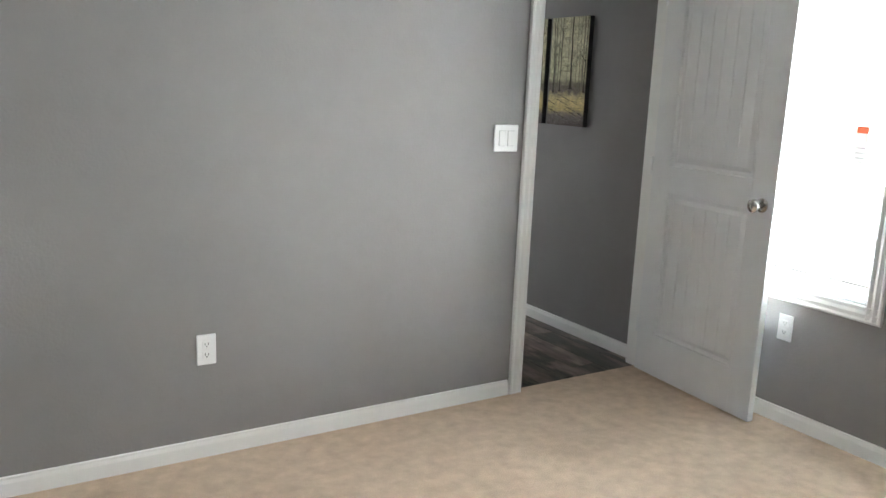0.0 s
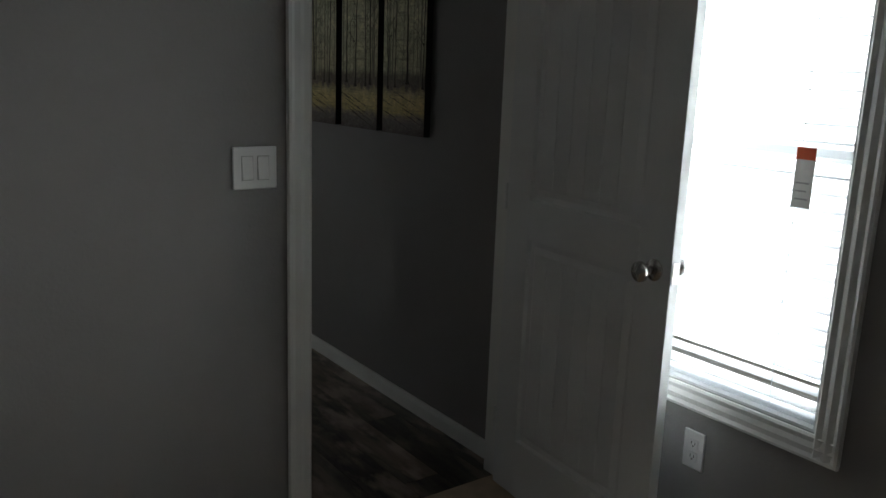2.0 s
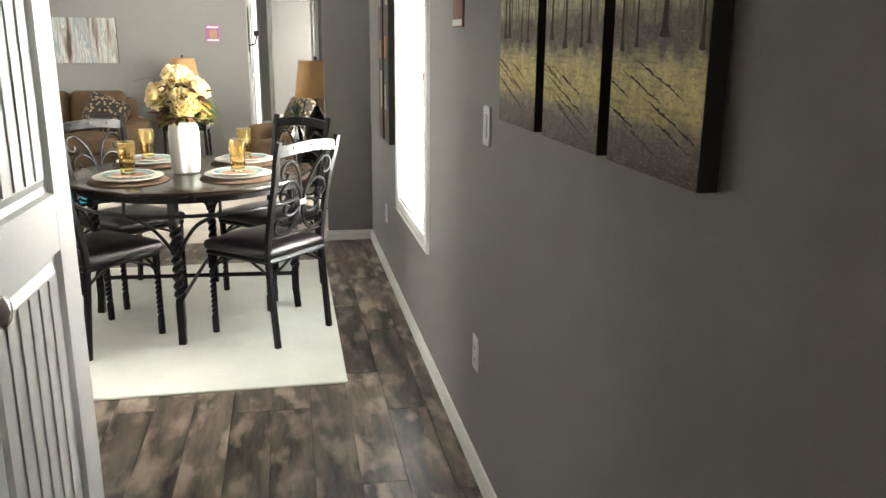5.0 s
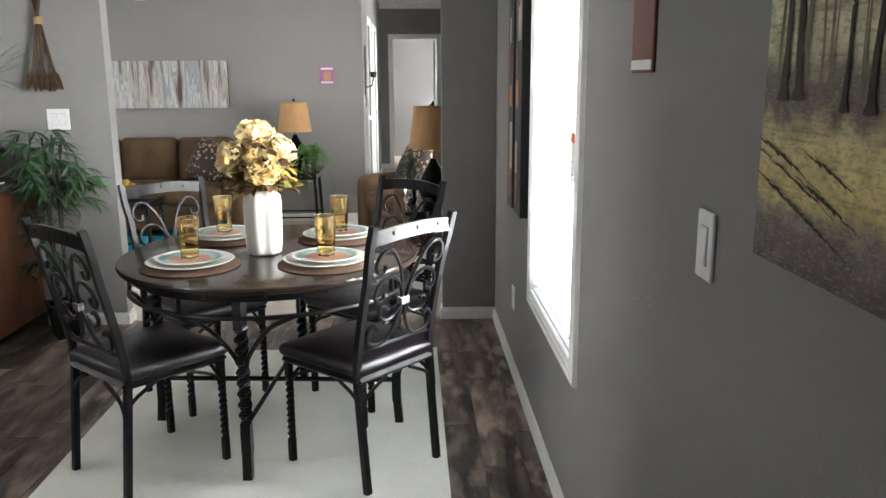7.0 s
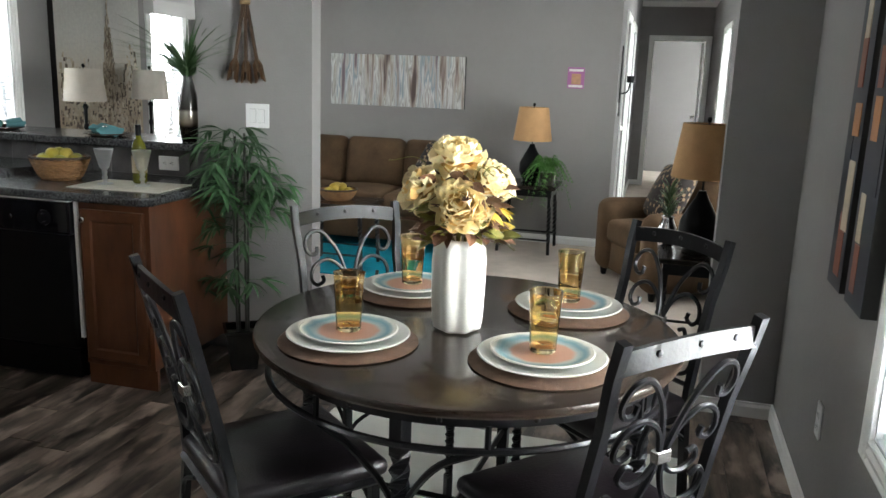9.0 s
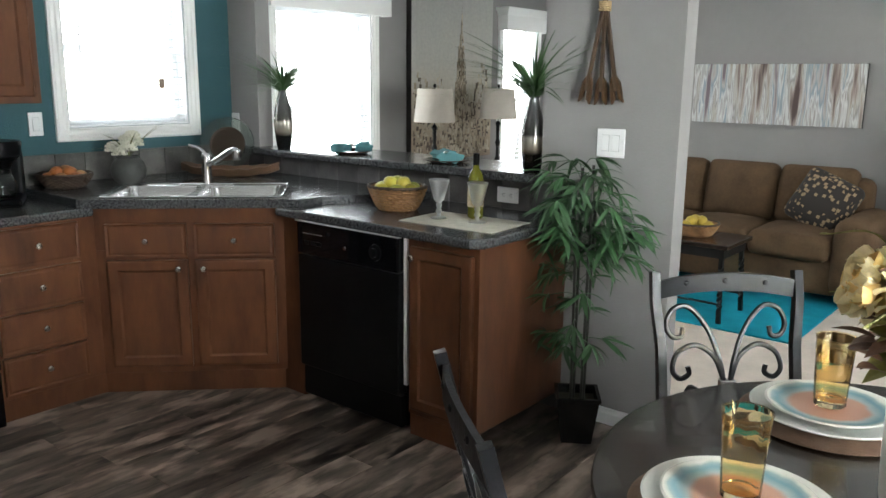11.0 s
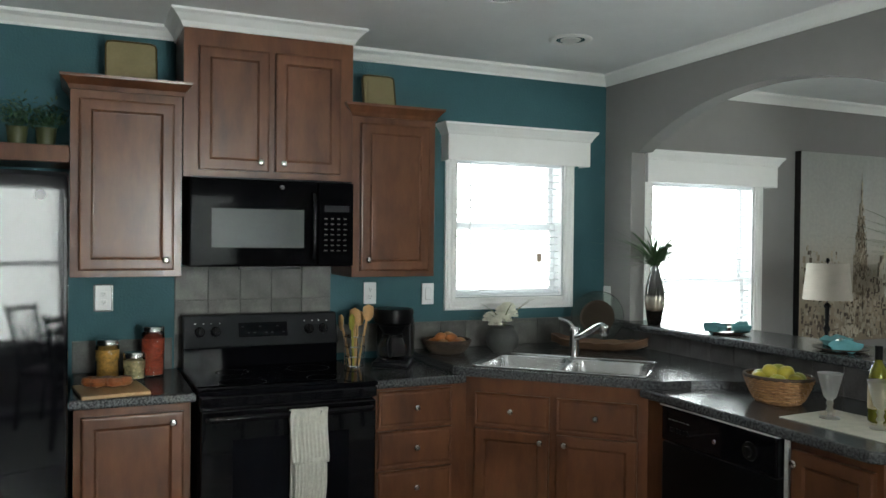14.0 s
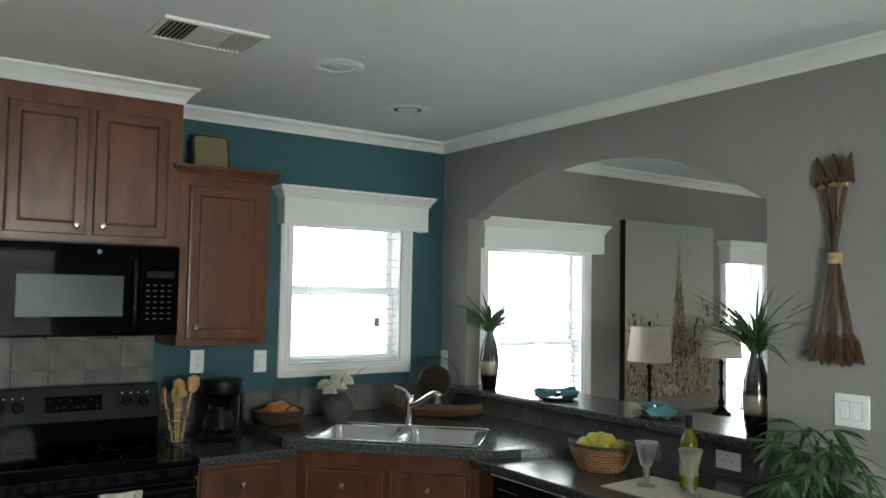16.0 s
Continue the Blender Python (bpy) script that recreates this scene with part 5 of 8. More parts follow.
    scrolls = [
        [(0.008, 0.42), (0.02, 0.58), (0.05, 0.78), (0.10, 0.93), (0.145, 0.92), (0.165, 0.82), (0.15, 0.74), (0.125, 0.74), (0.12, 0.80)],
        [(0.010, 0.45), (0.035, 0.60), (0.085, 0.68), (0.135, 0.63), (0.15, 0.52), (0.13, 0.46), (0.105, 0.49), (0.108, 0.54)],
        [(0.008, 0.40), (0.018, 0.26), (0.05, 0.10), (0.10, 0.04), (0.15, 0.08), (0.162, 0.18), (0.14, 0.24), (0.118, 0.20)],
        [(0.010, 0.38), (0.04, 0.29), (0.085, 0.27), (0.115, 0.33), (0.105, 0.40), (0.085, 0.385)],
    ]
    for pts in scrolls:
        for s in (-1, 1):
            b = tube(spline([(s * u, back_y(z0 + dz * v) - 0.012, z0 + dz * v) for u, v in pts], 5), 0.0075, 6)
            part("scroll", b, IRON, c, smooth=True)
    part("clasp", box(-0.022, 0.022, back_y(0.695) - 0.024, back_y(0.695) - 0.001, 0.68, 0.71, 0.003), NICKEL, c, "silvery clasp binding the scrolls")
    c.scale = (1, 1, 0.977)
    return c


def facing(x, y, dx, dy):
    return pose(x, y, RUGZ, rz=math.degrees(math.atan2(-dx, dy)))


chair = dining_chair(facing(2.795, 7.365, -0.73, 0.68))
for x, y, dx, dy in ((1.998, 7.362, 0.66, 0.75), (2.80, 8.06, -0.68, -0.73), (2.03, 8.06, 0.70, -0.71)):
    copy_thing(chair, facing(x, y, dx, dy))

# place settings
CHARGER = material("brown_woven_placemat", (0.10, 0.055, 0.032), 0.85, vary=0.3, scale=30, bump=1.0, bump_scale=200)
STONEWARE = material("cream_stoneware", (0.62, 0.62, 0.56), 0.25, vary=0.06, scale=10)


def glazed():
    """Stoneware with a terracotta middle and a teal band, by distance from the middle."""
    m = material("teal_terracotta_glaze", (0.5, 0.5, 0.5), 0.2)
    n, l = m.node_tree.nodes, m.node_tree.links
    tc, ln, ra, no = n.new("ShaderNodeTexCoord"), n.new("ShaderNodeVectorMath"), n.new("ShaderNodeValToRGB"), n.new("ShaderNodeTexNoise")
    ln.operation = 'LENGTH'
    no.inputs["Scale"].default_value = 25
    ad = n.new("ShaderNodeMath")
    ad.operation = 'MULTIPLY_ADD'
    ad.inputs[1].default_value = 0.018
    l.new(tc.outputs["Object"], ln.inputs[0])
    l.new(tc.outputs["Object"], no.inputs["Vector"])
    l.new(no.outputs[0], ad.inputs[0])
    l.new(ln.outputs["Value"], ad.inputs[2])
    l.new(ad.outputs[0], ra.inputs[0])
    e = ra.color_ramp.elements
    e[0].position, e[0].color = 0.0, (0.40, 0.19, 0.12, 1)
    e[1].position, e[1].color = 0.084, (0.42, 0.23, 0.16, 1)
    for p, c in ((0.096, (0.30, 0.36, 0.34, 1)), (0.115, (0.13, 0.25, 0.28, 1)), (0.127, (0.28, 0.36, 0.35, 1)), (0.131, (0.6, 0.6, 0.53, 1))):
        q = e.new(p)
        q.color = c
    l.new(ra.outputs[0], n["Principled BSDF"].inputs["Base Color"])
    return m


GLAZE = glazed()
AMBER = glass("amber_glass", (1.0, 0.82, 0.50), 0.02)
TOPZ = RUGZ + 0.75
first = {}
for i, (dx, dy) in enumerate(((0.26, -0.27), (-0.25, -0.285), (0.27, 0.22), (-0.24, 0.24))):
    x, y = TC[0] + dx, TC[1] + dy
    items = (("charger", 0.0, "round brown woven charger on the table", "placemat"), ("dinner_plate", 0.009, "cream stoneware dinner plate on a charger", "plate"),
             ("salad_plate", 0.024, "teal-rimmed salad plate with terracotta middle", "plate"), ("tumbler", 0.034, "embossed amber glass tumbler on a plate", "glass"))
    for nm, z, lab, cat in items:
        if nm in first:
            copy_thing(first[nm], pose(x, y, TOPZ + z + 0.0005, rz=37 * i))
            continue
        if nm == "charger":
            b = lathe([(0.0, 0.0), (0.178, 0.0), (0.185, 0.004), (0.178, 0.008), (0.0, 0.008)], 48)
            o = solid(nm, b, CHARGER, lab, cat, "thing", True, pose(x, y, TOPZ + 0.0005), "place settings")
        elif nm == "dinner_plate":
            b = lathe([(0.0, 0.0), (0.10, 0.0), (0.118, 0.006), (0.160, 0.016), (0.163, 0.019), (0.159, 0.021), (0.118, 0.011), (0.10, 0.008), (0.0, 0.007)], 56)
            o = solid(nm, b, STONEWARE, lab, cat, "thing", True, pose(x, y, TOPZ + z), "place settings")
        elif nm == "salad_plate":
            b = lathe([(0.0, 0.0), (0.083, 0.0), (0.10, 0.004), (0.128, 0.012), (0.131, 0.014), (0.127, 0.016), (0.10, 0.009), (0.083, 0.007), (0.0, 0.0065)], 56)
            o = solid(nm, b, GLAZE, lab, cat, "thing", True, pose(x, y, TOPZ + z), "place settings")
        else:
            b = lathe([(0.0, 0.0), (0.030, 0.0), (0.033, 0.003), (0.0355, 0.06), (0.041, 0.153), (0.0425, 0.155), (0.0395, 0.153), (0.033, 0.06), (0.030, 0.016), (0.0, 0.013)], 40, lobes=10, depth=0.022)
            o = solid(nm, b, AMBER, lab, cat, "thing", True, pose(x, y, TOPZ + z), "place settings")
        first[nm] = o


# ---- vase of peonies ----
PETAL = material("cream_silk_petal", (0.90, 0.77, 0.48), 0.75, vary=0.25, scale=14, random_tint=0.12)
PETAL_PALE = material("pale_silk_petal", (0.90, 0.82, 0.60), 0.75, vary=0.2, scale=14)
LEAF_OLIVE = material("olive_leaf", (0.16, 0.15, 0.03), 0.6, vary=0.5, scale=12)
LEAF_BROWN = material("brown_autumn_leaf", (0.11, 0.05, 0.025), 0.6, vary=0.5, scale=12)
LEAF_YELLOW = material("yellow_autumn_leaf", (0.42, 0.30, 0.04), 0.6, vary=0.3, scale=12)
VASE_WHITE = material("white_ceramic", (0.66, 0.65, 0.61), 0.28, vary=0.05)
# gold of the heart, also the shade painted deep between peony petals
PETAL_CORE_SHADE = material("golden_petal_core_and_shade", (0.70, 0.45, 0.15), 0.75, vary=0.3, scale=14)
for _m in (PETAL, PETAL_PALE, PETAL_CORE_SHADE):
    _n, _l = _m.node_tree.nodes, _m.node_tree.links
    _tr, _mx = _n.new("ShaderNodeBsdfTranslucent"), _n.new("ShaderNodeMixShader")
    _tr.inputs[0].default_value, _mx.inputs[0].default_value = (0.95, 0.84, 0.5, 1), 0.18
    _l.new(_n["Principled BSDF"].outputs[0], _mx.inputs[1])
    _l.new(_tr.outputs[0], _mx.inputs[2])
    _l.new(_mx.outputs[0], _n["Material Output"].inputs["Surface"])
rnd = random.Random(7)


def petal(b, m, w, l, cup, phase):
    """A broad, cupped petal with a frilled rim that grows along +z from the origin; +y is its outer side."""
    rows, across = [], 8
    for i in range(6):
        t = i / 5
        half = w / 2 * (0.34 + 0.66 * math.sin(math.pi * t * 0.58) ** 0.75)
        row = []
        for k in range(across + 1):
            u = 2 * k / across - 1
            frill = l * t ** 2 * (0.13 * math.sin(u * 4.2 + phase) + 0.05 * math.sin(u * 7 + 2.3 * phase))
            out = l * (0.36 * math.sin(t * 2.3) - 0.10 * t * t) - cup * w * u * u * (0.5 - 0.25 * t) + frill
            up = l * t * (1 - 0.34 * t * t * u * u) + 0.25 * frill
            row.append(b.verts.new(m @ Vector((half * u, out, up))))
        rows.append(row)
    for p, q in zip(rows, rows[1:]):
        for k in range(across):
            f = b.faces.new((p[k], p[k + 1], q[k + 1], q[k]))
            # inner rows take the second material, which carries the peonies' painted inner shade
            f.material_index = 1 if any(p is rows[j] for j in (0, 1, 2)) else 0


def peony(b, at, way, size):
    """A full double bloom: a tight golden heart in ring upon ring of frilled petals."""
    turn = Vector(way).to_track_quat('Z', 'Y').to_matrix().to_4x4()
    base = Matrix.Translation(at) @ turn
    rings = ((6, 4, 0.40, 0.38), (8, 14, 0.52, 0.46), (9, 27, 0.62, 0.56), (10, 42, 0.70, 0.66), (10, 58, 0.78, 0.76), (9, 76, 0.84, 0.84), (8, 98, 0.82, 0.88))
    for layer, (n, open_, l, w) in enumerate(rings):
        for i in range(n):
            a = 360 * i / n + layer * 27 + rnd.uniform(-14, 14)
            m = base @ pose(0, 0, 0, rz=a) @ pose(0, 0.03 * size * min(layer, 3), -0.035 * layer * size, rx=-(open_ + rnd.uniform(-11, 11)), rz=rnd.uniform(-15, 15))
            before = len(b.faces)
            petal(b, m, w * size * rnd.uniform(0.8, 1.15), l * size * rnd.uniform(0.82, 1.08), 0.6, rnd.uniform(0, 6.28))
            if layer < 1 or rnd.random() < 0.10:
                b.faces.ensure_lookup_table()
                for f in b.faces[before:]:
                    f.material_index = 1


def leaf_blade(b, m, l, w, droop=0.3, fold=0.25, n=5):
    """A pointed leaf along +y that droops and folds along its rib."""
    prev = None
    for i in range(n + 1):
        t = i / n
        half = w * math.sin(math.pi * min(0.08 + 0.92 * t, 1.0)) ** 0.8 / 2 if i < n else 0.0005
        z = -droop * l * t * t
        row = [b.verts.new(m @ Vector((s * half, l * t, z + (fold * half if s else 0)))) for s in (-1, 0, 1)]
        if prev:
            for k in (0, 1):
                b.faces.new((prev[k], prev[k + 1], row[k + 1], row[k]))
        prev = row


def flower_vase():
    v = thing("flower_vase", pose(2.40, 7.675, TOPZ), "white ribbed ceramic vase of cream silk peonies", "vase")
    b = lathe([(0.0, 0.0), (0.05, 0.0), (0.063, 0.008), (0.067, 0.03), (0.070, 0.10), (0.0715, 0.2), (0.068, 0.238), (0.056, 0.255), (0.042, 0.259), (0.038, 0.25), (0.038, 0.20), (0.0, 0.19)], 96, lobes=7, depth=0.075)
    part("vase", b, VASE_WHITE, v, "white ribbed ceramic", smooth=True)
    blooms = [((-0.01, -0.03, 0.50), (0.0, -0.35, 1), 0.10), ((-0.115, -0.05, 0.40), (-0.8, -0.5, 0.5), 0.098), ((0.02, -0.10, 0.37), (0.1, -0.95, 0.4), 0.102), ((0.085, -0.02, 0.44), (0.7, -0.35, 0.7), 0.085),
              ((0.10, 0.05, 0.42), (0.8, 0.4, 0.5), 0.08), ((-0.05, 0.09, 0.44), (-0.3, 0.8, 0.6), 0.09), ((0.07, -0.07, 0.345), (0.8, -0.7, 0.1), 0.06), ((-0.12, 0.06, 0.37), (-0.8, 0.5, 0.3), 0.08)]
    for at, way, size in blooms:
        b = bmesh.new()
        peony(b, at, way, size * 0.82)
        fl = part("peony", b, [PETAL if size > 0.09 else PETAL_PALE, PETAL_CORE_SHADE], v, "cream peony bloom", smooth=True)
        part("stem", tube(spline([(at[0] * 0.1, at[1] * 0.1, 0.2), (at[0] * 0.5, at[1] * 0.5, 0.3), at], 4), 0.003, 5), LEAF_OLIVE, fl)
    for mat, lab, n, zr in ((LEAF_OLIVE, "olive foliage", 34, (0.25, 0.36)), (LEAF_BROWN, "brown foliage", 120, (0.25, 0.44)), (LEAF_YELLOW, "yellow foliage", 16, (0.24, 0.36))):
        b = bmesh.new()
        for i in range(n):
            a = rnd.uniform(0, 360) if mat is not LEAF_YELLOW else rnd.uniform(-130, -40)
            m = pose(0.02 * math.cos(i), 0.02 * math.sin(i), rnd.uniform(*zr), rz=a) @ pose(0, rnd.uniform(0.02, 0.10), 0, rx=rnd.uniform(-20, 45), ry=rnd.uniform(-40, 40))
            leaf_blade(b, m, rnd.uniform(0.045, 0.07), rnd.uniform(0.025, 0.042), rnd.uniform(0.1, 0.6))
        part("foliage", b, mat, v, lab)
    for i in range(9):
        a = rnd.uniform(-70, 70) if i < 6 else rnd.uniform(100, 250)
        ca, sa = math.cos(radians(a)), math.sin(radians(a))
        r = rnd.uniform(0.15, 0.24)
        top = rnd.uniform(0.22, 0.55)
        pts = spline([(0.02 * ca, 0.02 * sa, 0.25), (0.5 * r * ca, 0.5 * r * sa, 0.25 + (top - 0.2) * 0.8), (r * ca, r * sa, top)], 6)
        b = tube(pts, 0.0013, 4)
        for p in pts[5::2]:
            leaf_blade(b, Matrix.Translation(p) @ pose(0, 0, 0, rx=rnd.uniform(-40, 40), rz=rnd.uniform(0, 360)), 0.018, 0.008, 0.2, n=3)
        part("trailing_sprig", b, LEAF_OLIVE, v)


flower_vase()

# ---- pictures ----
def painted(name, stops, axis=2, wobble=0.15, grain=(6, 6, 6), grain_scale=4.0, strength=0.5, rough=0.55):
    """Brushwork: colours by height over the canvas (0 to 1 of a unit box), broken up by noise."""
    m = material(name, (0.5, 0.5, 0.5), rough, bump=0.25, bump_scale=140)
    n, l = m.node_tree.nodes, m.node_tree.links
    tc, sep, no, mp, ra, ma = (n.new("ShaderNode" + k) for k in ("TexCoord", "SeparateXYZ", "TexNoise", "Mapping", "ValToRGB", "Math"))
    mp.inputs["Scale"].default_value = grain
    no.inputs["Scale"].default_value, no.inputs["Detail"].default_value = grain_scale, 6
    ma.operation = 'MULTIPLY_ADD'
    ma.inputs[1].default_value = wobble
    l.new(tc.outputs["Generated"], sep.inputs[0])
    l.new(tc.outputs["Generated"], mp.inputs[0])
    l.new(mp.outputs[0], no.inputs["Vector"])
    l.new(no.outputs[0], ma.inputs[0])
    off = n.new("ShaderNodeMath")
    off.operation = 'SUBTRACT'
    off.inputs[1].default_value = wobble / 2
    l.new(sep.outputs[axis], off.inputs[0])
    l.new(off.outputs[0], ma.inputs[2])
    l.new(ma.outputs[0], ra.inputs[0])
    e = ra.color_ramp.elements
    e[0].position, e[0].color = stops[0][0], (*stops[0][1], 1)
    e[1].position, e[1].color = stops[-1][0], (*stops[-1][1], 1)
    for p, c in stops[1:-1]:
        q = e.new(p)
        q.color = (*c, 1)
    fine, fr, hs = n.new("ShaderNodeTexNoise"), n.new("ShaderNodeMapRange"), n.new("ShaderNodeHueSaturation")
    fine.inputs["Scale"].default_value, fine.inputs["Detail"].default_value = 38, 4
    fr.inputs[1].default_value, fr.inputs[2].default_value, fr.inputs[3].default_value, fr.inputs[4].default_value = 0.35, 0.65, 1 - strength, 1 + strength
    l.new(tc.outputs["Object"], fine.inputs["Vector"])
    l.new(fine.outputs[0], fr.inputs[0])
    l.new(fr.outputs[0], hs.inputs["Value"])
    l.new(ra.outputs[0], hs.inputs["Color"])
    l.new(hs.outputs[0], n["Principled BSDF"].inputs["Base Color"])
    return m


def dabbed(m, amount):
    """Break a painting up into slanting dabs of darker and paler paint."""
    n, l = m.node_tree.nodes, m.node_tree.links
    shader = n["Principled BSDF"].inputs["Base Color"]
    colour = shader.links[0].from_socket
    tc = n.new("ShaderNodeTexCoord")
    for scale, (lo, hi), tint, k in (((95, 95, 230), (0.50, 0.62), (0.09, 0.07, 0.065), 0.6 * amount), ((110, 110, 260), (0.54, 0.64), (0.46, 0.42, 0.37), 0.5 * amount), ((9, 9, 120), (0.56, 0.68), (0.14, 0.11, 0.095), 0.7 * amount)):
        mp, no, mr, mx = (n.new("ShaderNode" + q) for q in ("Mapping", "TexNoise", "MapRange", "Mix"))
        mp.inputs["Scale"].default_value = scale
        mp.inputs["Rotation"].default_value = (0, radians(16), 0)
        mp.inputs["Location"].default_value = (scale[0], 0, scale[2])
        no.inputs["Scale"].default_value, no.inputs["Detail"].default_value = 1.0, 4
        mr.inputs[1].default_value, mr.inputs[2].default_value, mr.inputs[4].default_value = lo, hi, k
        mx.data_type = 'RGBA'
        mx.inputs["B"].default_value = (*tint, 1)
        l.new(tc.outputs["Object"], mp.inputs[0])
        l.new(mp.outputs[0], no.inputs["Vector"])
        l.new(no.outputs[0], mr.inputs[0])
        l.new(mr.outputs[0], mx.inputs["Factor"])
        l.new(colour, mx.inputs["A"])
        colour = mx.outputs["Result"]
    l.new(colour, shader)


FOREST = painted("forest_painting", [(0.0, (0.10, 0.08, 0.078)), (0.08, (0.19, 0.16, 0.15)), (0.12, (0.34, 0.28, 0.19)), (0.16, (0.62, 0.50, 0.20)), (0.25, (0.68, 0.56, 0.26)), (0.29, (0.48, 0.40, 0.22)), (0.32, (0.18, 0.145, 0.12)), (0.38, (0.20, 0.17, 0.13)), (0.44, (0.58, 0.55, 0.34)), (0.78, (0.78, 0.74, 0.49)), (1.0, (0.60, 0.57, 0.38))], 2, 0.12, (3, 1, 8), 2.4, 0.2)
dabbed(FOREST, 0.62)
FOREST.node_tree.nodes["Principled BSDF"].inputs["Specular IOR Level"].default_value = 0.2
FAR_TRUNK = material("brown_trunk_paint", (0.20, 0.175, 0.13), 0.55, vary=0.4, scale=20, spec=0.2)
TRUNK_PAINT = material("dark_trunk_paint", (0.066, 0.054, 0.044), 0.6, vary=0.4, scale=20, spec=0.15)
LEAF_PAINT = material("pale_leaf_paint", (0.44, 0.39, 0.2), 0.55, vary=0.5, scale=20)
# near-black canvas edge; on the forest canvases this colour stands in for shade
CANVAS_SIDE = material("dark_and_shaded_canvas_edge", (0.02, 0.018, 0.017), 0.7, vary=0.3, scale=20)


def flat_strokes(quads, y):
    """Thin raised strokes of paint, each laid over the last: corner lists in x, z at depth y."""
    b = bmesh.new()
    for i, q in enumerate(quads):
        b.faces.new([b.verts.new((x, y - 0.000005 * i, z)) for x, z in q])
    return b


def forest_canvas(y0, y1, seed):
    """Trunks over a leafy, sunlit path with long shadows and a dark, mottled foreground."""
    r = random.Random(seed)
    w, h = y1 - y0, 0.61
    o = thing("forest_canvas", pose(XE, y1, 1.225, rz=-90), "forest path canvas in browns and yellows", "painting", "three forest canvases")
    # shade on the wrapped painting's sides is put into the edge colour
    part("stretcher", box(0, w, -0.036, -0.006, 0, h), CANVAS_SIDE, o, "wrapped canvas edge with its shade put into a near-black colour")
    part("painted_face", box(0.0005, w - 0.0005, -0.0375, -0.036, 0.0005, h - 0.0005), FOREST, o)

    def inside(pts):
        return [(min(max(u, 0.001), w - 0.001), min(max(z, 0.002), h - 0.002)) for u, z in pts]

    def trunk(into, x, tw, zb, lean):
        n = 8
        for k in range(n):
            za, zc = zb + (h - zb) * k / n, zb + (h - zb) * (k + 1) / n
            ja, jc = lean * k / n + 0.002 * math.sin(k * 2 + x * 90), lean * (k + 1) / n + 0.002 * math.sin(k * 2 + 2 + x * 90)
            ta, tc2 = tw * (1 - 0.4 * k / n) * (1.35 if k == 0 else 1), tw * (1 - 0.4 * (k + 1) / n)
            into.append(inside(((x + ja - ta / 2, za), (x + ja + ta / 2, za), (x + jc + tc2 / 2, zc), (x + jc - tc2 / 2, zc))))
        for s in (-1, 1):
            into.append(inside(((x, zb + 0.02), (x + s * tw * 0.5, zb + 0.012), (x + s * tw * 1.25, zb - 0.004), (x, zb - 0.006))))
        for k in range(5):
            z, s, l = r.uniform(zb + 0.1, h - 0.05), r.choice((-1, 1)), r.uniform(0.02, 0.07)
            into.append(inside(((x, z), (x + s * l, z + l * 1.1), (x + s * l, z + l * 1.1 + 0.0015), (x, z + 0.004))))

    def fleck(into, x, z, s, flat=0.5, tilt=0.0):
        x = min(max(x, 0.012), w - 0.012)
        into.append(inside(((x - s, z + tilt * s), (x - 0.2 * s, z - flat * s), (x + s, z - tilt * s), (x + 0.3 * s, z + flat * s))))

    near, far, shade, pale = [], [], [], []
    for i in range(12):
        trunk(far, r.uniform(0.01, w - 0.01), r.uniform(0.003, 0.008), r.uniform(0.205, 0.235), r.uniform(-0.01, 0.01))
    for i in range(4):
        trunk(near, w * (i + r.uniform(0.15, 0.85)) / 4, r.uniform(0.007, 0.015), r.uniform(0.190, 0.215), r.uniform(-0.02, 0.02))
    for i in range(7):
        x, z, l = r.uniform(-0.06, w * 0.55), 0.075 + 0.12 * (i + r.random()) / 8, r.uniform(0.10, 0.28)
        for k in range(12):
            a, c = x + l * k / 12, x + l * (k + 1.15) / 12
            za, zc = z - 0.3 * (a - x) + r.uniform(-0.002, 0.002), z - 0.3 * (c - x) + r.uniform(-0.002, 0.002)
            t = r.uniform(0.0015, 0.006) * math.sin(math.pi * (k + 0.7) / 12.5)
            if c > 0.002 and a < w - 0.002:
                shade.append(inside(((a, za), (c, zc - 0.3 * t), (c, zc + t), (a, za + 0.6 * t))))
    for i in range(150):
        fleck((pale, far, pale)[i % 3], r.uniform(0, w), r.uniform(0.30, h), r.uniform(0.0015, 0.0035), 0.8, r.uniform(-0.4, 0.4))
    depth = -0.0379
    for name, quads, mat in (("far_trunk_brushwork", far, FAR_TRUNK), ("trunk_brushwork", near, TRUNK_PAINT), ("shadow_brushwork", shade, TRUNK_PAINT), ("leaf_brushwork", pale, LEAF_PAINT)):
        tagged(part(name, flat_strokes(quads, depth), mat, o), kind="stuff")
        depth -= 0.000005 * len(quads) + 0.0001


for y0, y1, sd in ((4.465, 4.785, 1), (4.835, 5.155, 2), (5.215, 5.525, 3)):
    forest_canvas(y0, y1, sd)

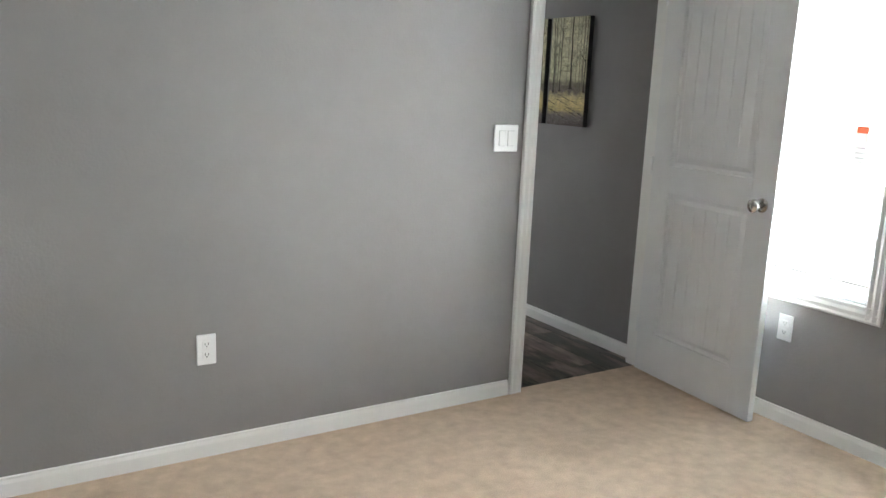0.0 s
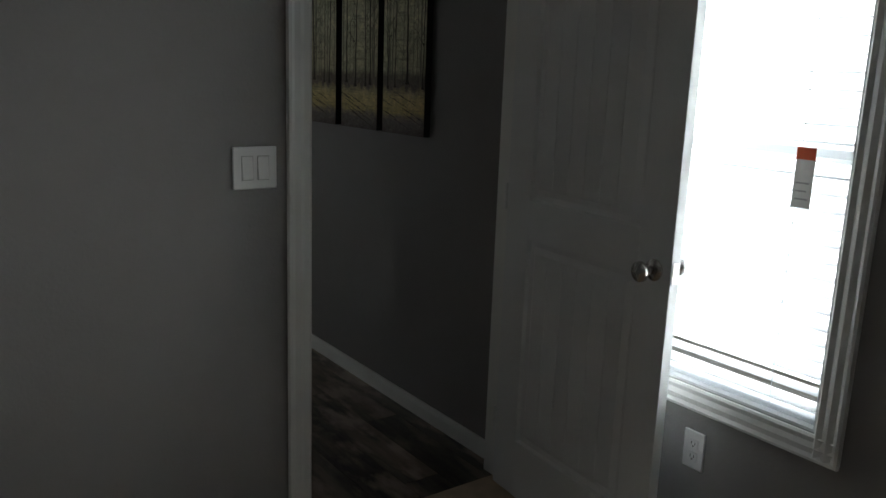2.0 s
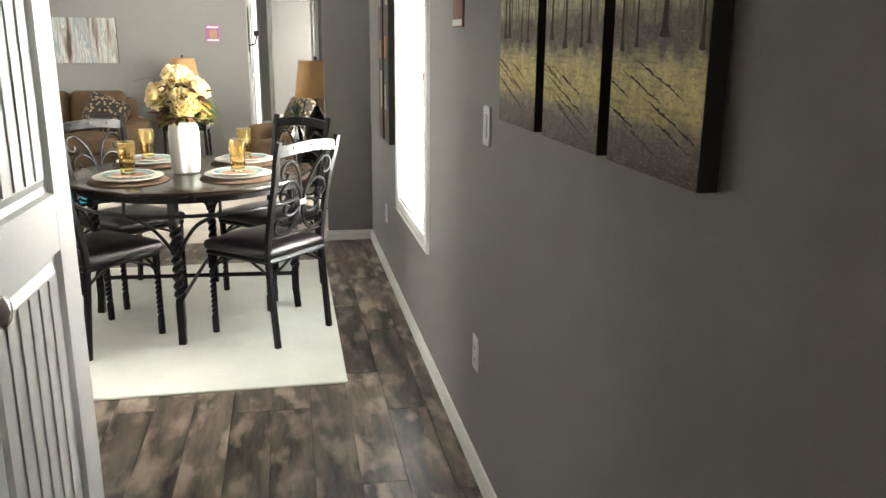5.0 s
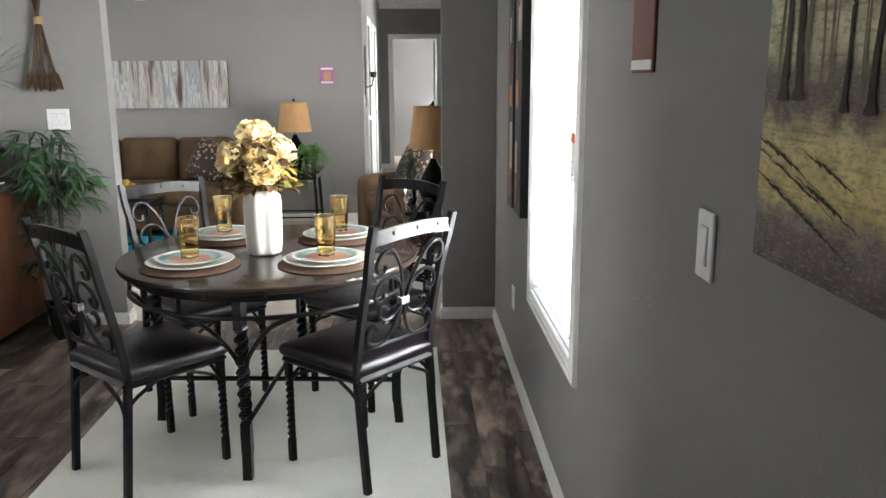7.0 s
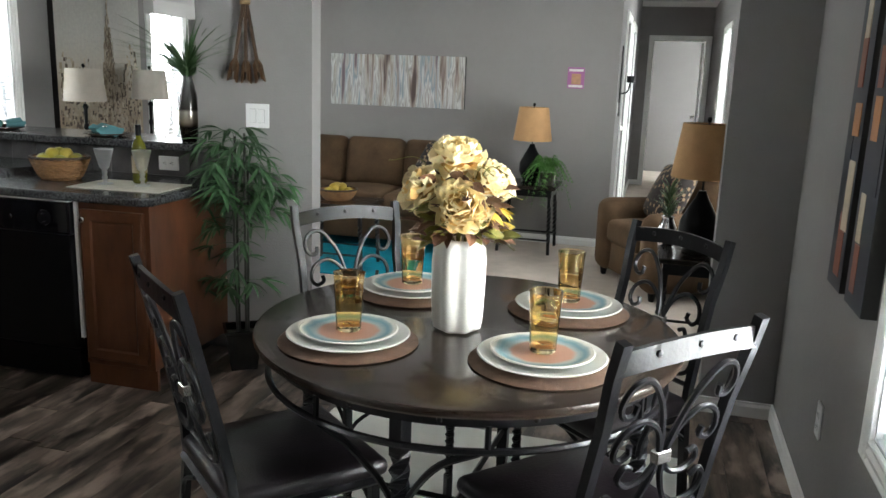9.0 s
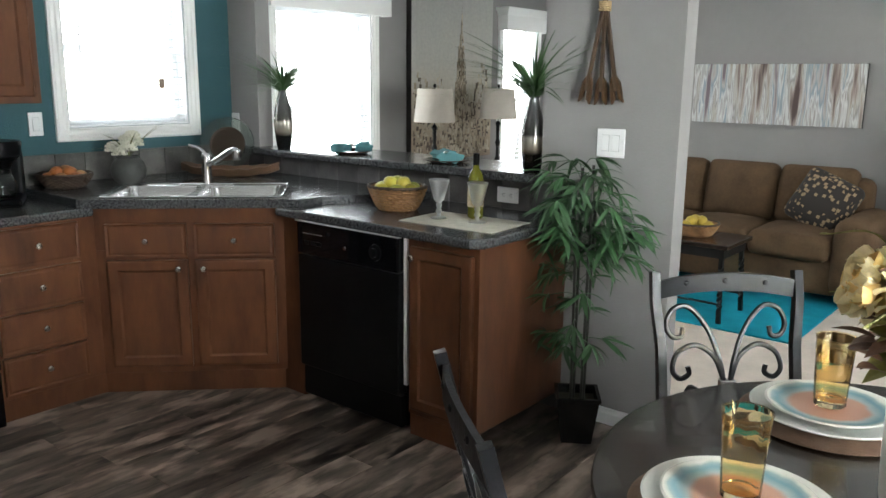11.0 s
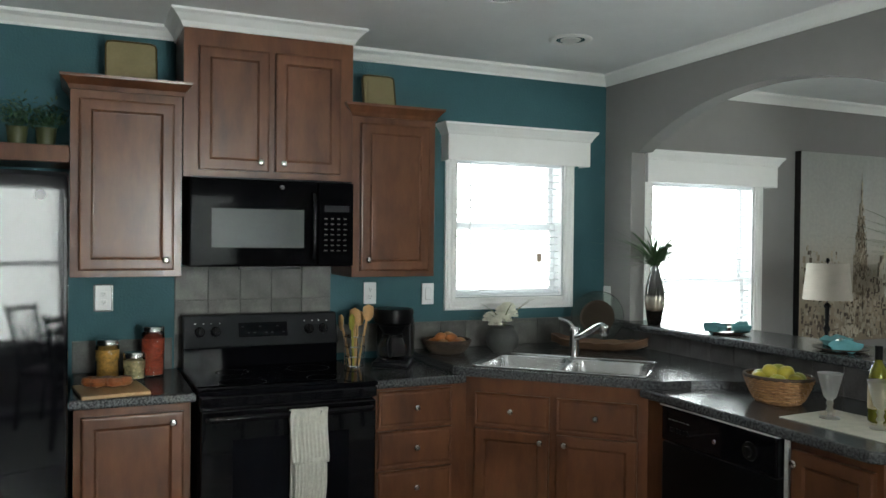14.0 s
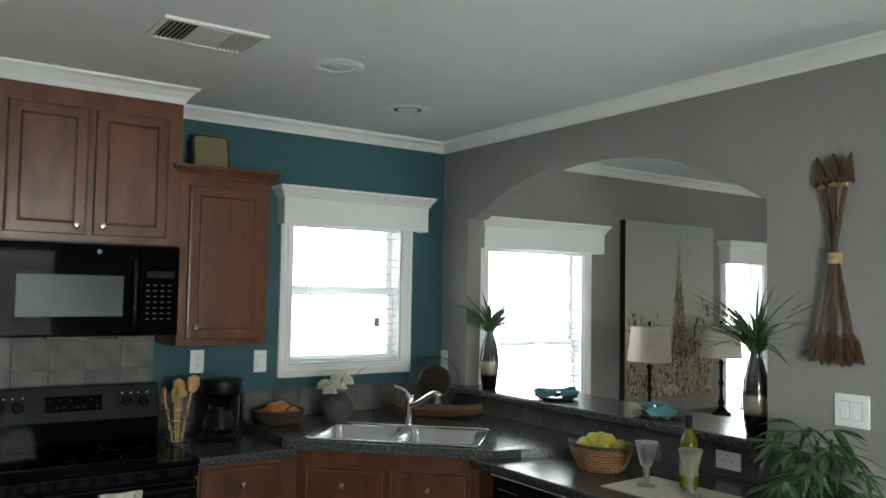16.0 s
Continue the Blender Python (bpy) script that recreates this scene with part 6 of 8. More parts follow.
ABSTRACT = [material("rust_paint", (0.22, 0.06, 0.03), 0.5, vary=0.4), material("cream_paint", (0.5, 0.42, 0.3), 0.5, vary=0.3), material("navy_paint", (0.015, 0.018, 0.03), 0.5, vary=0.3), material("orange_paint", (0.4, 0.17, 0.06), 0.5, vary=0.4)]
for y0, y1, sd in ((7.83, 8.03, 4), (8.10, 8.28, 5)):
    r = random.Random(sd)
    w, h = y1 - y0, 1.03
    o = thing("abstract_canvas", pose(XE, y1, 0.865, rz=-90), "tall dark abstract canvas with rust blocks", "painting", "two abstract canvases")
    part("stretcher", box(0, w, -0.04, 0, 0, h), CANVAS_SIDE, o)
    part("painted_face", box(0.0005, w - 0.0005, -0.0415, -0.04, 0.0005, h - 0.0005), ABSTRACT[2], o)
    for i in range(7):
        x, z = r.uniform(0.02, w * 0.5), 0.04 + i * 0.14
        part("colour_block", box(x, x + r.uniform(0.05, w * 0.45), -0.0425 - 0.0003 * i, -0.0415, z, z + r.uniform(0.08, 0.22)), ABSTRACT[i % 4], o)

o = thing("sign_plaque", pose(XE, 6.285, 1.467, rz=-90), "small rust-red notice board with white strips", "sign")
part("board", box(0, 0.155, -0.008, 0, 0, 0.212, 0.002), material("rust_red_board", (0.17, 0.055, 0.035), 0.5, vary=0.15), o)
part("strip", box(0.004, 0.151, -0.0095, -0.0078, 0.006, 0.026), PAPER, o)
part("strip", box(0.004, 0.151, -0.0095, -0.0078, 0.180, 0.206), PAPER, o)
for i in range(3):
    part("print_line", box(0.02, 0.12 - 0.02 * i, -0.0102, -0.0094, 0.184 + 0.006 * i, 0.187 + 0.006 * i), INK, o)

# striped canvas on the living room end wall
STRIPE = material("silver_stripe_paint", (0.5, 0.49, 0.47), 0.45)
n, l = STRIPE.node_tree.nodes, STRIPE.node_tree.links
tc, mp, no, ra = n.new("ShaderNodeTexCoord"), n.new("ShaderNodeMapping"), n.new("ShaderNodeTexNoise"), n.new("ShaderNodeValToRGB")
mp.inputs["Scale"].default_value = (13, 1, 1.1)
no.inputs["Scale"].default_value, no.inputs["Detail"].default_value = 1.0, 3
l.new(tc.outputs["Object"], mp.inputs[0])
l.new(mp.outputs[0], no.inputs["Vector"])
l.new(no.outputs[0], ra.inputs[0])
e = ra.color_ramp.elements
e[0].position, e[0].color = 0.33, (0.08, 0.05, 0.045, 1)
e[1].position, e[1].color = 0.68, (0.16, 0.12, 0.14, 1)
for p, c in ((0.39, (0.30, 0.24, 0.21, 1)), (0.43, (0.45, 0.43, 0.39, 1)), (0.46, (0.27, 0.25, 0.24, 1)), (0.485, (0.58, 0.58, 0.57, 1)), (0.52, (0.32, 0.31, 0.30, 1)), (0.545, (0.56, 0.56, 0.56, 1)), (0.58, (0.22, 0.28, 0.32, 1)), (0.62, (0.42, 0.39, 0.37, 1))):
    q = e.new(p)
    q.color = c
l.new(ra.outputs[0], n["Principled BSDF"].inputs["Base Color"])
o = thing("striped_canvas", pose(-0.11, YL, 1.16), "wide canvas of silver and brown stripes", "painting")
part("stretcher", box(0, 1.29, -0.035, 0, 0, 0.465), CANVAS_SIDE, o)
part("painted_face", box(0.001, 1.289, -0.037, -0.035, 0.001, 0.464), STRIPE, o)
o = thing("notice_frame", pose(2.09, YL, 1.385), "small framed notice with purple border", "sign")
part("frame", box(0, 0.145, -0.012, 0, 0, 0.18, 0.002), material("purple_card", (0.35, 0.12, 0.3), 0.6), o)
part("picture", box(0.035, 0.115, -0.0135, -0.0115, 0.035, 0.125), material("tan_card", (0.45, 0.25, 0.14), 0.6, vary=0.3, scale=30), o)
for z in (0.01, 0.145):
    part("strip", box(0.012, 0.133, -0.0135, -0.0115, z, z + 0.02), PAPER, o)
o = thing("wall_sconce", pose(XH, 13.1, 1.15, rz=90), "slim dark metal wall sconce", "wall decor")
part("back_bar", box(-0.03, 0.03, -0.012, 0, 0, 0.62, 0.004), IRON, o)
part("holder", tube(spline([(0, -0.01, 0.2), (0, -0.07, 0.22), (0, -0.09, 0.30)], 4), 0.008, 6), IRON, o)
part("cup", lathe([(0, 0.30), (0.03, 0.30), (0.035, 0.36), (0.032, 0.36), (0.027, 0.305), (0, 0.305)], 16, at=(0, -0.09, 0)), IRON, o)
plate("light_switch", pose(XH, 12.9, 1.22, rz=90), "white rocker switch at the hall corner")

# city canvas on the west wall
CITY = painted("city_painting", [(0.0, (0.26, 0.20, 0.14)), (0.16, (0.36, 0.29, 0.21)), (0.30, (0.42, 0.37, 0.29)), (0.46, (0.46, 0.43, 0.37)), (0.6, (0.45, 0.44, 0.40)), (1.0, (0.36, 0.36, 0.34))], 2, 0.3, (12, 1, 2.2), 2.0, 0.05)
CITY_PAINT = [material("cream_stroke", (0.45, 0.39, 0.30), 0.5, vary=0.35), material("umber_stroke", (0.09, 0.065, 0.047), 0.5, vary=0.3), material("tan_stroke", (0.27, 0.215, 0.15), 0.5, vary=0.3)]


def city_canvas():
    r = random.Random(11)
    w, h = 1.03, 1.34
    o = thing("city_canvas", pose(XW, 10.80, 0.845, rz=90), "large skyline canvas in cream and brown", "painting")
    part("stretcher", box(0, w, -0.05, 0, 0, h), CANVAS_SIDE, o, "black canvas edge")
    part("painted_face", box(0.001, w - 0.001, -0.052, -0.05, 0.001, h - 0.001), CITY, o)
    sets = ([], [], [])
    for half, za, zb in ((0.07, 0.1, 0.62), (0.05, 0.62, 0.78), (0.034, 0.78, 0.9), (0.017, 0.9, 0.99)):
        sets[2].append([(0.60 - half, za), (0.60 + half, za), (0.60 + half, zb), (0.60 - half, zb)])
    for i in range(900):
        x = r.uniform(0.01, w - 0.04)
        top = 0.52 + 0.13 * math.sin(x * 9) + 0.1 * math.sin(x * 23)
        z = r.uniform(0.01, max(top, 0.15)) ** 1.0
        a, c = r.uniform(0.005, 0.028), r.uniform(0.008, 0.05)
        sets[r.choice((0, 0, 1, 1, 2))].append([(x, z), (x + a, z), (x + a, z + c), (x, z + c)])
    tx = 0.60
    for i in range(420):
        z = r.uniform(0.25, 1.12)
        half = 0.075 if z < 0.62 else 0.055 if z < 0.78 else 0.036 if z < 0.9 else 0.018 if z < 0.98 else 0.005
        x = tx + r.uniform(-half, half)
        a, c = r.uniform(0.004, 0.011), r.uniform(0.01, 0.035)
        sets[r.choice((0, 0, 1, 2))].append([(x, z), (x + a, z), (x + a, z + c), (x, z + c)])
    sets[1].append([(tx - 0.003, 0.98), (tx + 0.004, 0.98), (tx + 0.001, 1.22), (tx - 0.001, 1.22)])
    depth = -0.0525
    for k in (2, 1, 0):
        tagged(part("skyline_brushwork", flat_strokes(sets[k], depth), CITY_PAINT[k], o), kind="stuff")
        depth -= 0.000005 * len(sets[k]) + 0.0002


city_canvas()

# crossed arrows on the arch wall
ARROW_WOOD = wood("rustic_arrow_wood", (0.035, 0.02, 0.011), (0.10, 0.058, 0.03), (8, 8, 1), 3, 0.7)
FEATHER = material("copper_feather", (0.085, 0.045, 0.02), 0.5, 0.4, vary=0.4, scale=30)


def arrows():
    o = thing("arrow_decor", pose(0.935, YA0, 1.775), "three crossed wooden arrows bound with cord", "wall decor")
    for k, lean in enumerate((-10.5, 0, 10.5)):
        a = part("arrow", box(-0.008, 0.008, -0.022 - 0.012 * k, -0.010 - 0.012 * k, -0.34, 0.33, 0.002), ARROW_WOOD, o)
        b = bmesh.new()
        y0, y1 = -0.024 - 0.012 * k, -0.008 - 0.012 * k
        for s in (-1, 1):
            vs = [[b.verts.new((x, y, z)) for x, z in ((s * 0.008, -0.28), (s * 0.022, -0.305), (s * 0.026, -0.39), (s * 0.008, -0.365))] for y in (y0, y1)]
            b.faces.new(vs[0])
            b.faces.new(vs[1])
            for i in range(4):
                b.faces.new((vs[0][i], vs[0][(i + 1) % 4], vs[1][(i + 1) % 4], vs[1][i]))
        for i in range(5):
            for s in (-1, 1):
                box(s * 0.016 - 0.007, s * 0.016 + 0.007, y0 - 0.002, y0, -0.31 - 0.016 * i, -0.306 - 0.016 * i, bm=b)
        part("fletching", b, FEATHER, a, "coppery slatted fletching")
        b = bmesh.new()
        vs = [[b.verts.new((x, y, z)) for x, z in ((-0.030, 0.275), (0.0, 0.295), (0.030, 0.275), (0.0, 0.385))] for y in (y0, y1)]
        b.faces.new(vs[0])
        b.faces.new(vs[1])
        for i in range(4):
            b.faces.new((vs[0][i], vs[0][(i + 1) % 4], vs[1][(i + 1) % 4], vs[1][i]))
        part("arrowhead", b, FEATHER, a, "coppery arrowhead")
        part("band", box(-0.014, 0.014, y0 - 0.002, y1 + 0.002, 0.262, 0.276, 0.002), material("gold_band", (0.4, 0.26, 0.08), 0.35, 0.8), a)
        a.matrix_local = pose(0, 0, 0, ry=lean)
    b = bmesh.new()
    for i in range(5):
        tube([(0.022 * math.cos(t * math.pi / 8), -0.028 + 0.024 * math.sin(t * math.pi / 8), -0.016 + i * 0.008) for t in range(17)], 0.004, 5, b)
    part("binding", b, material("jute_cord", (0.42, 0.30, 0.15), 0.9), o, "jute binding")


arrows()

# ---- plants ----
LEAF_GREEN = material("green_bamboo_leaf", (0.032, 0.085, 0.03), 0.5, vary=0.4, scale=8, random_tint=0.45)
LEAF_DEEP = material("deep_green_leaf", (0.06, 0.13, 0.045), 0.5, vary=0.4, scale=10)
LEAF_FERN = material("fern_green", (0.06, 0.16, 0.03), 0.55, vary=0.4, scale=10)
SOIL = material("dark_moss", (0.03, 0.028, 0.015), 0.95, vary=0.4, scale=40, bump=0.8)


def bamboo():
    r = random.Random(3)
    o = thing("bamboo_plant", pose(0.995, 8.985, 0.0, rz=34), "artificial bamboo plant in black square pot", "plant")
    b = bmesh.new()
    prev = None
    for w, z in ((0.062, 0.0), (0.085, 0.185), (0.092, 0.19), (0.092, 0.205), (0.078, 0.205), (0.074, 0.17)):
        row = [b.verts.new((sx * w, sy * w, z)) for sx, sy in ((-1, -1), (1, -1), (1, 1), (-1, 1))]
        if prev:
            for k in range(4):
                b.faces.new((prev[k], prev[(k + 1) % 4], row[(k + 1) % 4], row[k]))
        else:
            b.faces.new(row)
        prev = row
    part("pot", b, material("black_lacquer", (0.01, 0.01, 0.01), 0.2), o, "glossy black square pot")
    part("soil", box(-0.074, 0.074, -0.074, 0.074, 0.15, 0.17), SOIL, o)
    canes = []
    for i in range(4):
        x, y = 0.03 * math.cos(i * 1.6 + 0.4), 0.03 * math.sin(i * 1.6 + 0.4)
        top = (0.84, 0.98, 0.92, 1.0)[i]
        pts = [Vector((x * (1 + 0.4 * z), y * (1 + 0.4 * z), 0.16 + z * top)) for z in (0, 0.25, 0.5, 0.75, 1.0)]
        b = tube(spline(pts, 4), 0.006, 6)
        for p in pts[1:-1]:
            lathe([(0.006, -0.004), (0.0078, 0.0), (0.006, 0.004)], 8, b, p)
        part("cane", b, material("black_cane", (0.018, 0.017, 0.013), 0.45, vary=0.3), o, smooth=True)
        canes.append(pts)
    # twigs that carry hands of leaves
    turn = radians(34)
    for i in range(104):
        pts = canes[i % 4]
        t = r.uniform(0.66, 1.0) if i > 22 else r.uniform(0.22, 0.6)
        k = min(int(t * 4), 3)
        p = pts[k].lerp(pts[k + 1], t * 4 - k)
        a = r.uniform(0, 2 * math.pi)
        reach = r.uniform(0.03, 0.22)
        q = p + Vector((math.cos(a) * reach, math.sin(a) * reach, r.uniform(-0.05, 0.09)))
        if q.y * math.cos(turn) + q.x * math.sin(turn) > 0.15:
            continue
        b = tube(spline([p, p.lerp(q, 0.5) + Vector((0, 0, 0.02)), q], 3), 0.0016, 4)
        for j in range(6):
            yaw = math.degrees(a) - 90 + (j - 2.5) * r.uniform(20, 32)
            tip = Matrix.Translation(q) @ pose(0, 0, 0, rz=yaw) @ pose(0, 0, 0, rx=r.uniform(-35, 15), ry=r.uniform(-35, 35))
            end = tip @ Vector((0, 0.14, 0))
            if end.y * math.cos(turn) + end.x * math.sin(turn) > 0.19:
                continue
            leaf_blade(b, tip, r.uniform(0.08, 0.135), r.uniform(0.015, 0.023), r.uniform(0.15, 0.6), 0.3, 5)
        part("leaf_spray", b, LEAF_GREEN, o)


bamboo()


def two_tone():
    """Silvery glass above, cream band, dark foot, by height."""
    m = material("mercury_glass", (0.2, 0.2, 0.2), 0.12, 0.6)
    n, l = m.node_tree.nodes, m.node_tree.links
    tc, sep, ra = n.new("ShaderNodeTexCoord"), n.new("ShaderNodeSeparateXYZ"), n.new("ShaderNodeValToRGB")
    l.new(tc.outputs["Object"], sep.inputs[0])
    l.new(sep.outputs[2], ra.inputs[0])
    e = ra.color_ramp.elements
    e[0].position, e[0].color = 0.0, (0.015, 0.012, 0.011, 1)
    e[1].position, e[1].color = 0.33, (0.18, 0.19, 0.19, 1)
    for p, c in ((0.075, (0.02, 0.016, 0.013, 1)), (0.10, (0.45, 0.38, 0.3, 1)), (0.15, (0.55, 0.52, 0.46, 1)), (0.165, (0.05, 0.045, 0.04, 1))):
        q = e.new(p)
        q.color = c
    l.new(ra.outputs[0], n["Principled BSDF"].inputs["Base Color"])
    return m


MERCURY = two_tone()


def tall_vase(x, y, z, seed, big=1.0):
    r = random.Random(seed)
    o = thing("tall_vase", pose(x, y, z), "tall banded mercury-glass vase with grassy stems", "vase", "bar vases")
    part("vase", lathe([(0, 0), (0.036, 0), (0.042, 0.02), (0.052, 0.10), (0.056, 0.15), (0.048, 0.22), (0.03, 0.29), (0.022, 0.325), (0.026, 0.335), (0.02, 0.33), (0.018, 0.30), (0, 0.28)], 32), MERCURY, o, smooth=True)
    b = bmesh.new()
    for i in range(int(150 * big)):
        a = r.uniform(0, 360)
        leaf_blade(b, pose(0, 0, 0.31, rz=a) @ pose(0, 0.004, 0, rx=r.uniform(55, 89)), r.uniform(0.20, 0.42) * (0.68 if big < 1.1 else 0.82), r.uniform(0.006, 0.012), r.uniform(0.5, 1.6), 0.3, 9)
    part("grass_tuft", b, LEAF_DEEP, o, "deep green grassy leaves")


tall_vase(-1.14, 9.22, 1.077, 1)
tall_vase(0.555, 9.26, 1.077, 2, 1.2)
NAPKIN = material("turquoise_napkin", (0.08, 0.22, 0.235), 0.9, vary=0.2, bump=0.6)
for x, y, sd in ((-0.63, 9.27, 1), (0.045, 9.27, 2)):
    r = random.Random(sd)
    solid("bar_plate", lathe([(0, 0), (0.07, 0), (0.115, 0.014), (0.117, 0.017), (0.07, 0.006), (0, 0.005)], 40), material("brown_glaze", (0.07, 0.045, 0.035), 0.2), "dark brown glazed plate on the bar", "plate", "thing", True, pose(x, y, 1.0775), "bar settings")
    o = thing("napkin", pose(x, y, 1.084, rz=20 + 60 * sd), "turquoise napkin gathered in a ring", "napkin", "bar settings")
    for s in (-1, 1):
        b = bmesh.new()
        prev = None
        for i in range(8):
            t = i / 7
            row = []
            for k in range(16):
                a = 2 * math.pi * k / 16
                w, hh = 0.018 + 0.05 * t, 0.015 + 0.012 * t
                row.append(b.verts.new((s * (0.012 + 0.085 * t), w * math.cos(a) * (1 + 0.12 * math.sin(5 * a)), 0.026 + hh * math.sin(a) * (1 + 0.35 * math.sin(7 * a + sd)))))
            if prev:
                for k in range(16):
                    b.faces.new((prev[k], prev[(k + 1) % 16], row[(k + 1) % 16], row[k]))
            prev = row
        b.faces.new(prev)
        part("fold", b, NAPKIN, o, smooth=True)
    b = lathe([(0.019, -0.012), (0.022, -0.012), (0.022, 0.012), (0.019, 0.012)], 20)
    bmesh.ops.transform(b, matrix=pose(0, 0, 0.026, ry=90), verts=b.verts)
    part("napkin_ring", b, NICKEL, o)

# ---- on the worktops ----
CZ = 0.9005
JARGLASS = glass("clear_glass", (0.95, 0.96, 0.95), 0.01)
STRAW = [material("corn_pasta", (0.72, 0.40, 0.09), 0.7, vary=0.5, scale=60), material("pale_pasta", (0.75, 0.64, 0.36), 0.7, vary=0.5, scale=60), material("red_pasta", (0.48, 0.07, 0.03), 0.7, vary=0.5, scale=60)]
for (x, y), r0, h, k, lab in (((-1.40, 6.365), 0.050, 0.16, 0, "glass jar of yellow pasta, steel lid"), ((-1.34, 6.475), 0.047, 0.105, 1, "short glass jar of pale pasta, steel lid"), ((-1.42, 6.56), 0.050, 0.21, 2, "tall glass jar of red pasta, steel lid")):
    o = thing("storage_jar", pose(x, y, CZ), lab, "jar", "pasta jars")
    part("glass", lathe([(0, 0), (r0 - 0.004, 0), (r0, 0.005), (r0, h - 0.012), (r0 - 0.004, h - 0.004), (r0 - 0.0065, h - 0.012), (r0 - 0.0035, 0.008), (0, 0.005)], 32), JARGLASS, o, smooth=True)
    part("contents", lathe([(0, 0.006), (r0 - 0.005, 0.009), (r0 - 0.005, h * 0.82), (r0 * 0.5, h * 0.84), (0, h * 0.85)], 24), STRAW[k], o, smooth=True)
    part("lid", lathe([(0, h - 0.008), (r0 - 0.005, h - 0.008), (r0, h - 0.004), (r0, h + 0.014), (r0 - 0.003, h + 0.018), (0, h + 0.018)], 32), STEEL, o, "brushed steel lid", smooth=True)
o = thing("cutting_board", pose(-1.06, 6.37, CZ, rz=8), "light wooden cutting board on the worktop", "cutting board")
part("board", box(-0.14, 0.14, -0.13, 0.13, 0, 0.016, 0.004, seg=2), wood("maple_board", (0.3, 0.17, 0.07), (0.45, 0.29, 0.14), (1, 9, 9), 3, 0.5), o)
BREAD = material("glazed_bread_crust", (0.17, 0.055, 0.018), 0.3, vary=0.5, scale=25, bump=0.5, bump_scale=50)
o = thing("bread_loaf", pose(-1.08, 6.355, CZ + 0.016, rz=80), "braided brown glazed bread loaf", "bread")
for i in range(5):
    b = lathe([(0, -0.012), (0.03, 0.0), (0.038, 0.018), (0.03, 0.038), (0, 0.045)], 14)
    bmesh.ops.transform(b, matrix=pose(-0.066 + 0.033 * i, 0.008 * (-1) ** i, 0.010, rz=35 * (-1) ** i) @ Matrix.Diagonal((0.95, 0.9, 0.85, 1)), verts=b.verts)
    part("braid", b, BREAD, o, smooth=True)


def utensil_crock():
    o = thing("utensil_holder", pose(-1.36, 7.515, CZ), "chrome wire holder of wooden cooking utensils", "utensil holder")
    b = bmesh.new()
    for z in (0.004, 0.05, 0.1, 0.15):
        tube([(0.05 * math.cos(t * math.pi / 12), 0.05 * math.sin(t * math.pi / 12), z) for t in range(25)], 0.0025, 5, b)
    for i in range(10):
        a = 2 * math.pi * i / 10
        tube([(0.05 * math.cos(a), 0.05 * math.sin(a), 0.004), (0.05 * math.cos(a), 0.05 * math.sin(a), 0.15)], 0.002, 5, b)
    part("wire_frame", b, CHROME, o)
    part("base", lathe([(0, 0), (0.048, 0), (0.048, 0.004), (0, 0.004)], 24), CHROME, o)
    spoon_wood = material("beech_wood", (0.5, 0.3, 0.13), 0.6, vary=0.25, scale=15)
    olive = material("olive_silicone", (0.33, 0.30, 0.05), 0.5)
    for i, (dx, dy, l, mat) in enumerate(((-0.03, 0.02, 0.27, spoon_wood), (0.02, 0.035, 0.31, spoon_wood), (0.035, -0.02, 0.26, olive), (-0.02, -0.035, 0.25, spoon_wood), (0.0, 0.0, 0.29, spoon_wood))):
        top = Vector((dx * 2.0, dy * 2.0, l))
        b = tube([(dx * 0.5, dy * 0.5, 0.006), top * 0.76], 0.006, 6)
        h = lathe([(0, -0.035), (0.022, -0.025), (0.033, 0.0), (0.030, 0.028), (0, 0.04)], 12)
        bmesh.ops.transform(h, matrix=Matrix.Translation(top * 0.86) @ pose(0, 0, 0, rz=60 + 40 * i) @ Matrix.Diagonal((1, 0.3, 1.15, 1)), verts=h.verts)
        tmp = bpy.data.meshes.new("tmp")
        h.to_mesh(tmp)
        h.free()
        b.from_mesh(tmp)
        bpy.data.meshes.remove(tmp)
        part("utensil", b, mat, o, smooth=True)


utensil_crock()


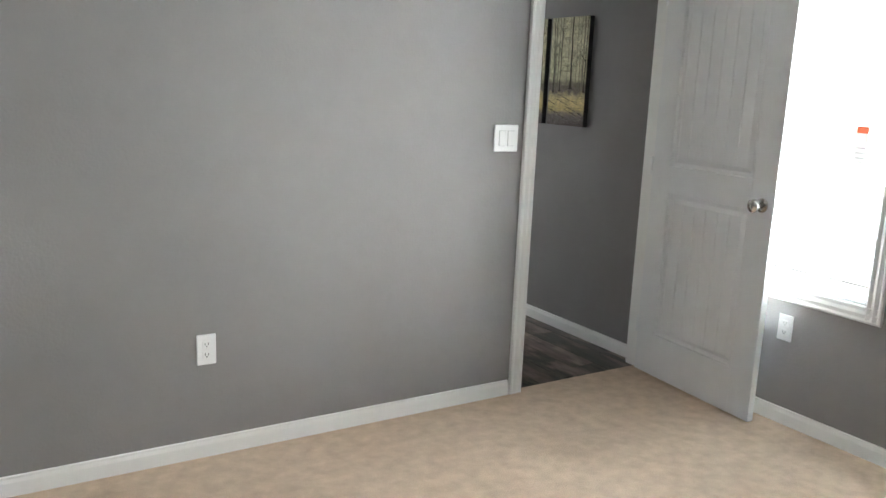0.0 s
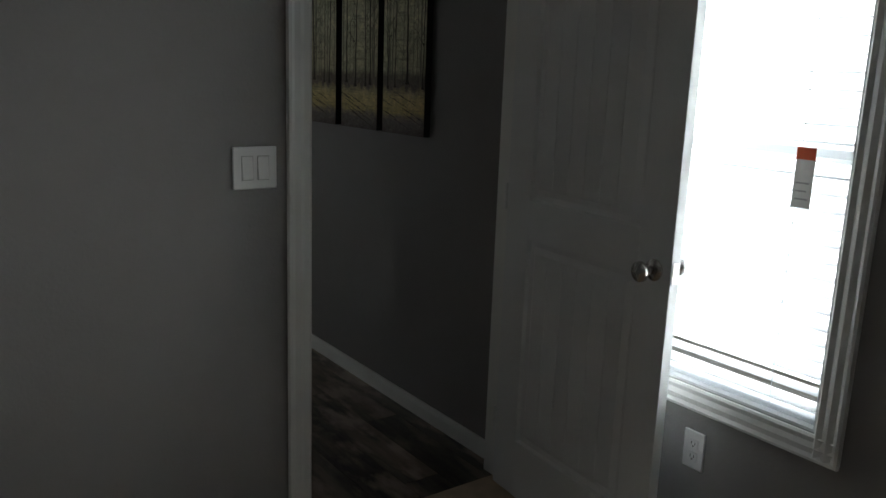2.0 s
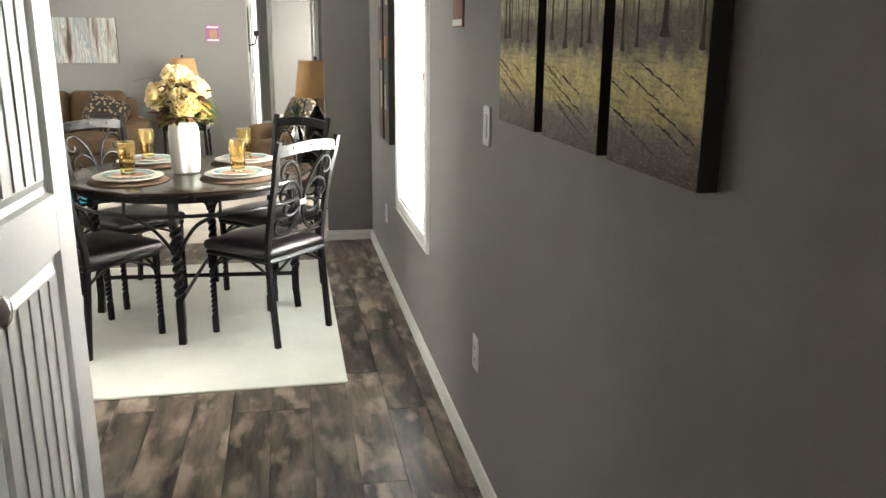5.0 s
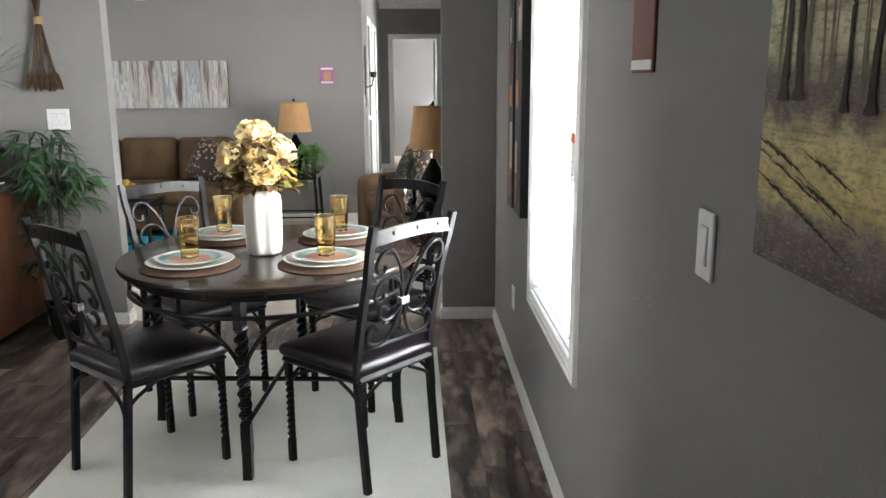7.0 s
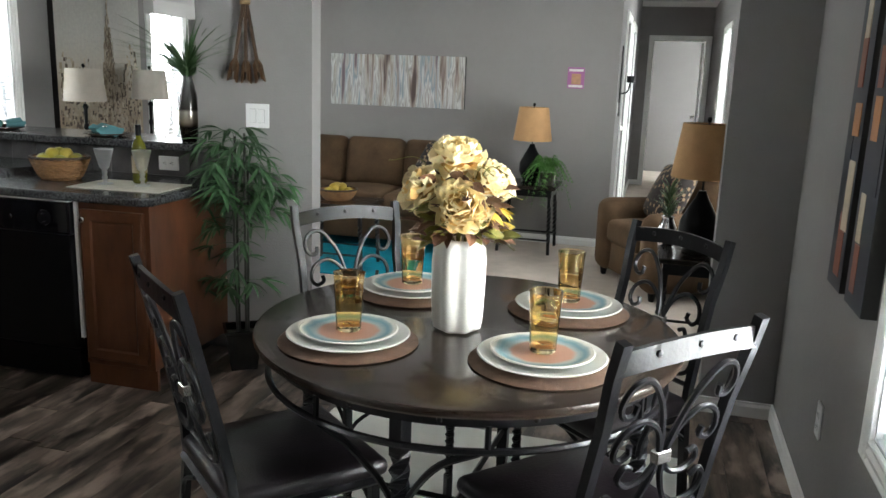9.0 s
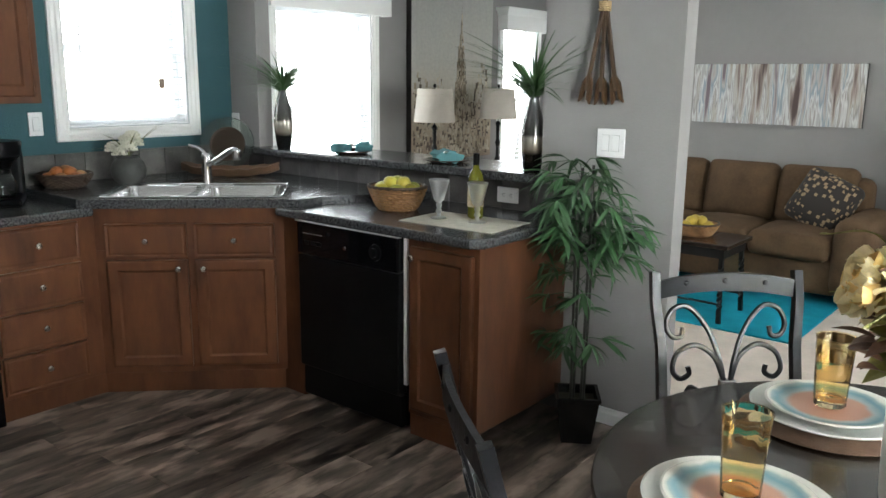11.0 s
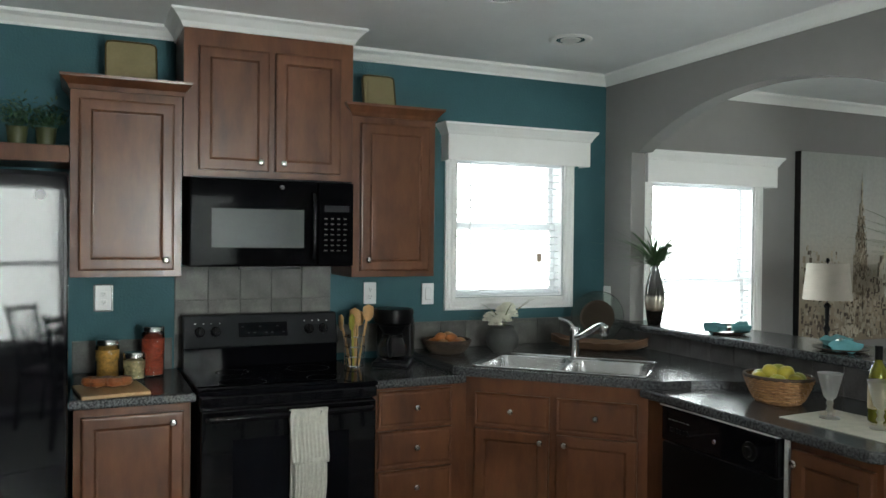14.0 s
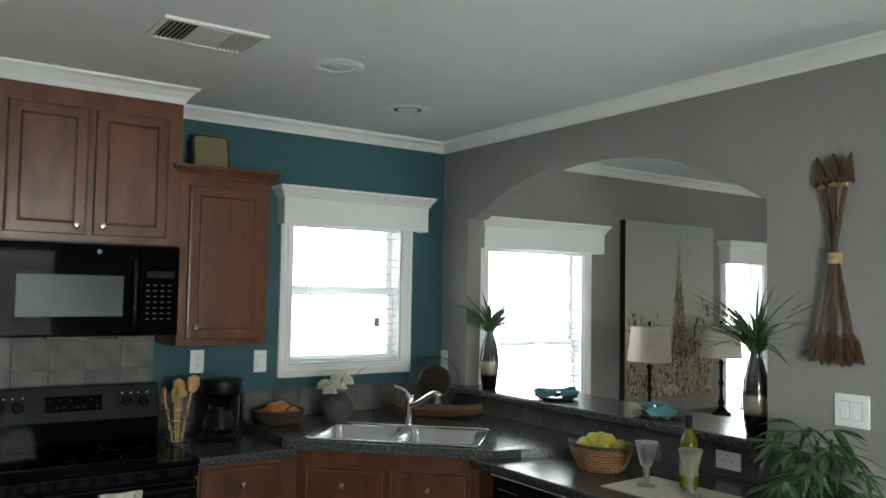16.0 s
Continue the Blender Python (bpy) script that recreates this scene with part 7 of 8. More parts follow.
def coffee_maker():
    o = thing("coffee_maker", pose(-1.33, 7.715, CZ, rz=62) @ Matrix.Diagonal((1.1, 1.1, 1.08, 1)), "black drip coffee maker with glass carafe", "coffee maker")
    part("base", box(-0.085, 0.085, -0.12, 0.10, 0, 0.03, 0.012, seg=3), BLACK_SATIN, o)
    part("column", box(-0.085, 0.085, 0.02, 0.10, 0.03, 0.22, 0.015, seg=3), BLACK_SATIN, o)
    part("brew_head", lathe([(0, 0.19), (0.07, 0.19), (0.088, 0.205), (0.094, 0.255), (0.09, 0.268), (0, 0.272)], 28, at=(0, -0.02, 0)), BLACK_SATIN, o, smooth=True)
    part("filter_basket", lathe([(0, 0.155), (0.045, 0.155), (0.066, 0.19), (0, 0.19)], 24, at=(0, -0.035, 0)), BLACK_SATIN, o, smooth=True)
    c = part("carafe", lathe([(0, 0.032), (0.055, 0.032), (0.066, 0.05), (0.068, 0.09), (0.05, 0.13), (0.043, 0.142), (0.0405, 0.14), (0.047, 0.128), (0.065, 0.088), (0.063, 0.052), (0, 0.036)], 32, at=(0, -0.04, 0)), JARGLASS, o, "clear glass carafe", smooth=True)
    part("carafe_collar", lathe([(0.044, 0.136), (0.048, 0.136), (0.048, 0.152), (0, 0.155)], 28, at=(0, -0.04, 0)), BLACK_SATIN, c)
    part("carafe_handle", tube(spline([(0.0, -0.088, 0.145), (0.0, -0.13, 0.13), (0.0, -0.132, 0.08), (0.0, -0.108, 0.055)], 5), 0.009, 8), BLACK_SATIN, c, smooth=True)


coffee_maker()
WICKER = material("woven_wicker", (0.24, 0.12, 0.045), 0.7, vary=0.4, scale=25)
WICKER_DARK = material("dark_woven_wicker", (0.05, 0.03, 0.018), 0.7, vary=0.4, scale=25)


def basket(m, r0, r1, h, mat, label, fruit_mats, n, fr, seed, oval=1.0):
    r = random.Random(seed)
    o = thing("fruit_basket", m, label, "basket")
    rows = 9
    for i in range(rows):
        t = i / (rows - 1)
        rr, z = r0 + (r1 - r0) * t ** 0.7, 0.006 + h * t
        pts = []
        for k in range(49):
            a = 2 * math.pi * k / 48
            q = rr + 0.003 * (1 if (k + i) % 2 else -1) * (k < 48)
            pts.append((q * math.cos(a), oval * q * math.sin(a), z))
        pts[-1] = pts[0]
        part("weave_band", tube(pts, 0.0075, 5), mat, o, smooth=True)
    part("base", lathe([(0, 0), (r0, 0), (r0, 0.008), (0, 0.008)], 32), mat, o).scale = (1, oval, 1)
    part("rim", tube([(1.02 * r1 * math.cos(2 * math.pi * k / 48), oval * 1.02 * r1 * math.sin(2 * math.pi * k / 48), h + 0.012) for k in range(49)], 0.0075, 6), WICKER_DARK, o, smooth=True)
    for i in range(n):
        if i < n - 3:
            a = 2 * math.pi * i / (n - 3)
            x, y, z = (r1 - fr - 0.014) * math.cos(a), oval * (r1 - fr - 0.014) * math.sin(a), h - 0.008
        else:
            a = 2 * math.pi * i / 3
            x, y, z = 0.034 * math.cos(a), oval * 0.034 * math.sin(a), h + fr * 0.55
        prof = [(fr * math.sin(math.pi * k / 10) * (1 + 0.04 * math.cos(k)), -fr * 0.92 * math.cos(math.pi * k / 10)) for k in range(11)]
        prof[0], prof[-1] = (0, prof[0][1] + 0.004), (0, prof[-1][1] - 0.005)
        solid("fruit", lathe(prof, 18), fruit_mats[i % len(fruit_mats)], label.split(" of ")[-1].split(",")[0] + " piled in a basket", "fruit", "thing", True, m @ pose(x, y, z, rx=r.uniform(-40, 40), ry=r.uniform(-40, 40)), "fruit in a basket")


PEAR = [material("yellow_green_apple", (0.40, 0.34, 0.04), 0.3, vary=0.2, scale=8), material("lime_apple", (0.33, 0.34, 0.05), 0.3, vary=0.2, scale=8)]
ORANGE = [material("brown_orange", (0.32, 0.10, 0.02), 0.55, vary=0.3, scale=10, bump=0.5), material("tan_gourd", (0.36, 0.17, 0.06), 0.55, vary=0.3, scale=10, bump=0.5)]
basket(pose(0.115, 8.83, CZ, rz=5), 0.085, 0.135, 0.095, WICKER, "honey wicker basket of green apples", PEAR, 9, 0.038, 1, 0.85)
basket(pose(-1.41, 8.05, 0.936, rz=20), 0.08, 0.125, 0.055, WICKER_DARK, "dark wicker bowl of dried oranges", ORANGE, 9, 0.035, 2)
FROST = glass("frosted_glass", (0.92, 0.93, 0.92), 0.35)
for x, y in ((0.415, 8.765), (0.60, 8.79)):
    solid("goblet", lathe([(0, 0), (0.036, 0), (0.036, 0.003), (0.010, 0.008), (0.008, 0.02), (0.014, 0.03), (0.009, 0.042), (0.013, 0.055), (0.010, 0.066), (0.022, 0.078), (0.033, 0.12), (0.044, 0.165), (0.042, 0.165), (0.031, 0.12), (0.019, 0.082), (0, 0.076)], 32), FROST, "frosted footed glass on a placemat", "glass", "thing", True, pose(x, y, CZ + 0.004), "footed glasses")
o = solid("placemat", box(-0.23, 0.23, -0.15, 0.15, 0, 0.003), material("cream_placemat", (0.55, 0.52, 0.44), 0.9, vary=0.15, scale=20, bump=0.6), "cream woven placemat on the peninsula", "placemat", "thing", False, pose(0.545, 8.775, CZ, rz=3))
o = thing("wine_bottle", pose(0.53, 8.87, CZ + 0.004), "green glass wine bottle with a paper label", "bottle")
part("glass", lathe([(0, 0.004), (0.028, 0.0), (0.034, 0.006), (0.034, 0.16), (0.03, 0.185), (0.014, 0.215), (0.0125, 0.27), (0, 0.27)], 28), material("olive_bottle_glass", (0.10, 0.10, 0.01), 0.06), o, smooth=True)
part("label", lathe([(0.0344, 0.05), (0.0346, 0.05), (0.0346, 0.13), (0.0344, 0.13)], 28), material("cream_label", (0.5, 0.42, 0.28), 0.7, vary=0.3, scale=30), o)
part("neck_label", lathe([(0.0148, 0.205), (0.0225, 0.195), (0.0225, 0.1945)], 20), material("yellow_label", (0.55, 0.45, 0.05), 0.6), o)
part("capsule", lathe([(0.0128, 0.225), (0.0138, 0.225), (0.0138, 0.275), (0, 0.277)], 20), BLACK_SATIN, o, smooth=True)

# behind the sink
SZ = 0.9355
o = thing("flower_pot", pose(-1.30, 8.33, SZ) @ Matrix.Diagonal((1.15, 1.15, 1.15, 1)), "grey stone pot of white mums and grass", "plant")
part("pot", lathe([(0, 0), (0.04, 0), (0.07, 0.03), (0.078, 0.065), (0.066, 0.10), (0.046, 0.118), (0.05, 0.128), (0.042, 0.128), (0.04, 0.11), (0, 0.10)], 28), material("grey_stone_pot", (0.06, 0.062, 0.058), 0.6, vary=0.3, scale=14, bump=0.4), o, smooth=True)
MUM = material("white_mum_petal", (0.82, 0.80, 0.68), 0.75, vary=0.15)
for at, s in (((-0.03, -0.045, 0.165), 0.036), ((0.045, -0.02, 0.17), 0.036), ((0.0, 0.04, 0.185), 0.034), ((0.03, 0.01, 0.215), 0.034), ((-0.045, 0.02, 0.195), 0.03), ((0.04, -0.06, 0.15), 0.03)):
    b = bmesh.new()
    for layer in range(4):
        for i in range(12):
            petal(b, Matrix.Translation(at) @ pose(0, 0, 0, rz=30 * i + 15 * layer) @ pose(0, 0, 0, rx=-(15 + 26 * layer)), s * 0.62, s * (0.8 + 0.12 * layer), 0.4, -0.2)
    part("mum", b, [MUM, MUM], o, "creamy white mum", smooth=True)
b = bmesh.new()
r = random.Random(9)
for i in range(11):
    leaf_blade(b, pose(0, 0, 0.12, rz=r.uniform(0, 360)) @ pose(0, 0.01, 0, rx=r.uniform(35, 80)), r.uniform(0.12, 0.24), 0.006, r.uniform(0.3, 0.9), 0.2, 6)
part("grass_tuft", b, material("dry_grass", (0.16, 0.17, 0.06), 0.7, vary=0.3), o)
BOAT = wood("driftwood", (0.05, 0.026, 0.014), (0.16, 0.085, 0.045), (1, 8, 8), 3, 0.6)
o = thing("wooden_tray", pose(-1.22, 8.90, SZ, rz=42), "long carved driftwood tray behind the sink", "tray")
b = bmesh.new()
prev = None
for i in range(17):
    u = i / 16 * 2 - 1
    w = 0.075 * (1 - abs(u) ** 3) + 0.022
    lift = 0.03 * abs(u) ** 2.5 + 0.004 * math.sin(i * 2.1)
    row = [b.verts.new((0.27 * u, y, z + lift)) for y, z in ((-w, 0.045), (-w * 0.7, 0.006), (0, 0.0), (w * 0.7, 0.006), (w, 0.045), (w * 0.86, 0.05), (w * 0.55, 0.022), (0, 0.016), (-w * 0.55, 0.022), (-w * 0.86, 0.05))]
    if prev:
        for k in range(10):
            b.faces.new((prev[k], prev[(k + 1) % 10], row[(k + 1) % 10], row[k]))
    else:
        b.faces.new(row)
    prev = row
b.faces.new(prev)
part("tray", b, BOAT, o, smooth=True)
o = thing("decor_plate", pose(-1.315, 8.94, SZ + 0.02, rz=42) @ pose(0, 0, 0, rx=72) @ Matrix.Diagonal((1.12, 1.12, 1.12, 1)), "green glass plate leaning behind the tray", "plate")
part("plate", lathe([(0, -0.012), (0.06, -0.012), (0.135, 0.004), (0.138, 0.008), (0.06, -0.006), (0, -0.006)], 48, at=(0, 0.14, 0)), glass("green_glass_plate", (0.72, 0.82, 0.76), 0.12), o, smooth=True)
part("centre_disc", lathe([(0, -0.005), (0.046, -0.005), (0.042, -0.003), (0, -0.003)], 40, at=(0, 0.14, 0)), material("bronze_disc", (0.07, 0.05, 0.035), 0.4, 0.5, vary=0.4, scale=30), o)
part("inner_ring", lathe([(0.08, 0.0005), (0.088, 0.003), (0.09, 0.003), (0.082, 0.0005)], 40, at=(0, 0.14, -0.001)), material("bronze_ring", (0.07, 0.05, 0.035), 0.4, 0.5), o)

# on the wall cabinets and the shelf
OLIVE_DISH = material("olive_glazed_dish", (0.23, 0.19, 0.10), 0.15, vary=0.15, scale=6)
DISH_RIM = material("bronze_glazed_rim", (0.10, 0.075, 0.03), 0.12, 0.3, vary=0.15, scale=6)
for y, z, w, h in ((6.46, 2.23, 0.225, 0.17), (7.66, 2.205, 0.18, 0.155)):
    o = thing("square_platter", pose(-1.42, y, z, rz=90) @ pose(0, 0, 0, rx=-12), "square olive-glazed platter standing on a cabinet", "plate", "platters on cabinets")
    b = box(-w / 2, w / 2, -0.008, 0.008, 0, h * 1.25, 0.0)
    bmesh.ops.bevel(b, geom=[e for e in b.edges if abs(e.verts[0].co.y - e.verts[1].co.y) > 0.01], offset=0.03, segments=5, profile=0.5, affect='EDGES')
    part("platter", b, OLIVE_DISH, o)
    b = box(-w / 2 + 0.025, w / 2 - 0.025, -0.0095, -0.0075, 0.025, h * 1.25 - 0.025)
    part("well", b, OLIVE_DISH, o)
    hw, ht, c = w / 2 - 0.004, h * 1.25, 0.028
    ring = [(hw - c, 0.004), (hw - 0.006, 0.01), (hw, c), (hw, ht - c), (hw - 0.006, ht - 0.01), (hw - c, ht - 0.004)]
    ring = [(x, -0.009, z) for x, z in ring] + [(-x, -0.009, z) for x, z in reversed(ring)]
    part("rim", tube(ring + ring[:1], 0.0045, 6), DISH_RIM, o, "raised bronze-glazed rim", smooth=True)
GREEN_CAN = material("green_tin", (0.05, 0.055, 0.02), 0.4, vary=0.2)
for y, sd in ((6.115, 1), (6.005, 2), (5.80, 3)):
    r = random.Random(sd)
    o = thing("small_plant", pose(-1.34, y, 1.925), "small leafy plant in a green tin", "plant", "shelf plants")
    part("tin", lathe([(0, 0), (0.034, 0), (0.042, 0.075), (0.044, 0.078), (0.038, 0.078), (0, 0.07)], 24), GREEN_CAN, o, smooth=True)
    b = bmesh.new()
    for i in range(220):
        p = Vector((r.gauss(0, 0.036), r.gauss(0, 0.036), 0.085 + abs(r.gauss(0, 0.045))))
        leaf_blade(b, Matrix.Translation(p) @ pose(0, 0, 0, rz=r.uniform(0, 360)) @ pose(0, 0, 0, rx=r.uniform(-10, 70)), r.uniform(0.02, 0.04), r.uniform(0.008, 0.014), 0.3, 0.2, 3)
    part("foliage", b, LEAF_GREEN, o, "small green leaves")


# ---- living room ----
def cushion(x0, x1, y0, y1, z0, z1, bevel, puff=0.02, axis=2):
    b = box(x0, x1, y0, y1, z0, z1, bevel, seg=4)
    c = Vector(((x0 + x1) / 2, (y0 + y1) / 2, (z0 + z1) / 2))
    s = ((x1 - x0) / 2, (y1 - y0) / 2, (z1 - z0) / 2)
    bmesh.ops.subdivide_edges(b, edges=[e for e in b.edges if e.calc_length() > 0.15], cuts=4, use_grid_fill=True)
    for v in b.verts:
        d = [(v.co[i] - c[i]) / s[i] for i in range(3)]
        o1, o2 = [i for i in range(3) if i != axis]
        k = max(0, 1 - d[o1] ** 2) * max(0, 1 - d[o2] ** 2)
        v.co[axis] += puff * k * d[axis]
    return b


def seat_unit(name, m, w, d, label, cat, n):
    """A sofa or armchair, back towards +y, arms at both ends, front at y=0."""
    o = thing(name, m, label, cat)
    arm = 0.22
    part("base", cushion(arm * 0.8, w - arm * 0.8, 0.06, d, 0.06, 0.30, 0.03, 0.0), SOFA, o, smooth=True)
    for s in (0, 1):
        x0 = 0 if s == 0 else w - arm
        part("arm", cushion(x0, x0 + arm, 0.0, d - 0.08, 0.05, 0.60, 0.09, 0.02, 0), SOFA, o, smooth=True)
    part("back", cushion(arm * 0.6, w - arm * 0.6, d - 0.24, d, 0.08, 0.80, 0.08, 0.01, 1), SOFA, o, smooth=True)
    cw = (w - 2 * arm) / n
    for i in range(n):
        x0 = arm + cw * i
        part("seat_cushion", cushion(x0 + 0.004, x0 + cw - 0.004, 0.0, d - 0.22, 0.29, 0.46, 0.05, 0.03), SOFA, o, smooth=True)
        p = part("back_cushion", cushion(x0 + 0.006, x0 + cw - 0.006, -0.09, 0.09, 0.0, 0.44, 0.06, 0.05, 1), SOFA, o, smooth=True)
        p.matrix_local = pose(0, d - 0.27, 0.44, rx=-14)
    for x in (0.08, w - 0.08):
        for y in (0.08, d - 0.08):
            part("foot", lathe([(0.02, 0), (0.03, 0.06)], 12, at=(x, y, 0)), BLACK_SATIN, o)
    return o


seat_unit("sofa", pose(-0.62, 11.80, 0.012), 2.10, 0.88, "brown microfibre sofa with loose back cushions", "sofa", 3)
seat_unit("armchair", pose(2.47, 11.75, 0.0, rz=-62), 0.95, 0.90, "brown microfibre armchair beside the hall", "armchair", 1)
PATTERN = material("black_tan_patterned_cloth", (0.05, 0.04, 0.035), 0.85)
n, l = PATTERN.node_tree.nodes, PATTERN.node_tree.links
tc, vo, ra = n.new("ShaderNodeTexCoord"), n.new("ShaderNodeTexVoronoi"), n.new("ShaderNodeValToRGB")
vo.inputs["Scale"].default_value = 27
vo.distance = 'CHEBYCHEV'
ra.color_ramp.interpolation = 'CONSTANT'
ra.color_ramp.elements[0].color, ra.color_ramp.elements[1].position, ra.color_ramp.elements[1].color = (0.26, 0.18, 0.105, 1), 0.3, (0.022, 0.017, 0.015, 1)
l.new(tc.outputs["Object"], vo.inputs["Vector"])
l.new(vo.outputs["Distance"], ra.inputs[0])
l.new(ra.outputs[0], n["Principled BSDF"].inputs["Base Color"])
solid("throw_pillow", cushion(-0.21, 0.21, -0.06, 0.06, 0, 0.40, 0.05, 0.05, 1), PATTERN, "black and tan patterned pillow on the sofa", "pillow", "thing", True, pose(1.0, 12.2, 0.48, rz=-14) @ pose(0, 0, 0, rx=-24, ry=20))
solid("throw_pillow", cushion(-0.22, 0.22, -0.06, 0.06, 0, 0.42, 0.05, 0.05, 1), PATTERN, "patterned pillow on the brown armchair", "pillow", "thing", True, pose(2.93, 11.55, 0.48, rz=-70) @ pose(0, 0, 0, rx=-25))
solid("teal_rug", box(-0.75, 1.34, 10.87, 12.25, 0.0, 0.012, 0.004), RUG_TEAL, "bright turquoise rug before the sofa", "rug", "thing")
SHADE = material("tan_burlap_shade", (0.42, 0.24, 0.11), 0.9, vary=0.12, scale=12, bump=0.4, bump_scale=200)
SHADE_PALE = material("cream_linen_shade", (0.46, 0.42, 0.36), 0.9, vary=0.08, scale=12, bump=0.4, bump_scale=200)


def lamp(name, m, label, prof, shade, smat, group=""):
    """prof: turned base; shade: bottom radius, top radius, bottom height, top height."""
    o = thing(name, m, label, "lamp", group)
    part("base", lathe(prof, 28), BLACK_SATIN, o, smooth=True)
    r0, r1, z0, z1 = shade
    part("shade", lathe([(r0, z0), (r1, z1), (r1 - 0.003, z1), (r0 - 0.003, z0), (r0, z0)], 40), smat, o, smooth=True)
    part("pole", tube([(0, 0, prof[-1][1] - 0.01), (0, 0, z1 + 0.01)], 0.005, 6), IRON, o)
    part("spider", tube([(-r1 + 0.002, 0, z1 - 0.004), (r1 - 0.002, 0, z1 - 0.004)], 0.002, 4), IRON, o)
    part("finial", lathe([(0, 0), (0.008, 0.003), (0.013, 0.015), (0.008, 0.028), (0, 0.032)], 14, at=(0, 0, z1 + 0.005)), BLACK_SATIN, o, smooth=True)


BULGE = [(0, 0), (0.075, 0), (0.08, 0.012), (0.07, 0.02), (0.105, 0.10), (0.10, 0.17), (0.06, 0.25), (0.03, 0.30), (0.02, 0.33), (0, 0.33)]
SLIM = [(0, 0), (0.07, 0), (0.072, 0.015), (0.05, 0.025), (0.025, 0.05), (0.018, 0.06), (0.027, 0.09), (0.014, 0.12), (0.012, 0.20), (0.022, 0.23), (0.012, 0.26), (0.014, 0.36), (0.022, 0.38), (0.01, 0.40), (0, 0.40)]


def side_table(m, w, d, h, label, top_mat=None):
    o = thing("side_table", m, label, "table")
    part("tabletop", box(-w / 2, w / 2, -d / 2, d / 2, h - 0.03, h, 0.006, seg=2), top_mat or TABLE_WOOD, o)
    part("apron", box(-w / 2 + 0.03, w / 2 - 0.03, -d / 2 + 0.03, d / 2 - 0.03, h - 0.09, h - 0.03), IRON, o)
    for sx in (-1, 1):
        for sy in (-1, 1):
            part("leg", twisted((sx * (w / 2 - 0.03), sy * (d / 2 - 0.03), 0), (sx * (w / 2 - 0.05), sy * (d / 2 - 0.05), h - 0.06), 0.018, 2.0), IRON, o)
    for sy in (-1, 1):
        part("stretcher", tube([(-w / 2 + 0.04, sy * (d / 2 - 0.04), 0.12), (w / 2 - 0.04, sy * (d / 2 - 0.04), 0.12)], 0.009, 6), IRON, o)
    return o


side_table(pose(1.86, 12.40, 0), 0.50, 0.48, 0.58, "dark side table with twisted iron legs")
lamp("table_lamp", pose(1.86, 12.42, 0.58), "black urn lamp with tan burlap shade", BULGE, (0.165, 0.125, 0.36, 0.64), SHADE)


def fern(m, label, n, spread, drop, seed, pot=None):
    r = random.Random(seed)
    o = thing("potted_fern", m, label, "plant")
    part("pot", lathe(pot or [(0, 0), (0.05, 0), (0.07, 0.10), (0.073, 0.11), (0.06, 0.11), (0, 0.10)], 24), material("pot_glaze", (0.05, 0.045, 0.04), 0.4), o, smooth=True)
    b = bmesh.new()
    for i in range(n):
        a = r.uniform(0, 2 * math.pi)
        ca, sa = math.cos(a), math.sin(a)
        l, h = r.uniform(0.5, 1) * spread, r.uniform(0.05, 0.16)
        pts = spline([(0.02 * ca, 0.02 * sa, 0.10), (0.45 * l * ca, 0.45 * l * sa, 0.10 + h), (l * ca, l * sa, 0.12 + h - drop * r.uniform(0.2, 1))], 8)
        tube(pts, 0.0012, 3, b)
        for p, q in zip(pts[3:], pts[4:]):
            for s in (-1, 1):
                leaf_blade(b, Matrix.Translation(p) @ pose(0, 0, 0, rz=math.degrees(a) - 90 + s * 60) @ pose(0, 0, 0, rx=-15), r.uniform(0.02, 0.04), 0.012, 0.4, 0.2, 2)
    part("fronds", b, LEAF_FERN, o, "trailing green fronds")


fern(pose(2.02, 12.30, 0.58), "trailing green fern on the side table", 46, 0.24, 0.42, 5)
side_table(pose(3.20, 9.98, 0), 0.50, 0.5, 0.58, "dark end table behind the short wall")
lamp("table_lamp", pose(3.15, 9.98, 0.58), "black urn lamp with tan burlap shade", BULGE, (0.17, 0.13, 0.40, 0.68), SHADE)
o = thing("silver_pot_plant", pose(2.99, 10.08, 0.58), "green sprigs in a hammered silver pot", "plant")
part("pot", lathe([(0, 0), (0.04, 0), (0.055, 0.04), (0.05, 0.10), (0.03, 0.15), (0.035, 0.165), (0.028, 0.165), (0, 0.14)], 24, lobes=9, depth=0.03), CHROME, o, smooth=True)
b = bmesh.new()
r = random.Random(21)
for i in range(120):
    leaf_blade(b, pose(r.gauss(0, 0.012), r.gauss(0, 0.012), r.uniform(0.15, 0.30), rz=r.uniform(0, 360)) @ pose(0, 0, 0, rx=r.uniform(30, 85)), r.uniform(0.05, 0.12), 0.008, 0.3, 0.2, 3)
part("sprigs", b, LEAF_DEEP, o)

# small table with a wicker bowl near the opening
side_table(pose(0.62, 11.15, 0.012), 0.55, 0.45, 0.50, "small dark occasional table on the turquoise rug")
basket(pose(0.60, 11.15, 0.512), 0.09, 0.14, 0.07, WICKER, "wicker bowl of yellow gourds", [LEAF_YELLOW], 6, 0.04, 8)

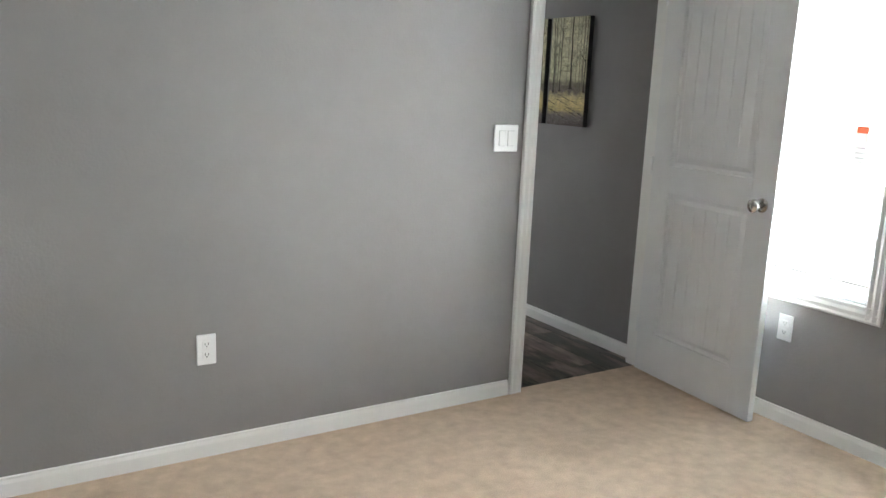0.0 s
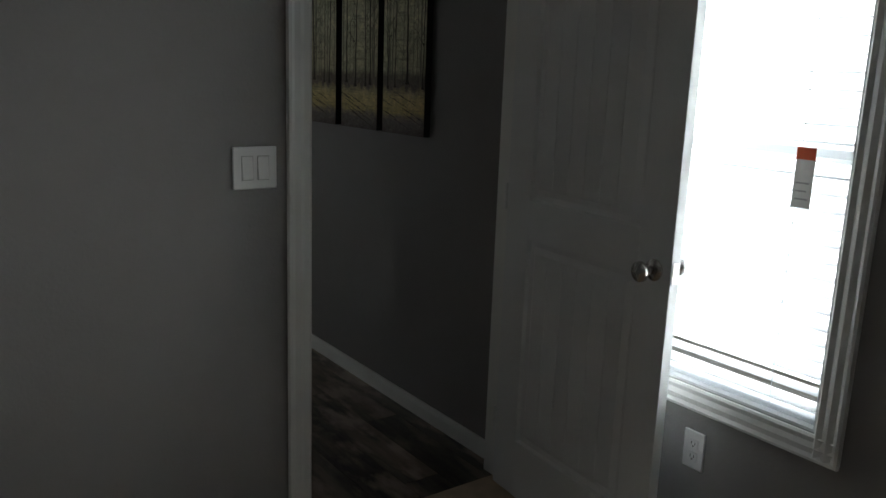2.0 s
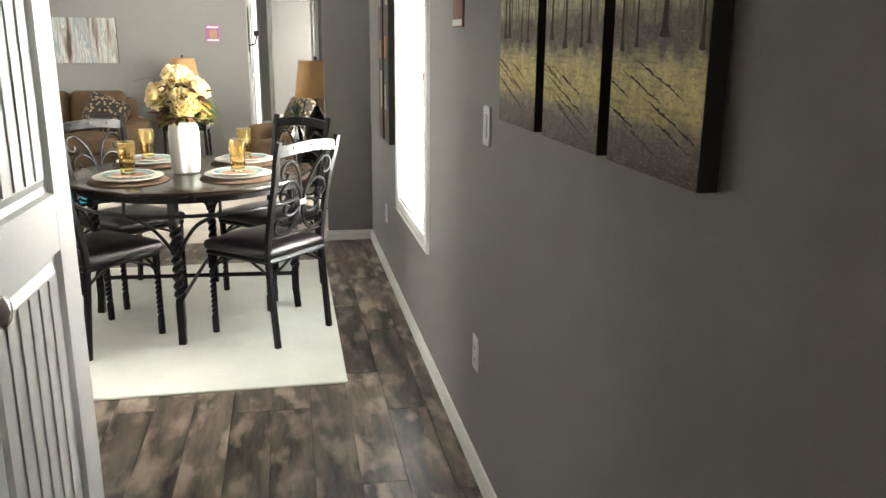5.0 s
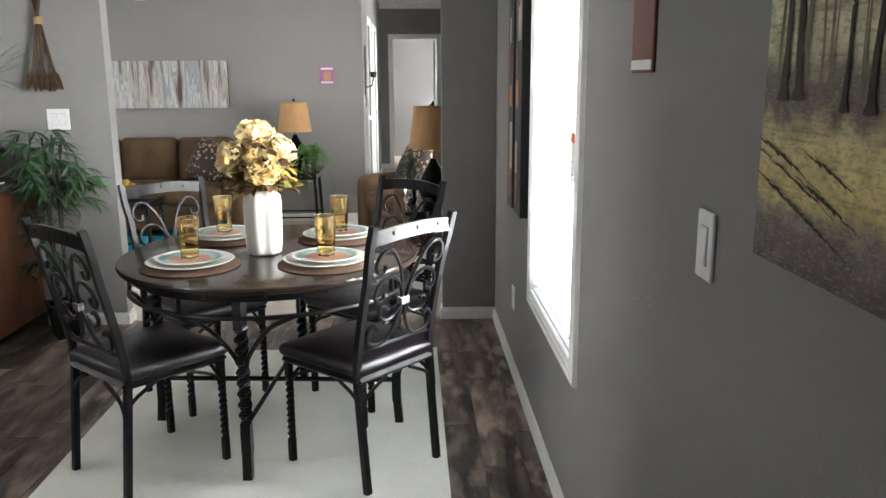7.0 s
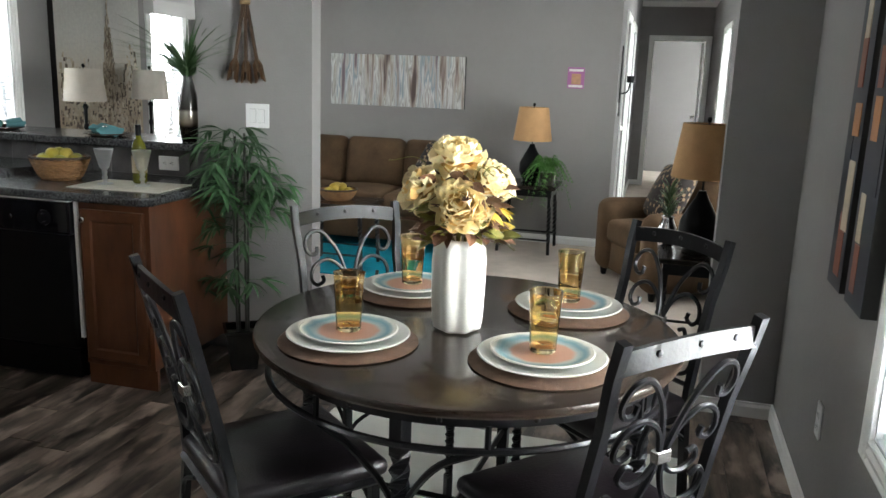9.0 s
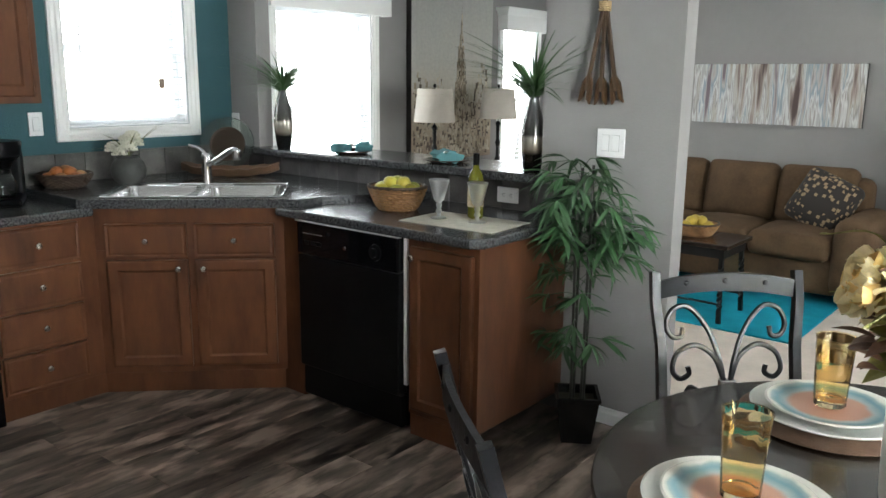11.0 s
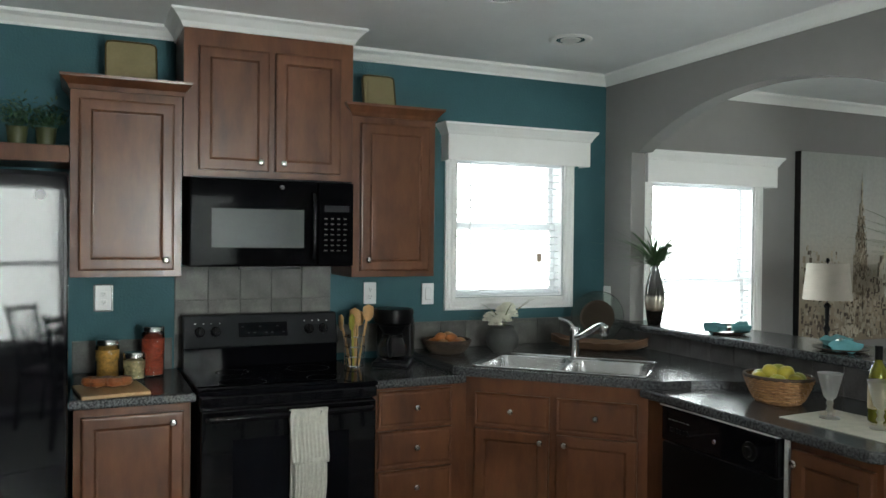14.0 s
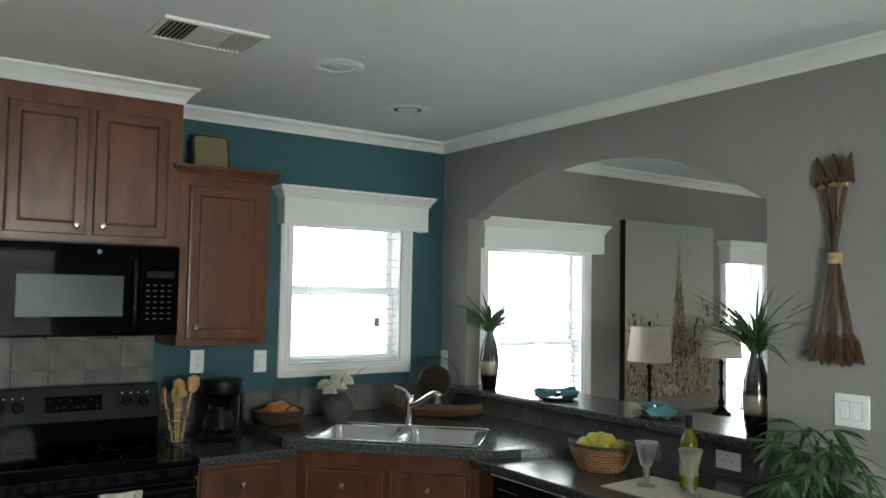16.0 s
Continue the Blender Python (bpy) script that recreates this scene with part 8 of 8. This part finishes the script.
# console under the skyline canvas, with two lamps
o = thing("console_table", pose(-1.20, 11.15, 0), "long dark wooden console table against the wall", "table")
part("tabletop", box(-0.28, 0.22, -0.65, 0.65, 0.72, 0.76, 0.006, seg=2), TABLE_WOOD, o)
for sx in (-0.24, 0.18):
    for sy in (-0.6, 0.6):
        part("leg", box(sx - 0.025, sx + 0.025, sy - 0.025, sy + 0.025, 0, 0.72, 0.003), TABLE_WOOD, o)
lamp("buffet_lamp", pose(-1.20, 10.66, 0.76), "slim dark buffet lamp with cream linen shade", SLIM, (0.15, 0.125, 0.42, 0.655), SHADE_PALE, "pair of buffet lamps")
lamp("buffet_lamp", pose(-1.20, 11.45, 0.76), "slim dark buffet lamp with cream linen shade", SLIM, (0.15, 0.125, 0.42, 0.655), SHADE_PALE, "pair of buffet lamps")
o = thing("pendant_light", pose(0.92, 11.0, 0), "white glass bowl pendant on a short rod", "ceiling light")
part("rod", tube([(0, 0, 2.2), (0, 0, CEIL)], 0.012, 8), NICKEL, o)
part("bowl", lathe([(0, 2.045), (0.05, 2.05), (0.12, 2.10), (0.15, 2.17), (0.145, 2.175), (0, 2.2)], 32), VASE_WHITE, o, smooth=True)

# ---- tiles ----
def tiles(name_wall, origin, along, up, nrm, cols, rows, tw, th, gap, label, face=TILE, joint=GROUT):
    """A tiled field; each tile is a mesh of its own on a grout bed."""
    a, u, nn = Vector(along), Vector(up), Vector(nrm)
    rot = Matrix((a, nn, u)).transposed().to_4x4()
    bed = thing(name_wall, Matrix.Translation(origin) @ rot, label, "backsplash", kind="structure")
    part("grout_bed", box(0, cols * tw, 0, 0.004, 0, rows * th), joint, bed)
    me = mesh("tile", box(gap / 2, tw - gap / 2, 0.004, 0.0105, gap / 2, th - gap / 2, 0.0015), face)
    for i in range(cols):
        for j in range(rows):
            s = new("tile", me)
            s.parent = bed
            s.matrix_local = pose(i * tw, 0, j * th)


tiles("backsplash_range", (XW, 7.455, 0.90), (0, -1, 0), (0, 0, 1), (1, 0, 0), 5, 3, 0.157, 0.166, 0.004, "grey slate-look tiles behind the range")
tiles("backsplash_left", (XW, 6.66, 0.90), (0, -1, 0), (0, 0, 1), (1, 0, 0), 3, 1, 0.148, 0.15, 0.004, "grey slate-look tiles along the worktop")
tiles("backsplash_window", (XW, 9.19, 0.935), (0, -1, 0), (0, 0, 1), (1, 0, 0), 11, 1, 0.157, 0.15, 0.004, "grey slate-look tiles under the kitchen window")
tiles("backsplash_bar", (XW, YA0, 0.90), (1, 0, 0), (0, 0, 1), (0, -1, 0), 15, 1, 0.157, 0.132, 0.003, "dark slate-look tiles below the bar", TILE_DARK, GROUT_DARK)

# ---- floor planks ----
def planks():
    bed = bpy.data.objects["floor"]
    pw, pl = 0.152, 0.915
    r = random.Random(5)
    meshes = {}
    y_lo, y_hi = YB0 + 0.03, YA0 + 0.06
    near = []
    x = XW
    while x < XE - 0.001:
        x1 = min(x + pw, XE)
        y = y_lo - r.uniform(0, pl)
        while y < y_hi:
            a, c = max(y, y_lo), min(y + pl, y_hi)
            if c - a > 0.02:
                near.append((x, x1, a, c))
            y += pl
        x = x1
    for x0, x1, a, c in near:
        key = (round(x1 - x0, 3), round(c - a, 3))
        if key not in meshes:
            w, l2 = x1 - x0, c - a
            meshes[key] = mesh("plank", box(0.0008, w - 0.0008, 0.0008, l2 - 0.0008, -0.006, 0.0, 0.001), PLANK)
        s = new("plank", meshes[key])
        s.parent = bed
        s.matrix_local = pose(x0, a, 0)


planks()
